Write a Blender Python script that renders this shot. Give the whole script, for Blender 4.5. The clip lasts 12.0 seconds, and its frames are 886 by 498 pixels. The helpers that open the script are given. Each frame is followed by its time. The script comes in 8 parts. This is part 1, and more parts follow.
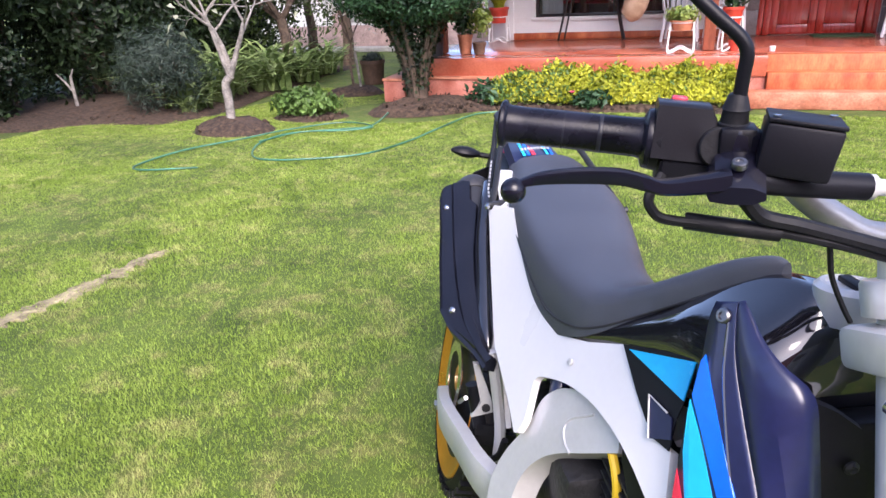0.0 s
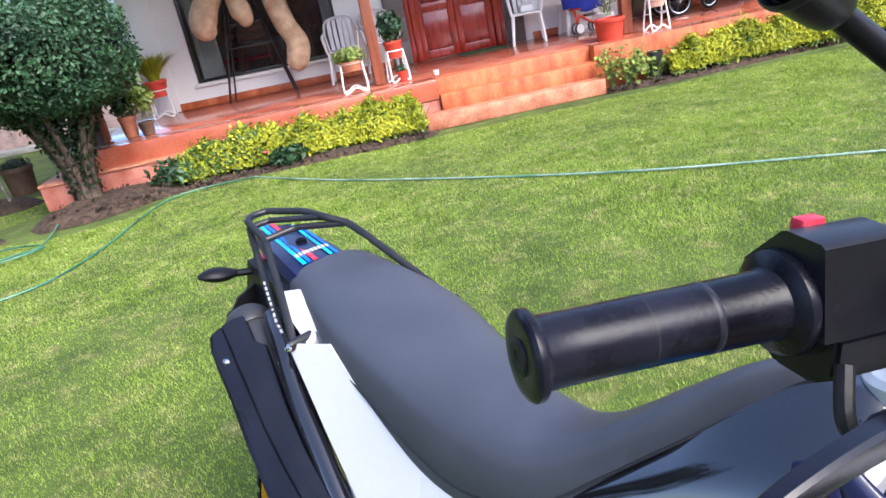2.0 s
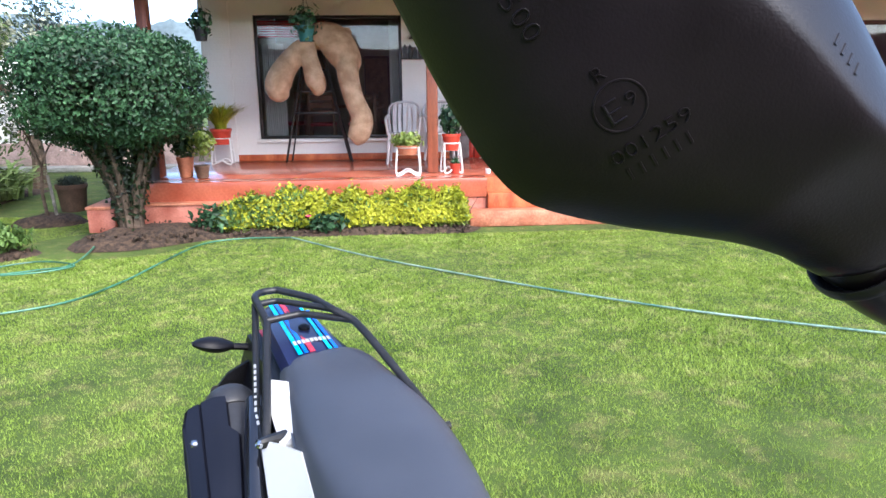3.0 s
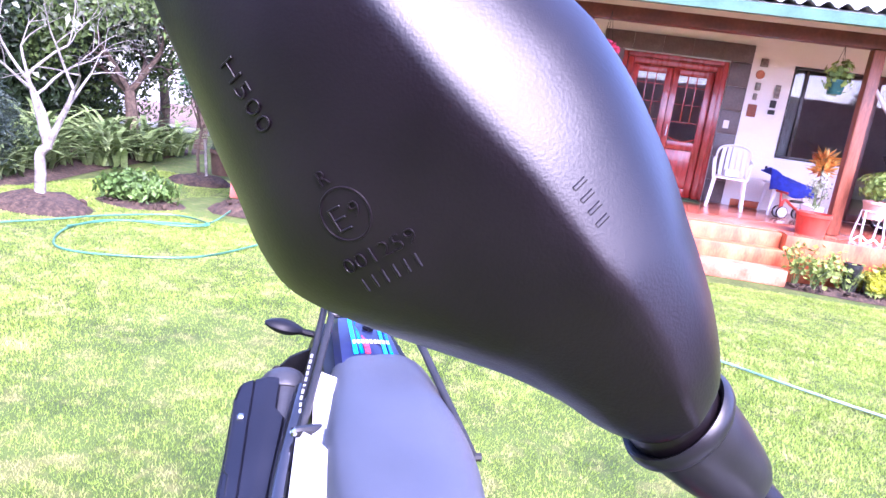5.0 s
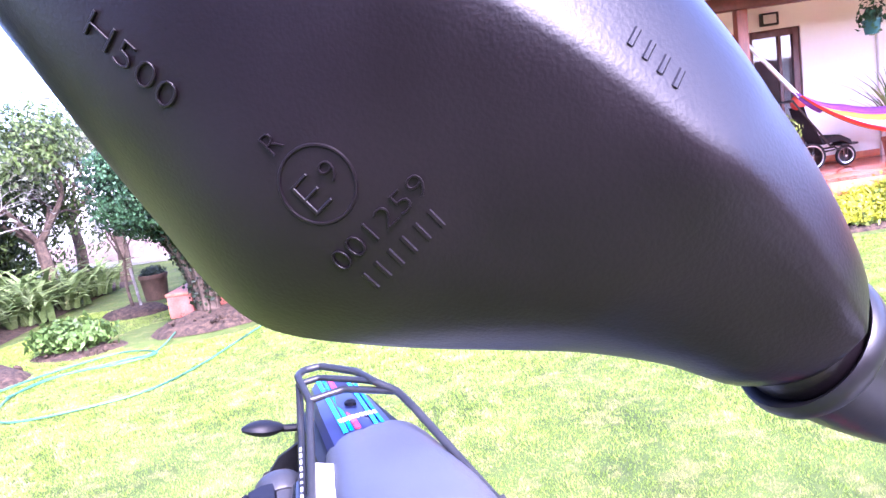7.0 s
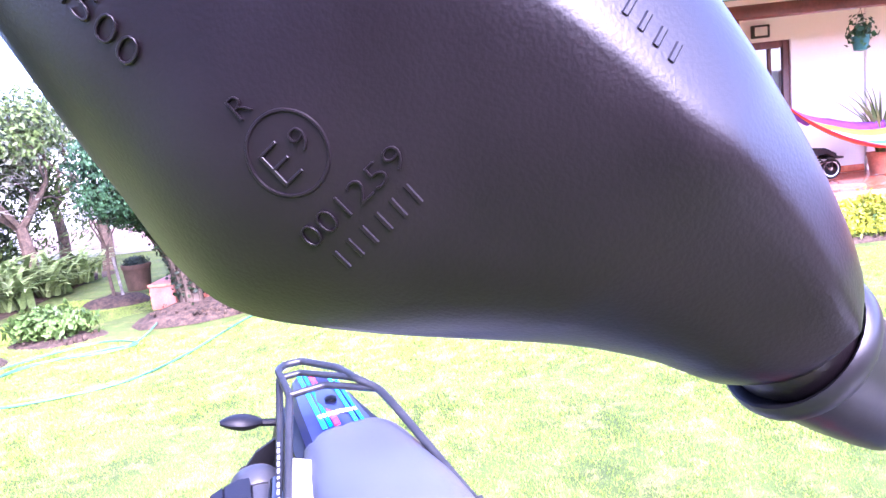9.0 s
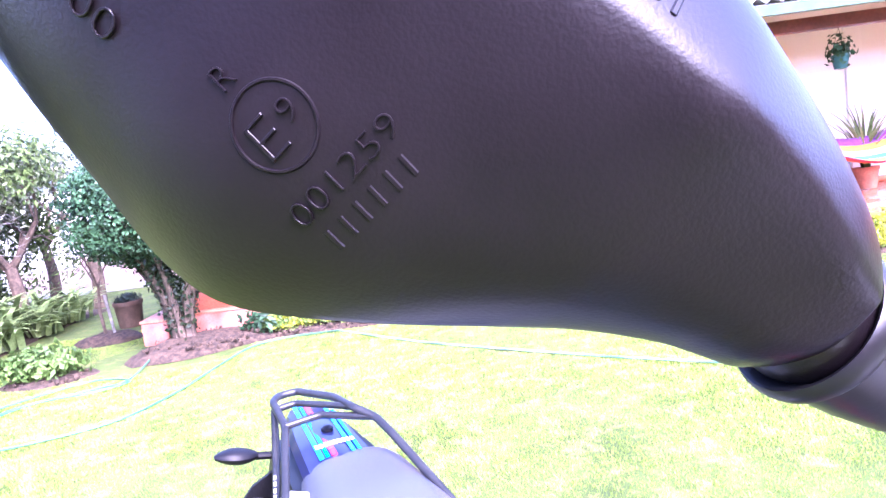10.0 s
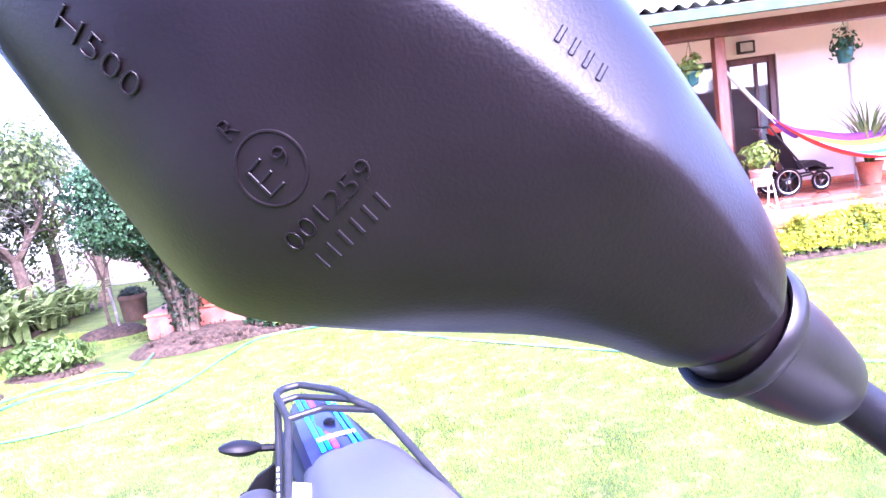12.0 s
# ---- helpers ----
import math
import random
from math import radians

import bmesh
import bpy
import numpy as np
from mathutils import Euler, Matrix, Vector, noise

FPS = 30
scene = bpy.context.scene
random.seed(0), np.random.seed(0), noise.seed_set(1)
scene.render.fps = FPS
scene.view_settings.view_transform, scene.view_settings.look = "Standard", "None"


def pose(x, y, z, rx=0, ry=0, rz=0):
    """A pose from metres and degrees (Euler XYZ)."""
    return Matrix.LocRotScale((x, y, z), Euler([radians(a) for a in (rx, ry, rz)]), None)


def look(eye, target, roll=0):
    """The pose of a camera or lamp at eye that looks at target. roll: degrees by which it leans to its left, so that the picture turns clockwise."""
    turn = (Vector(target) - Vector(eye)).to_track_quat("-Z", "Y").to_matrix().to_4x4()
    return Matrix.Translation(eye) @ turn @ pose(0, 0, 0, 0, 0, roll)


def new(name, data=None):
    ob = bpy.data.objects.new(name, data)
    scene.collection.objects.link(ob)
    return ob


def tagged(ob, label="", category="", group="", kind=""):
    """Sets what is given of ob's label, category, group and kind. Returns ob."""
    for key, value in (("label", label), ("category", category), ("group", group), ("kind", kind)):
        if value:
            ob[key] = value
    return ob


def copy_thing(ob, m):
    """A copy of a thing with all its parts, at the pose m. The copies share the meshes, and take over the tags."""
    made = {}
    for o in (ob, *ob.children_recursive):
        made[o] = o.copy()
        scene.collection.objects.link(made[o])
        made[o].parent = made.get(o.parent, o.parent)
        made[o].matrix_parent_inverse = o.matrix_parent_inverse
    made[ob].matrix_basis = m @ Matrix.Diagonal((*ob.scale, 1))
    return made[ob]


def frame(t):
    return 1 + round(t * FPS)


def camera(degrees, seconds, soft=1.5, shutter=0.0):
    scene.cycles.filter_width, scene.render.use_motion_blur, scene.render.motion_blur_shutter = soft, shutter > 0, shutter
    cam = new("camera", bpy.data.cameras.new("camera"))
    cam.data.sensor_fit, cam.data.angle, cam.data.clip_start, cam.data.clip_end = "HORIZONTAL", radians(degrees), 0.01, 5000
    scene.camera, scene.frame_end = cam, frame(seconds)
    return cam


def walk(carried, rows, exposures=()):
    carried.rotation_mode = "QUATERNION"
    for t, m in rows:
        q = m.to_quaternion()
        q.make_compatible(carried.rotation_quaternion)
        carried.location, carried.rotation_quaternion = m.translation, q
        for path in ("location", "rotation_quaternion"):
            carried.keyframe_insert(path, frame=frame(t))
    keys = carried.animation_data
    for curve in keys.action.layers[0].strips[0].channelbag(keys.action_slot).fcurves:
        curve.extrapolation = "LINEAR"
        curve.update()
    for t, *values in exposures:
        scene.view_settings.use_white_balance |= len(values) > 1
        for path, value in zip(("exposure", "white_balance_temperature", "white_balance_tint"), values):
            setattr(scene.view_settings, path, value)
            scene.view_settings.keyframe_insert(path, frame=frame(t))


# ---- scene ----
cam = camera(67.6, 12.0)
PATH = [
    (0, (0.1670, -0.2560, 1.4450), (-0.5000, 1.5720, 0.6530), -2.90),
    (0.5, (0.0840, -0.1210, 1.4800), (-0.4430, 1.7920, 0.7930), -6.60),
    (1, (0.0240, 0.0270, 1.4890), (-0.3780, 1.9720, 0.8060), -6.00),
    (1.5, (-0.0230, 0.1030, 1.4920), (-0.1730, 2.0600, 0.7450), -8.60),
    (2, (-0.0620, 0.1310, 1.4780), (0.1420, 2.0790, 0.7180), -11.10),
    (2.5, (-0.0420, 0.1650, 1.4850), (0.1800, 2.1610, 0.8700), -5.60),
    (3, (-0.0160, 0.2030, 1.5090), (0.1290, 2.2410, 1.0220), -0.50),
    (3.2, (-0.0050, 0.2130, 1.5170), (0.1480, 2.2570, 1.0640), 0.20),
    (4.8, (0.0795, 0.2212, 1.5384), (-0.1392, 2.1612, 1.1024), 7.85),
    (5, (0.0819, 0.2210, 1.5351), (-0.1436, 2.1563, 1.0836), 7.59),
    (5.5, (0.0933, 0.2308, 1.5352), (-0.1996, 2.1568, 1.0824), 6.11),
    (5.8, (0.0893, 0.2392, 1.5314), (-0.2216, 2.1785, 1.1537), 0.66),
    (6, (0.0852, 0.2416, 1.5276), (-0.2297, 2.1802, 1.1497), -1.94),
    (6.2, (0.0794, 0.2466, 1.5204), (-0.1861, 2.2010, 1.1891), -4.92),
    (6.5, (0.0675, 0.2532, 1.5108), (-0.0603, 2.2281, 1.2219), -6.54),
    (6.7, (0.0632, 0.2584, 1.5083), (-0.0085, 2.2352, 1.2105), -8.20),
    (8.5, (0.0635, 0.2658, 1.5075), (0.0431, 2.2442, 1.2140), -5.80),
    (9, (0.0642, 0.2675, 1.5036), (0.0360, 2.2444, 1.2010), -5.95),
    (9.5, (0.0643, 0.2709, 1.5041), (0.0383, 2.2554, 1.2562), -7.26),
    (10, (0.0624, 0.2719, 1.4950), (0.0650, 2.2590, 1.2730), -7.56),
    (10.5, (0.0621, 0.2652, 1.4977), (0.0595, 2.2550, 1.2965), -7.50),
    (11, (0.0660, 0.2570, 1.4997), (0.0876, 2.2462, 1.2930), -7.45),
    (11.5, (0.0680, 0.2522, 1.5003), (0.0716, 2.2412, 1.2910), -7.52),
    (12, (0.0692, 0.2526, 1.5012), (0.0595, 2.2384, 1.2618), -7.52),
]
EXPOSURES = [(0, 2.06, 6550, 21), (0.5, 2.14, 6450, 19), (1.5, 2.12, 6350, 14), (3.0, 2.16, 6200, 9), (4.8, 3.24, 5500, 45), (6.5, 3.66, 5550, 46), (8.5, 3.90, 5500, 48), (9.5, 4.04, 5450, 50), (12, 4.06, 5450, 50)]
walk(cam, [(t, look(eye, target, roll)) for t, eye, target, roll in PATH], EXPOSURES)

# ---- world and light ----
SUN_AZ, SUN_EL = radians(148), radians(45)   # azimuth from +y, towards -x when negative
world = bpy.data.worlds.new("world")
scene.world = world
world.use_nodes = True
wn = world.node_tree
sky = wn.nodes.new("ShaderNodeTexSky")
sky.sky_type, sky.sun_disc = "NISHITA", False
sky.sun_elevation, sky.sun_rotation = SUN_EL, SUN_AZ
sky.air_density, sky.dust_density, sky.ozone_density, sky.altitude = 0.7, 6.0, 1.0, 1500
wn.links.new(sky.outputs[0], wn.nodes["Background"].inputs[0])
wn.nodes["Background"].inputs[1].default_value = 0.15
sun = new("sun", bpy.data.lights.new("sun", "SUN"))
sun.data.energy, sun.data.angle, sun.data.color = 1.10, radians(40), (1.0, 0.96, 0.90)
sun.matrix_world = look((20 * math.sin(SUN_AZ) * math.cos(SUN_EL), 20 * math.cos(SUN_AZ) * math.cos(SUN_EL), 20 * math.sin(SUN_EL)), (0, 0, 0))


# ---- materials ----
def mat(name, color, rough=0.6, metal=0.0, vary=0.12, scale=8.0, fine=60.0, bump=0.15, second=None, coat=0.0, island=0.0, spec=0.5, trans=0.0, streak=None, objvary=0.0):
    """A surface with colour that varies at two scales, roughness wear and fine relief; second: the colour that the stains take."""
    m = bpy.data.materials.new(name)
    m.use_nodes = True
    nt, lk = m.node_tree, m.node_tree.links
    b = nt.nodes["Principled BSDF"]
    co = nt.nodes.new("ShaderNodeTexCoord")
    mp = nt.nodes.new("ShaderNodeMapping")
    lk.new(co.outputs["Object"], mp.inputs[0])
    if streak:
        mp.inputs["Scale"].default_value = streak
    n1 = nt.nodes.new("ShaderNodeTexNoise")
    n1.inputs["Scale"].default_value, n1.inputs["Detail"].default_value = scale, 5
    n2 = nt.nodes.new("ShaderNodeTexNoise")
    n2.inputs["Scale"].default_value, n2.inputs["Detail"].default_value = fine, 3
    lk.new(mp.outputs[0], n1.inputs[0])
    lk.new(mp.outputs[0], n2.inputs[0])
    r1 = nt.nodes.new("ShaderNodeValToRGB")
    d = Vector(color) * (1 - 1.6 * vary)
    e = Vector(second) if second else Vector(color) * (1 + 1.2 * vary)
    r1.color_ramp.elements[0].position, r1.color_ramp.elements[1].position = 0.32, 0.68
    r1.color_ramp.elements[0].color = (*[max(0.0, v) for v in d], 1)
    r1.color_ramp.elements[1].color = (*[min(1.0, v) for v in e], 1)
    lk.new(n1.outputs[0], r1.inputs[0])
    mx = nt.nodes.new("ShaderNodeMix")
    mx.data_type, mx.blend_type = "RGBA", "OVERLAY"
    mx.inputs[0].default_value = min(1.0, vary * 2.5)
    lk.new(r1.outputs[0], mx.inputs[6])
    lk.new(n2.outputs[0], mx.inputs[7])
    out = mx.outputs[2]
    if island or objvary:
        src = nt.nodes.new("ShaderNodeObjectInfo") if objvary else nt.nodes.new("ShaderNodeNewGeometry")
        rnd = src.outputs["Random"] if objvary else src.outputs["Random Per Island"]
        hs = nt.nodes.new("ShaderNodeHueSaturation")
        mr = nt.nodes.new("ShaderNodeMapRange")
        k = objvary or island
        mr.inputs["To Min"].default_value, mr.inputs["To Max"].default_value = 1 - k, 1 + k
        lk.new(rnd, mr.inputs["Value"])
        lk.new(mr.outputs[0], hs.inputs["Value"])
        lk.new(out, hs.inputs["Color"])
        out = hs.outputs[0]
    lk.new(out, b.inputs["Base Color"])
    rr = nt.nodes.new("ShaderNodeMapRange")
    rr.inputs["To Min"].default_value, rr.inputs["To Max"].default_value = max(0.02, rough - 0.1), min(1, rough + 0.1)
    lk.new(n1.outputs[0], rr.inputs["Value"])
    lk.new(rr.outputs[0], b.inputs["Roughness"])
    b.inputs["Metallic"].default_value = metal
    b.inputs["Specular IOR Level"].default_value = spec
    b.inputs["Coat Weight"].default_value = coat
    b.inputs["Coat Roughness"].default_value = 0.08
    if bump:
        bp = nt.nodes.new("ShaderNodeBump")
        bp.inputs["Strength"].default_value, bp.inputs["Distance"].default_value = bump, 0.01
        lk.new(n2.outputs[0], bp.inputs["Height"])
        lk.new(bp.outputs[0], b.inputs["Normal"])
    if trans:
        tr = nt.nodes.new("ShaderNodeBsdfTranslucent")
        lk.new(out, tr.inputs["Color"])
        ms = nt.nodes.new("ShaderNodeMixShader")
        ms.inputs[0].default_value = trans
        lk.new(b.outputs[0], ms.inputs[1])
        lk.new(tr.outputs[0], ms.inputs[2])
        lk.new(ms.outputs[0], nt.nodes["Material Output"].inputs[0])
    return m


def glass(name, tint=(0.9, 0.95, 0.95), rough=0.02):
    m = bpy.data.materials.new(name)
    m.use_nodes = True
    b = m.node_tree.nodes["Principled BSDF"]
    b.inputs["Base Color"].default_value = (*tint, 1)
    b.inputs["Roughness"].default_value = rough
    b.inputs["Transmission Weight"].default_value = 1.0
    b.inputs["IOR"].default_value = 1.45
    return m


# Ground far darker than the blades: the shade between them is painted in.
M_LAWN_SHADE = mat("lawn", (0.066, 0.116, 0.014), 0.9, vary=0.25, scale=2.2, fine=240, bump=0.6, second=(0.092, 0.145, 0.020))
M_BLADE = mat("grass_blade", (0.282, 0.420, 0.070), 0.7, vary=0.10, scale=2.2, fine=60, bump=0, second=(0.375, 0.490, 0.106), island=0.32, trans=0.45, spec=0.2)


def dry_patches(m, colour, amount, lo=0.50, hi=0.70):
    """Straw-coloured flecks and patches, the same ones on the earth and on the blades."""
    nt, lk = m.node_tree, m.node_tree.links
    b = nt.nodes["Principled BSDF"]
    source = b.inputs["Base Color"].links[0].from_socket
    co = nt.nodes.new("ShaderNodeTexCoord")
    n = nt.nodes.new("ShaderNodeTexNoise")
    n.inputs["Scale"].default_value, n.inputs["Detail"].default_value, n.inputs["Roughness"].default_value = 6.5, 7, 0.70
    lk.new(co.outputs["Object"], n.inputs[0])
    r = nt.nodes.new("ShaderNodeMapRange")
    r.inputs["From Min"].default_value, r.inputs["From Max"].default_value, r.inputs["To Max"].default_value = lo, hi, amount
    lk.new(n.outputs[0], r.inputs["Value"])
    mx = nt.nodes.new("ShaderNodeMix")
    mx.data_type = "RGBA"
    mx.inputs[7].default_value = (*colour, 1)
    lk.new(r.outputs[0], mx.inputs[0])
    lk.new(source, mx.inputs[6])
    for link in list(source.links):
        if link.to_node != mx:
            lk.new(mx.outputs[2], link.to_socket)


dry_patches(M_LAWN_SHADE, (0.20, 0.185, 0.060), 0.8)
dry_patches(M_BLADE, (0.62, 0.60, 0.26), 0.8)
M_SOIL = mat("soil", (0.040, 0.025, 0.017), 0.95, vary=0.4, scale=22, fine=70, bump=1.0, second=(0.095, 0.060, 0.039))
M_STRAW = mat("dry_soil", (0.26, 0.22, 0.13), 0.95, vary=0.35, scale=12, fine=60, bump=0.8)
M_WALL = mat("white_wall_paint", (0.86, 0.85, 0.82), 0.75, vary=0.04, scale=2.2, fine=35, bump=0.25, second=(0.80, 0.78, 0.74))


def brick_relief(m, width, height, strength):
    """Painted-over brickwork: courses that show as relief alone."""
    nt, lk = m.node_tree, m.node_tree.links
    co, sep, com = nt.nodes.new("ShaderNodeTexCoord"), nt.nodes.new("ShaderNodeSeparateXYZ"), nt.nodes.new("ShaderNodeCombineXYZ")
    br, bp = nt.nodes.new("ShaderNodeTexBrick"), nt.nodes.new("ShaderNodeBump")
    lk.new(co.outputs["Object"], sep.inputs[0])
    lk.new(sep.outputs["X"], com.inputs["X"])
    lk.new(sep.outputs["Z"], com.inputs["Y"])
    lk.new(com.outputs[0], br.inputs["Vector"])
    br.inputs["Scale"].default_value, br.inputs["Brick Width"].default_value, br.inputs["Row Height"].default_value = 1.0, width, height
    br.inputs["Mortar Size"].default_value, br.inputs["Mortar Smooth"].default_value = 0.006, 0.6
    bp.invert = True
    bp.inputs["Strength"].default_value, bp.inputs["Distance"].default_value = strength, 0.008
    lk.new(br.outputs["Fac"], bp.inputs["Height"])
    old = [n for n in nt.nodes if n.type == "BUMP" and n != bp][0]
    lk.new(bp.outputs[0], old.inputs["Normal"])


brick_relief(M_WALL, 0.24, 0.078, 0.22)
M_PORCH = mat("red_porch_floor", (0.42, 0.10, 0.055), 0.22, vary=0.10, scale=2.5, fine=40, bump=0.04, second=(0.50, 0.15, 0.09), coat=0.3)
M_RISER = mat("red_painted_concrete", (0.52, 0.098, 0.032), 0.5, vary=0.20, scale=7, fine=60, bump=0.25, second=(0.64, 0.19, 0.07), streak=(1, 1, 0.35))
M_STEP = mat("worn_red_step", (0.54, 0.165, 0.085), 0.6, vary=0.2, scale=6, fine=50, bump=0.3, second=(0.64, 0.275, 0.165))
M_PLANTER = mat("faded_red_block", (0.44, 0.115, 0.070), 0.7, vary=0.14, scale=4, fine=50, bump=0.25, second=(0.60, 0.24, 0.18))
M_DOOR = mat("red_brown_varnished_wood", (0.32, 0.026, 0.015), 0.28, vary=0.18, scale=3, fine=30, bump=0.08, coat=0.4, streak=(6, 6, 0.7))
M_FRAMEW = mat("dark_brown_wood", (0.10, 0.035, 0.028), 0.4, vary=0.2, scale=4, fine=30, bump=0.1, streak=(5, 5, 0.8))
M_BEAM = mat("dark_red_beam", (0.15, 0.04, 0.032), 0.45, vary=0.2, scale=3, fine=25, bump=0.15)
M_POST = mat("red_brown_post", (0.26, 0.075, 0.040), 0.45, vary=0.2, scale=3, fine=25, bump=0.15, streak=(6, 6, 0.8))
M_DARKTILE = mat("dark_stone_cladding", (0.125, 0.098, 0.092), 0.45, vary=0.15, scale=5, fine=40, bump=0.12, objvary=0.10)
M_GUTTER = mat("green_gutter", (0.085, 0.18, 0.13), 0.4, vary=0.1, scale=5, fine=50, bump=0.05)
M_ROOF = mat("grey_fibre_cement_roof", (0.42, 0.41, 0.39), 0.8, vary=0.15, scale=5, fine=50, bump=0.3)
M_GLASS = glass("window_glass")
M_ALU = mat("dark_anodised_frame", (0.05, 0.045, 0.045), 0.35, metal=0.6, vary=0.1, bump=0.02)
M_CURTAIN = mat("white_curtain", (0.72, 0.72, 0.70), 0.9, vary=0.05, scale=6, fine=80, bump=0.2, trans=0.3)
M_WPLASTIC = mat("white_plastic", (0.76, 0.75, 0.74), 0.35, vary=0.05, scale=6, fine=60, bump=0.03)
M_GPLASTIC = mat("grey_plastic", (0.55, 0.52, 0.52), 0.4, vary=0.06, scale=6, fine=60, bump=0.03)
M_WMETAL = mat("white_painted_metal", (0.78, 0.77, 0.75), 0.4, vary=0.06, scale=20, fine=90, bump=0.05)
M_BMETAL = mat("black_painted_metal", (0.015, 0.015, 0.016), 0.4, vary=0.2, scale=20, fine=90, bump=0.05)
M_TERRA = mat("terracotta", (0.52, 0.20, 0.11), 0.7, vary=0.15, scale=9, fine=60, bump=0.15)
M_REDPOT = mat("red_plastic_pot", (0.55, 0.06, 0.035), 0.4, vary=0.1, scale=9, fine=60, bump=0.04)
M_TEALPOT = mat("teal_plastic_pot", (0.025, 0.12, 0.11), 0.4, vary=0.1, scale=9, fine=60, bump=0.04)
M_BROWNPOT = mat("brown_clay_pot", (0.12, 0.07, 0.045), 0.8, vary=0.2, scale=9, fine=60, bump=0.2)
M_BLACKPOT = mat("black_plastic_pot", (0.02, 0.02, 0.022), 0.45, vary=0.1, bump=0.05)
M_PLUSH = mat("tan_plush_fur", (0.58, 0.37, 0.22), 0.95, vary=0.16, scale=7, fine=110, bump=1.0, second=(0.70, 0.50, 0.33))
M_BLUE = mat("blue_blanket", (0.02, 0.035, 0.30), 0.9, vary=0.2, scale=12, fine=120, bump=0.4)
# Paler copy of the hose green, its whitish highlights put into the colour.
M_HOSE = mat("green_hose_with_sheen", (0.09, 0.27, 0.19), 0.32, vary=0.2, scale=3, fine=40, bump=0.05, second=(0.36, 0.48, 0.40))
M_HOSE_DARK = mat("dark_green_hose", (0.035, 0.15, 0.085), 0.35, vary=0.2, scale=3, fine=40, bump=0.05, second=(0.07, 0.24, 0.15))
M_BARK = mat("brown_bark", (0.10, 0.07, 0.05), 0.9, vary=0.3, scale=12, fine=40, bump=0.8)
M_PALEBARK = mat("pale_bark", (0.20, 0.178, 0.158), 0.85, vary=0.25, scale=14, fine=50, bump=0.5, second=(0.34, 0.31, 0.28))
LEAFKW = dict(rough=0.45, scale=3, fine=40, bump=0, trans=0.22, spec=0.32)
# Near-black green: the shade among and under foliage is put into this colour.
M_LEAF_SHADED = mat("shaded_dark_leaf", (0.010, 0.024, 0.010), vary=0.3, island=0.5, second=(0.030, 0.054, 0.020), **LEAFKW)
M_LEAF_MID = mat("glossy_green_leaf", (0.022, 0.072, 0.036), vary=0.3, island=0.45, second=(0.070, 0.160, 0.070), **LEAFKW)
M_LEAF_FRESH = mat("fresh_green_leaf", (0.085, 0.175, 0.036), vary=0.3, island=0.4, second=(0.16, 0.27, 0.07), **LEAFKW)
M_LEAF_TREE = mat("tree_leaf", (0.050, 0.092, 0.026), vary=0.3, island=0.5, second=(0.11, 0.165, 0.045), **LEAFKW)
M_LEAF_YEL = mat("yellow_green_leaf", (0.31, 0.37, 0.026), vary=0.20, island=0.22, second=(0.56, 0.56, 0.050), **LEAFKW)
M_LEAF_GREY = mat("grey_green_leaf", (0.036, 0.058, 0.044), vary=0.2, island=0.35, second=(0.066, 0.096, 0.072), **LEAFKW)
M_LEAF_STRAP = mat("strap_leaf", (0.10, 0.19, 0.05), vary=0.25, island=0.5, second=(0.28, 0.36, 0.14), **LEAFKW)
M_LEAF_LIME = mat("lime_leaf", (0.22, 0.32, 0.06), vary=0.2, island=0.4, second=(0.34, 0.42, 0.11), **LEAFKW)
M_LEAF_PALE = mat("pale_leaf", (0.30, 0.34, 0.22), vary=0.2, island=0.4, second=(0.42, 0.44, 0.32), **LEAFKW)
M_CROTON = mat("croton_leaf", (0.72, 0.10, 0.06), vary=0.3, island=0.35, second=(0.95, 0.58, 0.12), **LEAFKW)
M_PETAL = mat("pink_petal", (0.75, 0.08, 0.16), vary=0.1, island=0.2, **LEAFKW)
M_BLOSSOM = mat("white_blossom", (0.75, 0.72, 0.70), vary=0.1, island=0.2, **LEAFKW)
# Red chosen so that the added walls tint reflections in the mirror housing.
M_UNSEEN_WALL = mat("unseen_red_wall", (0.44, 0.15, 0.13), 0.9, vary=0.2, scale=2, fine=20, bump=0.3)
M_PINKWALL = mat("pink_stone_wall", (0.50, 0.36, 0.32), 0.85, vary=0.15, scale=4, fine=30, bump=0.3)
# Blue-grey instead of leaf green: the haze of distance is in the colour.
M_HILL = mat("haze_tinted_hill", (0.11, 0.15, 0.17), 0.95, vary=0.15, scale=0.05, fine=0.4, bump=0)
M_RUBBER = mat("black_rubber", (0.008, 0.008, 0.010), 0.55, vary=0.15, scale=30, fine=150, bump=0.1, spec=0.28)
M_INTERIOR = mat("dim_interior_wall", (0.50, 0.44, 0.38), 0.9, vary=0.1, scale=2, fine=20, bump=0.1)
M_WOODIN = mat("brown_wood_furniture", (0.25, 0.12, 0.06), 0.5, vary=0.2, scale=5, fine=30, bump=0.1)
M_REDCLOTH = mat("dark_red_fabric", (0.45, 0.03, 0.035), 0.85, vary=0.15, scale=8, fine=90, bump=0.3)


# ---- mesh helpers ----
def gz(x, y):
    """Height of the lawn: it falls gently towards the house."""
    k = min(1.0, max(0.0, (6.5 - y) / 5.0))
    return 0.07 * k * k * (3 - 2 * k)


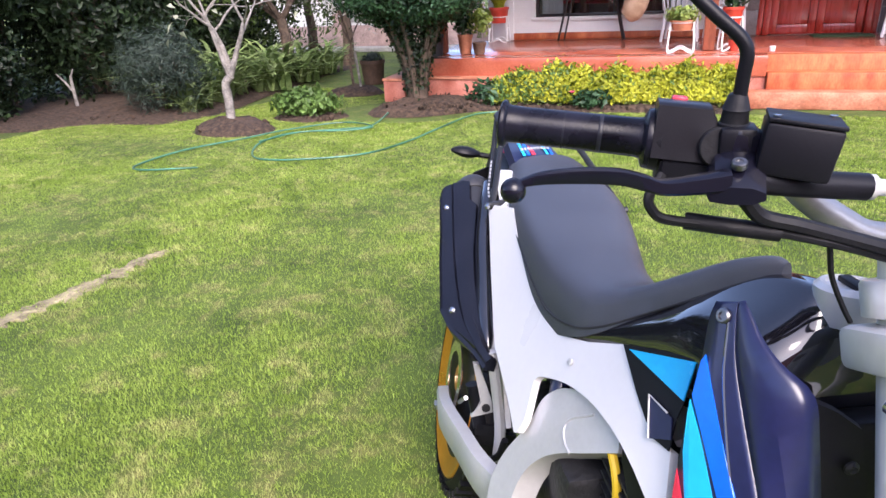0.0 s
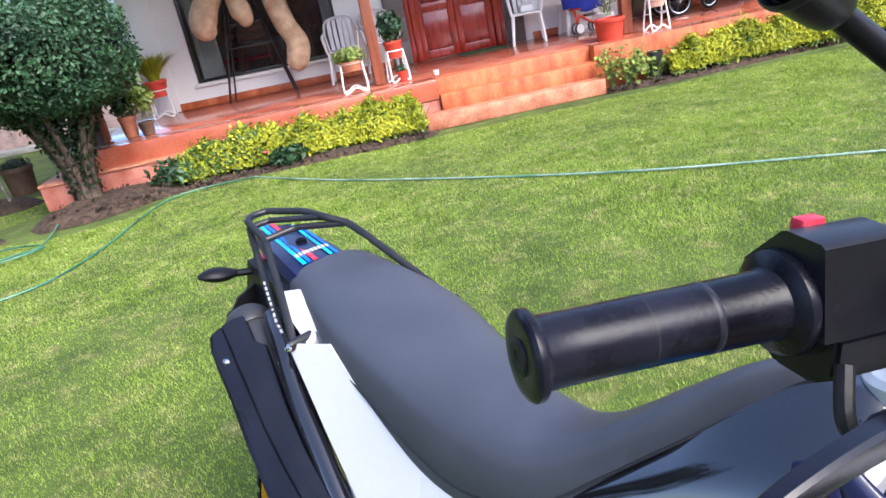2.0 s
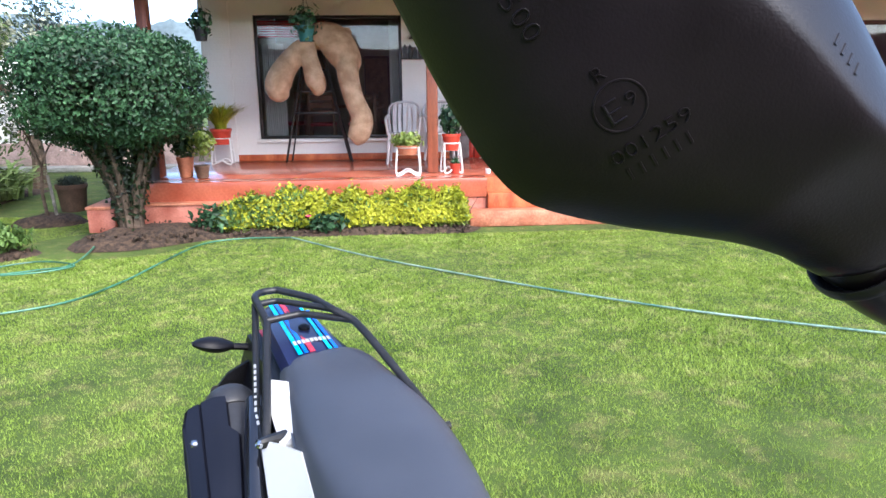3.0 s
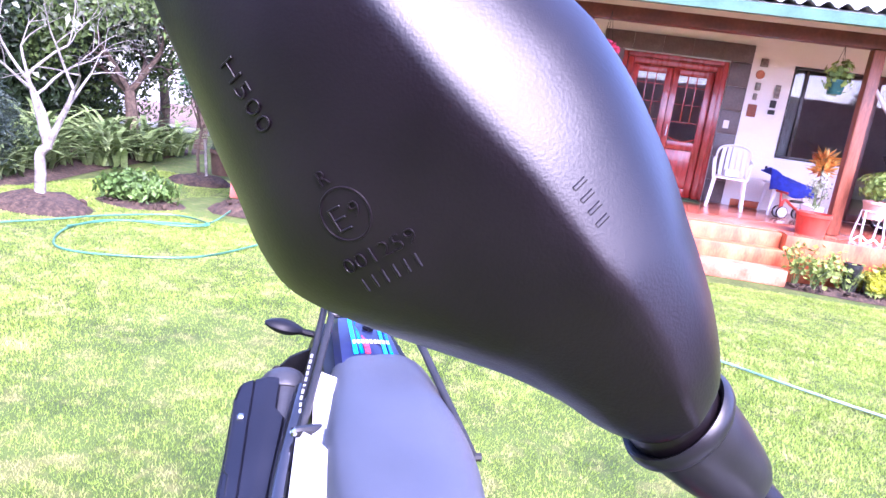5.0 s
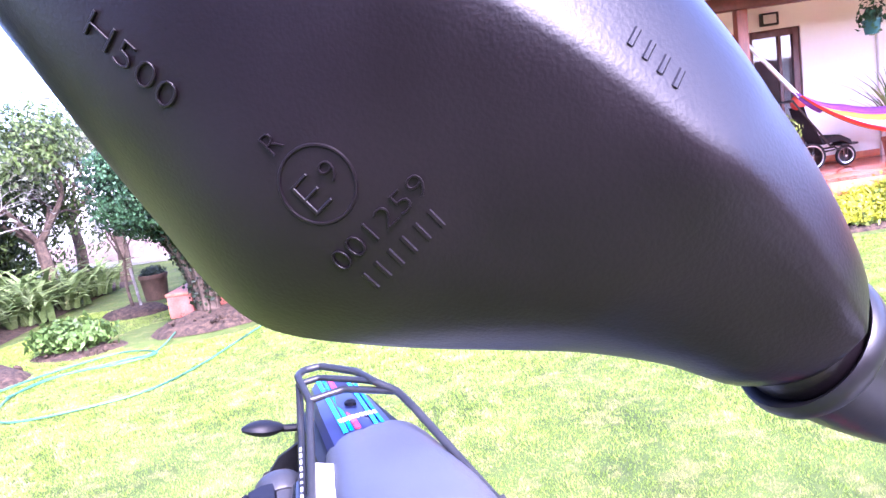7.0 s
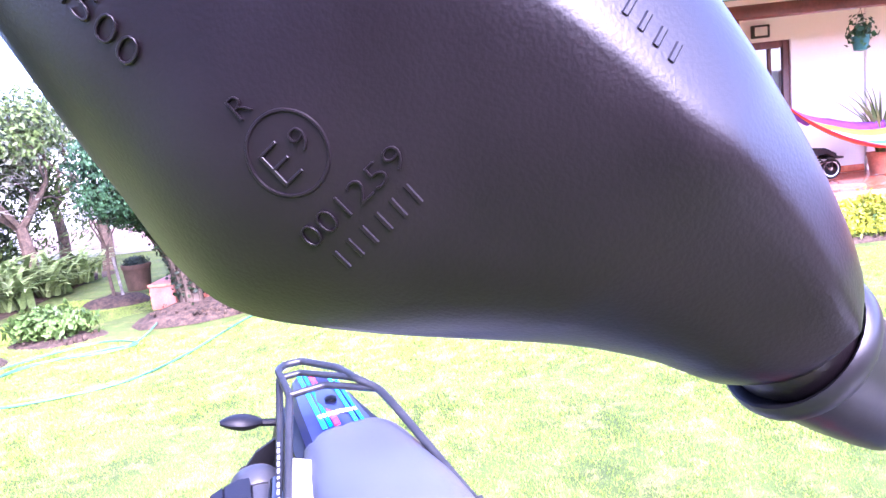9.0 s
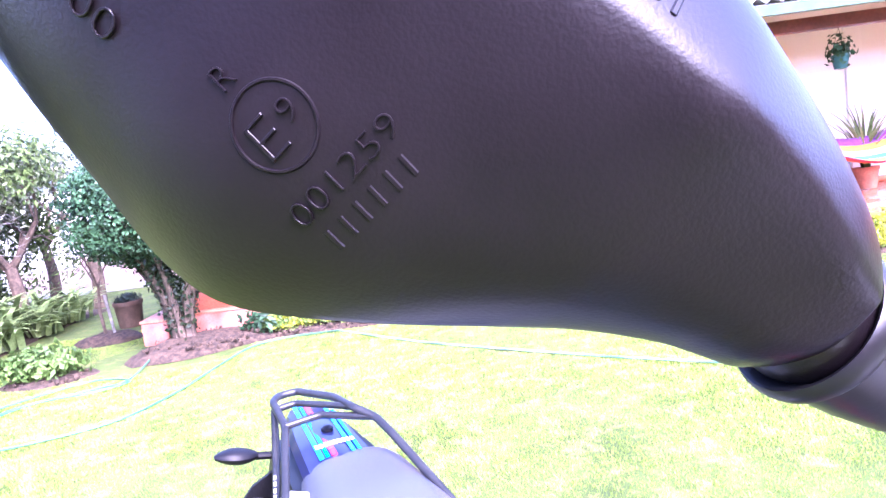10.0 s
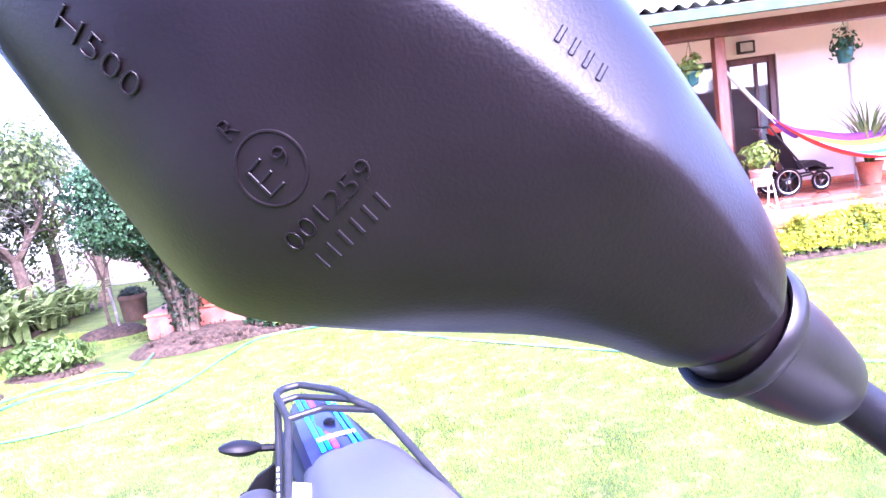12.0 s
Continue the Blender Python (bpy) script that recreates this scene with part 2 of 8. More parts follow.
def mesh_object(name, bm, material, smooth=True):
    me = bpy.data.meshes.new(name)
    bmesh.ops.recalc_face_normals(bm, faces=bm.faces)
    bm.to_mesh(me)
    bm.free()
    for m in material if isinstance(material, (list, tuple)) else [material]:
        me.materials.append(m)
    if smooth:
        me.shade_smooth()
        me.set_sharp_from_angle(angle=radians(38))
    return new(name, me)


def part(name, bm, material, parent, label="", smooth=True):
    ob = mesh_object(name, bm, material, smooth)
    ob.parent = parent
    if label:
        ob["label"] = label
    return ob


def thing(name, at, label, category, rz=0.0, group="", kind=""):
    ob = new(name)
    ob.matrix_world = pose(*at, 0, 0, rz)
    return tagged(ob, label, category, group, kind)


def box(bm, lo, hi, bevel=0.0, m=None):
    r = bmesh.ops.create_cube(bm, size=1)
    c, s = [(a + b) / 2 for a, b in zip(lo, hi)], [abs(b - a) for a, b in zip(lo, hi)]
    for v in r["verts"]:
        v.co = Vector(c) + Vector([v.co[i] * s[i] for i in range(3)])
    if bevel:
        es = list({e for v in r["verts"] for e in v.link_edges})
        out = bmesh.ops.bevel(bm, geom=es, offset=bevel, segments=2, affect="EDGES", profile=0.5)
        vs = {v for v in out["verts"]} | {v for v in r["verts"] if v.is_valid}
    else:
        vs = set(r["verts"])
    if m is not None:
        for v in vs:
            v.co = m @ v.co
    return bm


def boxbm(lo, hi, bevel=0.0, m=None):
    return box(bmesh.new(), lo, hi, bevel, m)


def ring_frame(d, up=None):
    d = d.normalized()
    a = Vector(up) if up else (Vector((0, 0, 1)) if abs(d.z) < 0.9 else Vector((1, 0, 0)))
    x = a.cross(d).normalized()
    return x, d.cross(x).normalized()


def smooth_line(pts, n=6):
    """A Catmull-Rom line through the points."""
    P = [Vector(p) for p in pts]
    P = [P[0] * 2 - P[1]] + P + [P[-1] * 2 - P[-2]]
    out = []
    for i in range(1, len(P) - 2):
        for k in range(n):
            t = k / n
            a, b, c, d = P[i - 1], P[i], P[i + 1], P[i + 2]
            out.append(0.5 * ((2 * b) + (c - a) * t + (2 * a - 5 * b + 4 * c - d) * t * t + (3 * b - a - 3 * c + d) * t ** 3))
    out.append(P[-2])
    return out


def tube(bm, pts, r, sides=8, cap=True):
    """A round bar along points; r: one radius or one for each point."""
    P = [Vector(p) for p in pts]
    R = r if isinstance(r, (list, tuple)) else [r] * len(P)
    rings, x = [], None
    for i, p in enumerate(P):
        d = (P[min(i + 1, len(P) - 1)] - P[max(i - 1, 0)]).normalized()
        if x is None:
            x, y = ring_frame(d)
        x = (x - d * x.dot(d)).normalized()
        y = d.cross(x)
        rings.append([bm.verts.new(p + (x * math.cos(2 * math.pi * k / sides) + y * math.sin(2 * math.pi * k / sides)) * R[i]) for k in range(sides)])
    for a, b in zip(rings, rings[1:]):
        for k in range(sides):
            bm.faces.new((a[k], a[(k + 1) % sides], b[(k + 1) % sides], b[k]))
    if cap:
        bm.faces.new(rings[0][::-1])
        bm.faces.new(rings[-1])
    return bm


def loft(bm, rings, cap=True, closed=True):
    """Skin rings of points that all have the same count."""
    V = [[bm.verts.new(Vector(p)) for p in ring] for ring in rings]
    n = len(V[0])
    for a, b in zip(V, V[1:]):
        for k in range(n if closed else n - 1):
            bm.faces.new((a[k], a[(k + 1) % n], b[(k + 1) % n], b[k]))
    if cap and closed:
        bm.faces.new(V[0][::-1])
        bm.faces.new(V[-1])
    return bm


def lathe(bm, profile, at=(0, 0, 0), sides=20, m=None):
    """Turn a profile of (radius, height) round the z axis."""
    rings = []
    for r, h in profile:
        ring = []
        for k in range(sides):
            v = Vector((r * math.cos(2 * math.pi * k / sides), r * math.sin(2 * math.pi * k / sides), h))
            ring.append((m @ v if m is not None else v) + Vector(at))
        rings.append(ring)
    return loft(bm, rings)


def plate(bm, outline, thick, m=None):
    """A flat piece from an outline in x, z with a thickness along y."""
    rings = [[(x, y, z) for x, z in outline] for y in (0.0, thick)]
    if m is not None:
        rings = [[m @ Vector(p) for p in ring] for ring in rings]
    return loft(bm, rings)


def leaf_mesh(name, places, normals, length, width, material, seed=1, droop=0.0, along=None):
    """Many small folded leaves in one mesh: four triangles each."""
    rng = np.random.default_rng(seed)
    P, N = np.asarray(places, float), np.asarray(normals, float)
    n = len(P)
    N = N + rng.normal(0, 0.55, (n, 3))
    N /= np.linalg.norm(N, axis=1, keepdims=True) + 1e-9
    A = rng.normal(0, 1, (n, 3)) if along is None else np.asarray(along, float)
    A = A - N * (A * N).sum(1, keepdims=True)
    A /= np.linalg.norm(A, axis=1, keepdims=True) + 1e-9
    B = np.cross(N, A)
    L = (length * rng.uniform(0.65, 1.3, n))[:, None]
    W = (width * rng.uniform(0.7, 1.25, n))[:, None]
    base, tip = P, P + A * L - np.array([0, 0, droop]) * L
    mid = P + A * L * 0.45 - N * W * 0.15
    l, r = P + A * L * 0.42 + B * W * 0.5 + N * W * 0.12, P + A * L * 0.42 - B * W * 0.5 + N * W * 0.12
    V = np.stack([base, l, tip, r, mid], 1).reshape(-1, 3)
    F = np.array([[0, 1, 4], [1, 2, 4], [2, 3, 4], [3, 0, 4]])
    F = (F[None] + (np.arange(n) * 5)[:, None, None]).reshape(-1, 3)
    return raw_mesh(name, V, F, material)


def raw_mesh(name, V, F, material):
    me = bpy.data.meshes.new(name)
    V, F = np.asarray(V, np.float32), np.asarray(F, np.int32)
    k = F.shape[1]
    me.vertices.add(len(V))
    me.vertices.foreach_set("co", V.ravel())
    me.loops.add(F.size)
    me.loops.foreach_set("vertex_index", F.ravel())
    me.polygons.add(len(F))
    me.polygons.foreach_set("loop_start", np.arange(0, F.size, k, dtype=np.int32))
    me.update(calc_edges=True)
    me.validate()
    me.materials.append(material)
    return new(name, me)


def cloud(rng, n, centre, radii, shell=0.35, flat=2.0, lumps=0.18):
    """Places and normals in the outer part of a lumpy ellipsoid."""
    D = rng.normal(0, 1, (n, 3))
    D /= np.linalg.norm(D, axis=1, keepdims=True)
    ph = rng.uniform(0, 6.28, 6)
    wob = 1 + lumps * (np.sin(5 * D[:, 0] + ph[0]) * np.sin(6 * D[:, 1] + ph[1]) + 0.7 * np.sin(11 * D[:, 2] + ph[2]) * np.sin(9 * D[:, 0] + ph[3])) 
    r = (1 - shell * rng.random(n) ** 1.6) * wob
    sg = np.sign(D) * np.abs(D) ** (2.0 / flat)
    return np.asarray(centre) + sg * np.asarray(radii) * r[:, None], D


# ---- ground ----
WY, PZ, PE = 10.185, 0.525, 7.83      # front wall, porch floor height, porch front edge


def ground_sheet():
    xs = np.concatenate([[-900, -300, -100, -40, -20], np.arange(-12, 12.01, 0.4), [20, 40, 100, 300, 900]])
    ys = np.concatenate([[-900, -300, -100, -40, -15, -6], np.arange(-3, 14.01, 0.4), [25, 50, 120, 300, 900]])
    V = np.array([[x, y, gz(x, y) + 0.012 * noise.noise(Vector((x * 0.9, y * 0.9, 0)))] for y in ys for x in xs])
    nx = len(xs)
    F = np.array([[j * nx + i, j * nx + i + 1, (j + 1) * nx + i + 1, (j + 1) * nx + i] for j in range(len(ys) - 1) for i in range(nx - 1)])
    ob = raw_mesh("ground", V, F, M_LAWN_SHADE)
    ob.data.shade_smooth()
    return tagged(ob, "lawn ground with yellow-green worn patches, shade between blades in its colour", "lawn", kind="structure")


ground_sheet()


def in_bed(x, y):
    """Whether a place lies in a planting bed, where no grass grows."""
    if y > 7.22 and x > -3.2:
        return True
    if (x + 2.9) ** 2 / 0.75 + (y - 7.1) ** 2 / 0.45 < 1:
        return True
    for cx, cy, rx, ry in ((-4.46, 5.88, 0.50, 0.36), (-3.95, 6.64, 0.46, 0.29), (-4.18, 8.34, 0.45, 0.35)):
        if ((x - cx) / rx) ** 2 + ((y - cy) / ry) ** 2 < 1:
            return True
    return x < -5.15 - 0.12 * math.sin(y * 2.1) - 1.9 * max(0.0, min(1.0, (6.6 - y) / 0.9)) or (y < 6.0 and x < -7.5)


def bed(name, pts, label, height=0.05, step=0.12, lump=0.05, material=None):
    """A low mound of loose soil inside an outline."""
    P = [Vector((x, y, 0)) for x, y in pts]
    P = smooth_line(P + [P[0]], 5)[:-1]
    c = sum(P, Vector()) / len(P)
    bm, rings = bmesh.new(), []
    for k in (1.0, 0.93, 0.8, 0.62, 0.42, 0.2):
        ring = []
        for p in P:
            q = c + (p - c) * k
            h = height * (1 - k ** 3) + (lump * (noise.noise(Vector((q.x * 7, q.y * 7, 1.3))) * 0.6 + 0.4 * noise.noise(Vector((q.x * 19, q.y * 19, 4)))) if k < 1 else -0.01)
            ring.append((q.x, q.y, gz(q.x, q.y) + 0.012 + h))
        rings.append(ring)
    loft(bm, rings, cap=False)
    bm.faces.new([bm.verts[-1 - i] for i in range(len(P))] if bm.verts.ensure_lookup_table() is None else [])
    return tagged(mesh_object(name, bm, material or M_SOIL), label, "soil bed", kind="structure")


bed("soil_bed_front", [(-2.0, 7.25), (-1.0, 7.22), (0.2, 7.24), (0.82, 7.3), (0.82, 7.8), (-0.5, 7.84), (-2.2, 7.84)], "strip of brown soil under the hedge", 0.06)
bed("soil_bed_mound", [(-3.15, 6.72), (-2.6, 6.78), (-2.1, 7.1), (-1.75, 7.3), (-2.0, 7.8), (-2.8, 7.85), (-3.3, 7.5), (-3.35, 7.0)], "mound of loose reddish-brown soil round the topiary", 0.11, lump=0.07)
bed("soil_bed_right", [(2.96, 7.5), (4.0, 7.4), (5.5, 7.5), (7.5, 7.6), (9.0, 7.6), (9.0, 7.83), (6.0, 7.84), (2.96, 7.84)], "strip of dry soil under the yellow hedge", 0.05)
bed("soil_bed_tree", [(-4.98, 5.86), (-4.70, 5.56), (-4.25, 5.50), (-3.96, 5.72), (-4.05, 6.05), (-4.45, 6.25), (-4.90, 6.15)], "small round soil mound at a tree's foot", 0.12, lump=0.06)
bed("soil_bed_shrub", [(-4.40, 6.55), (-3.95, 6.33), (-3.55, 6.52), (-3.50, 6.80), (-3.95, 6.95), (-4.35, 6.85)], "small patch of soil under a low shrub", 0.05)
bed("soil_bed_sapling", [(-4.55, 8.2), (-4.2, 8.05), (-3.8, 8.2), (-3.8, 8.5), (-4.2, 8.65), (-4.55, 8.5)], "round soil patch at a sapling's foot", 0.1)
bed("soil_bed_border", [(-9.5, 5.2), (-7.3, 5.35), (-6.6, 5.9), (-5.6, 6.05), (-5.3, 6.9), (-5.45, 8.2), (-5.6, 10.2), (-5.9, 11.5), (-9.5, 11.5)], "shaded dark soil of the garden border", 0.10, lump=0.06)


def clods():
    """Crumbs of earth, twigs and dry leaves lying on the beds."""
    rng = np.random.default_rng(15)
    bm = bmesh.new()
    areas = [(-3.2, -1.8, 6.85, 7.75, 260), (-2.0, 0.8, 7.22, 7.42, 170), (2.98, 5.8, 7.46, 7.62, 190), (-4.9, -4.0, 5.55, 6.2, 110), (-4.35, -3.55, 6.4, 6.9, 70), (-7.4, -5.5, 6.0, 7.2, 160)]
    for x0, x1, y0, y1, n in areas:
        for _ in range(n):
            x, y = rng.uniform(x0, x1), rng.uniform(y0, y1)
            if not in_bed(x, y):
                continue
            r = 0.010 + 0.024 * rng.random() ** 3
            z = 0.05 + 0.05 * (-3.2 < x < -2.0)
            m = Matrix.Translation((x, y, gz(x, y) + z * rng.uniform(0.6, 1.2))) @ Euler(tuple(rng.uniform(0, 3, 3))).to_matrix().to_4x4() @ Matrix.Diagonal((1.3, 1, rng.uniform(0.5, 0.9), 1))
            bmesh.ops.create_icosphere(bm, subdivisions=1, radius=r, matrix=m)
    tagged(mesh_object("soil_crumbs", bm, M_SOIL), "crumbs and clods of brown earth on the beds", "soil", kind="stuff")


clods()
TRACK = [(-3.05, 0.95), (-2.80, 1.35), (-2.71, 1.61), (-2.66, 1.86), (-2.61, 2.12), (-2.61, 2.36), (-2.57, 2.56)]


def bare_patch(name, line, half, label, seed):
    """A flat strip of dry earth with a ragged edge, level with the grass roots."""
    rng = random.Random(seed)
    P = smooth_line([(x, y, 0) for x, y in line], 8)
    bm, rows = bmesh.new(), []
    for i, p in enumerate(P):
        f = i / (len(P) - 1)
        d = (P[min(i + 1, len(P) - 1)] - P[max(i - 1, 0)]).normalized()
        n = Vector((-d.y, d.x, 0))
        w = half * math.sin(math.pi * (0.06 + 0.88 * f)) ** 0.5
        rows.append([bm.verts.new((*(p + n * s * w * rng.uniform(0.25, 1.5)).xy, gz(p.x, p.y) + (0.006 if abs(s) < 1 else -0.004) + rng.uniform(0, 0.004))) for s in (-1, -0.5, 0.0, 0.5, 1)])
    for a, b in zip(rows, rows[1:]):
        for k in range(4):
            bm.faces.new((a[k], a[k + 1], b[k + 1], b[k]))
    return tagged(mesh_object(name, bm, M_STRAW), label, "bare patch", kind="structure")


bare_patch("worn_track", TRACK, 0.072, "bare strip of dry trodden earth in the lawn", 4)



def grass():
    rng = np.random.default_rng(5)
    out = []
    n = 1700000
    # denser near the bike, thinner towards the house and behind
    y = 0.7 + (8.8 - 0.7) * rng.random(n) ** 1.6
    back = rng.random(n) < 0.16
    y = np.where(back, 0.72 - np.abs(rng.normal(0, 1.3, n)), y)
    x = np.where(back, rng.normal(0, 2.4, n), rng.uniform(-7.4, 6.4, n))
    keep = np.array([not in_bed(a, b) for a, b in zip(x, y)]) & ~((x > 0.8) & (x < 2.95) & (y > 7.5))
    x, y = x[keep], y[keep]
    n = len(x)
    z = np.array([gz(a, b) for a, b in zip(x, y)])
    a = rng.uniform(0, 6.283, n)
    tuft = 0.5 + 0.5 * np.sin(23 * x + 3 * np.sin(15 * y)) * np.sin(21 * y + 2.5 * np.sin(17 * x + 1))
    tuft = 0.6 * tuft + 0.4 * (0.5 + 0.5 * np.sin(51 * x + 2 * np.sin(43 * y)) * np.sin(47 * y + 2 * np.sin(39 * x)))
    h = rng.uniform(0.006, 0.018, n) * (0.5 + 1.0 * tuft)
    w = rng.uniform(0.0013, 0.0030, n) * (1 + 0.35 * np.clip(y - 2, 0, 5))
    lean = rng.uniform(0.2, 1.5, n) * h
    dx, dy = np.cos(a), np.sin(a)
    b0 = np.stack([x - dy * w, y + dx * w, z - 0.004], 1)
    b1 = np.stack([x + dy * w, y - dx * w, z - 0.004], 1)
    tp = np.stack([x + dx * lean, y + dy * lean, z + h], 1)
    V = np.stack([b0, b1, tp], 1).reshape(-1, 3)
    ob = raw_mesh("grass", V, np.arange(len(V)).reshape(-1, 3), M_BLADE)
    tagged(ob, "short mown grass blades, green to straw-yellow", "grass", kind="stuff")


grass()

# Added walls out of view: they block low sky and colour reflections.
tagged(mesh_object("wall_unseen_rear", boxbm((-14.0, -4.8, 0.0), (14.0, -4.5, 3.0), 0.02), M_UNSEEN_WALL), "added unseen red wall behind the view, reddens and dims reflections", "wall", kind="structure")
tagged(mesh_object("wall_unseen_side", boxbm((13.7, -4.49, 0.0), (14.0, 16.0, 3.0), 0.02), M_UNSEEN_WALL), "added unseen red wall at the side, closes off the horizon", "wall", kind="structure")

# ---- porch and steps ----
SX0, SX1 = 0.82, 2.95


def slab(name, lo, hi, material, label, bevel=0.012, cat="porch"):
    return tagged(mesh_object(name, boxbm(lo, hi, bevel), material), label, cat, kind="structure")


slab("porch_floor_left", (-3.05, PE, 0.30), (1.05, 8.13, PZ), M_PORCH, "polished red porch floor with an orange-red front edge")
slab("porch_base_left", (-3.02, PE + 0.02, 0.0), (1.05, 8.13, 0.297), M_PLANTER, "faded red porch base below a narrow ledge")
slab("porch_floor_right", (SX1, PE, 0.0), (11.0, 8.13, PZ), M_RISER, "orange-red painted porch edge beside the steps")
slab("porch_floor_back", (-3.05, 8.134, 0.0), (11.0, WY - 0.002, PZ), M_PORCH, "polished red cement porch floor")
slab("porch_cover_right", (SX1 + 0.004, PE + 0.004, PZ + 0.001), (11.0, 8.13, PZ + 0.005), M_PORCH, "polished red cement porch floor", 0)
slab("step_upper", (1.054, 7.96, 0.0), (SX1 - 0.004, 8.13, PZ - 0.003), M_RISER, "orange-red painted top riser of the porch steps")
slab("step_middle", (1.054, 7.78, 0.0), (SX1 - 0.004, 7.958, 0.352), M_RISER, "orange-red painted middle step", 0.015, "step")
slab("step_lower", (SX0, 7.55, 0.0), (SX1, 7.777, 0.178), M_STEP, "pinkish-red worn bottom step", 0.015, "step")
slab("porch_ledge", (-3.02, 7.70, 0.29), (-1.6, PE + 0.018, 0.315), M_STEP, "pale worn ledge along the porch base", 0.006)
slab("porch_ledge_base", (-3.0, 7.72, 0.0), (-1.62, PE + 0.018, 0.289), M_PLANTER, "faded red ledge wall of the porch", 0.006)


def planter_block():
    t = thing("planter_box", (-3.13, 7.66, 0), "faded red concrete planter block with pale top", "planter", 2)
    part("body", boxbm((-0.18, -0.26, 0.06), (0.10, 0.42, 0.31), 0.012), M_PLANTER, t)
    part("cap", boxbm((-0.19, -0.27, 0.312), (0.105, 0.43, 0.345), 0.008), M_STEP, t, "pale pink worn cap")
    part("foot", boxbm((-0.15, -0.1, 0.0), (0.09, 0.38, 0.059), 0.005), M_BROWNPOT, t)


planter_block()


# ---- house wall with openings ----
def wall_with_openings(name, x0, x1, z0, z1, y0, y1, openings, material, label):
    """openings: (left, right, bottom, top); each goes through the wall."""
    bm = bmesh.new()
    xs = sorted({x0, x1, *[v for o in openings for v in o[:2]]})
    for a, b in zip(xs, xs[1:]):
        holes = sorted((o[2], o[3]) for o in openings if o[0] <= a + 1e-6 and o[1] >= b - 1e-6)
        z = z0
        for lo, hi in holes + [(z1, z1)]:
            if lo - z > 1e-4:
                box(bm, (a, y0, z), (b, y1, lo))
            z = hi
    bmesh.ops.remove_doubles(bm, verts=bm.verts, dist=1e-5)
    inner = {}
    for f in list(bm.faces):
        c = f.calc_center_median()
        inner.setdefault((round(c.x, 4), round(c.y, 4), round(c.z, 4)), []).append(f)
    bmesh.ops.delete(bm, geom=[f for fs in inner.values() if len(fs) > 1 for f in fs], context="FACES")
    return tagged(mesh_object(name, bm, material, False), label, "wall", kind="structure")


WIN1 = (-1.97, 0.12, 0.845, 2.575)
DOOR = (1.17, 2.47, PZ, 2.40)
WIN2 = (3.40, 4.40, 1.27, 2.53)
WIN3 = (4.46, 5.24, PZ, 2.53)
WIN4 = (7.05, 9.4, 0.9, 2.5)
wall_with_openings("wall_front", -2.66, 11.0, 0.0, 3.3, WY, WY + 0.2, [WIN1, DOOR, WIN2, WIN3, WIN4], M_WALL, "white painted front wall of the house")
tagged(mesh_object("wall_left", boxbm((-2.66, WY + 0.203, 0), (-2.46, 15.0, 3.3)), M_WALL), "white painted side wall", "wall", kind="structure")
tagged(mesh_object("wall_back", boxbm((-2.45, 15.003, 0), (11.0, 15.2, 3.3)), M_INTERIOR), "plain inner back wall", "wall", kind="structure")
tagged(mesh_object("wall_right", boxbm((10.8, WY + 0.203, 0), (11.0, 15.0, 3.3)), M_INTERIOR), "plain inner side wall", "wall", kind="structure")
tagged(mesh_object("floor", boxbm((-2.45, WY + 0.203, 0.3), (10.79, 15.0, PZ - 0.002)), M_WOODIN), "dim brown floor inside the house", "floor", kind="structure")
tagged(mesh_object("ceiling", boxbm((-2.45, WY + 0.203, 3.05), (10.79, 15.0, 3.2)), M_INTERIOR), "pale inner ceiling", "ceiling", kind="structure")
tagged(mesh_object("wall_corner_pier", boxbm((-2.70, WY - 0.035, PZ + 0.002), (-2.30, WY - 0.002, 3.0), 0.006), M_WALL), "white corner pier of the front wall", "wall", kind="structure")
tagged(mesh_object("wall_pier_right", boxbm((6.30, WY - 0.05, PZ + 0.002), (6.55, WY - 0.002, 3.0), 0.006), M_WALL), "white wall pier", "wall", kind="structure")
for i, (a, b) in enumerate(((-2.3, 1.0), (2.95, 3.35), (5.32, 6.28), (6.57, 11.0))):
    tagged(mesh_object("baseboard_%d" % (i + 1), boxbm((a, WY - 0.022, PZ + 0.002), (b, WY - 0.002, PZ + 0.10), 0.004), M_RISER), "red painted skirting at the wall's foot", "skirting", kind="structure")


def cladding():
    """Dark stone slabs round the front door, piece by piece."""
    base = mesh_object("door_surround", boxbm((0.82, WY - 0.010, PZ + 0.002), (1.08, WY - 0.002, 2.73)), M_DARKTILE)
    tagged(base, "dark grey-brown stone cladding round the door", "cladding", kind="structure")
    rows, shared = [], {}
    for (x0, x1, z0, z1, nx, nz) in ((0.80, 1.10, PZ + 0.003, 2.487, 1, 6), (2.55, 2.83, PZ + 0.003, 2.487, 1, 6), (0.80, 2.83, 2.49, 2.73, 5, 1)):
        w, h = (x1 - x0) / nx, (z1 - z0) / nz
        key = (round(w, 3), round(h, 3))
        if key not in shared:
            bm = boxbm((0.0015, -0.018, 0.0015), (w - 0.0015, 0, h - 0.0015), 0.002)
            ob = mesh_object("stone_slab", bm, M_DARKTILE)
            shared[key] = ob.data
            bpy.data.objects.remove(ob)
        for i in range(nx):
            for k in range(nz):
                o = new("stone_slab", shared[key])
                o.parent = base
                o.location = (x0 + i * w, WY - 0.011, z0 + k * h)


cladding()


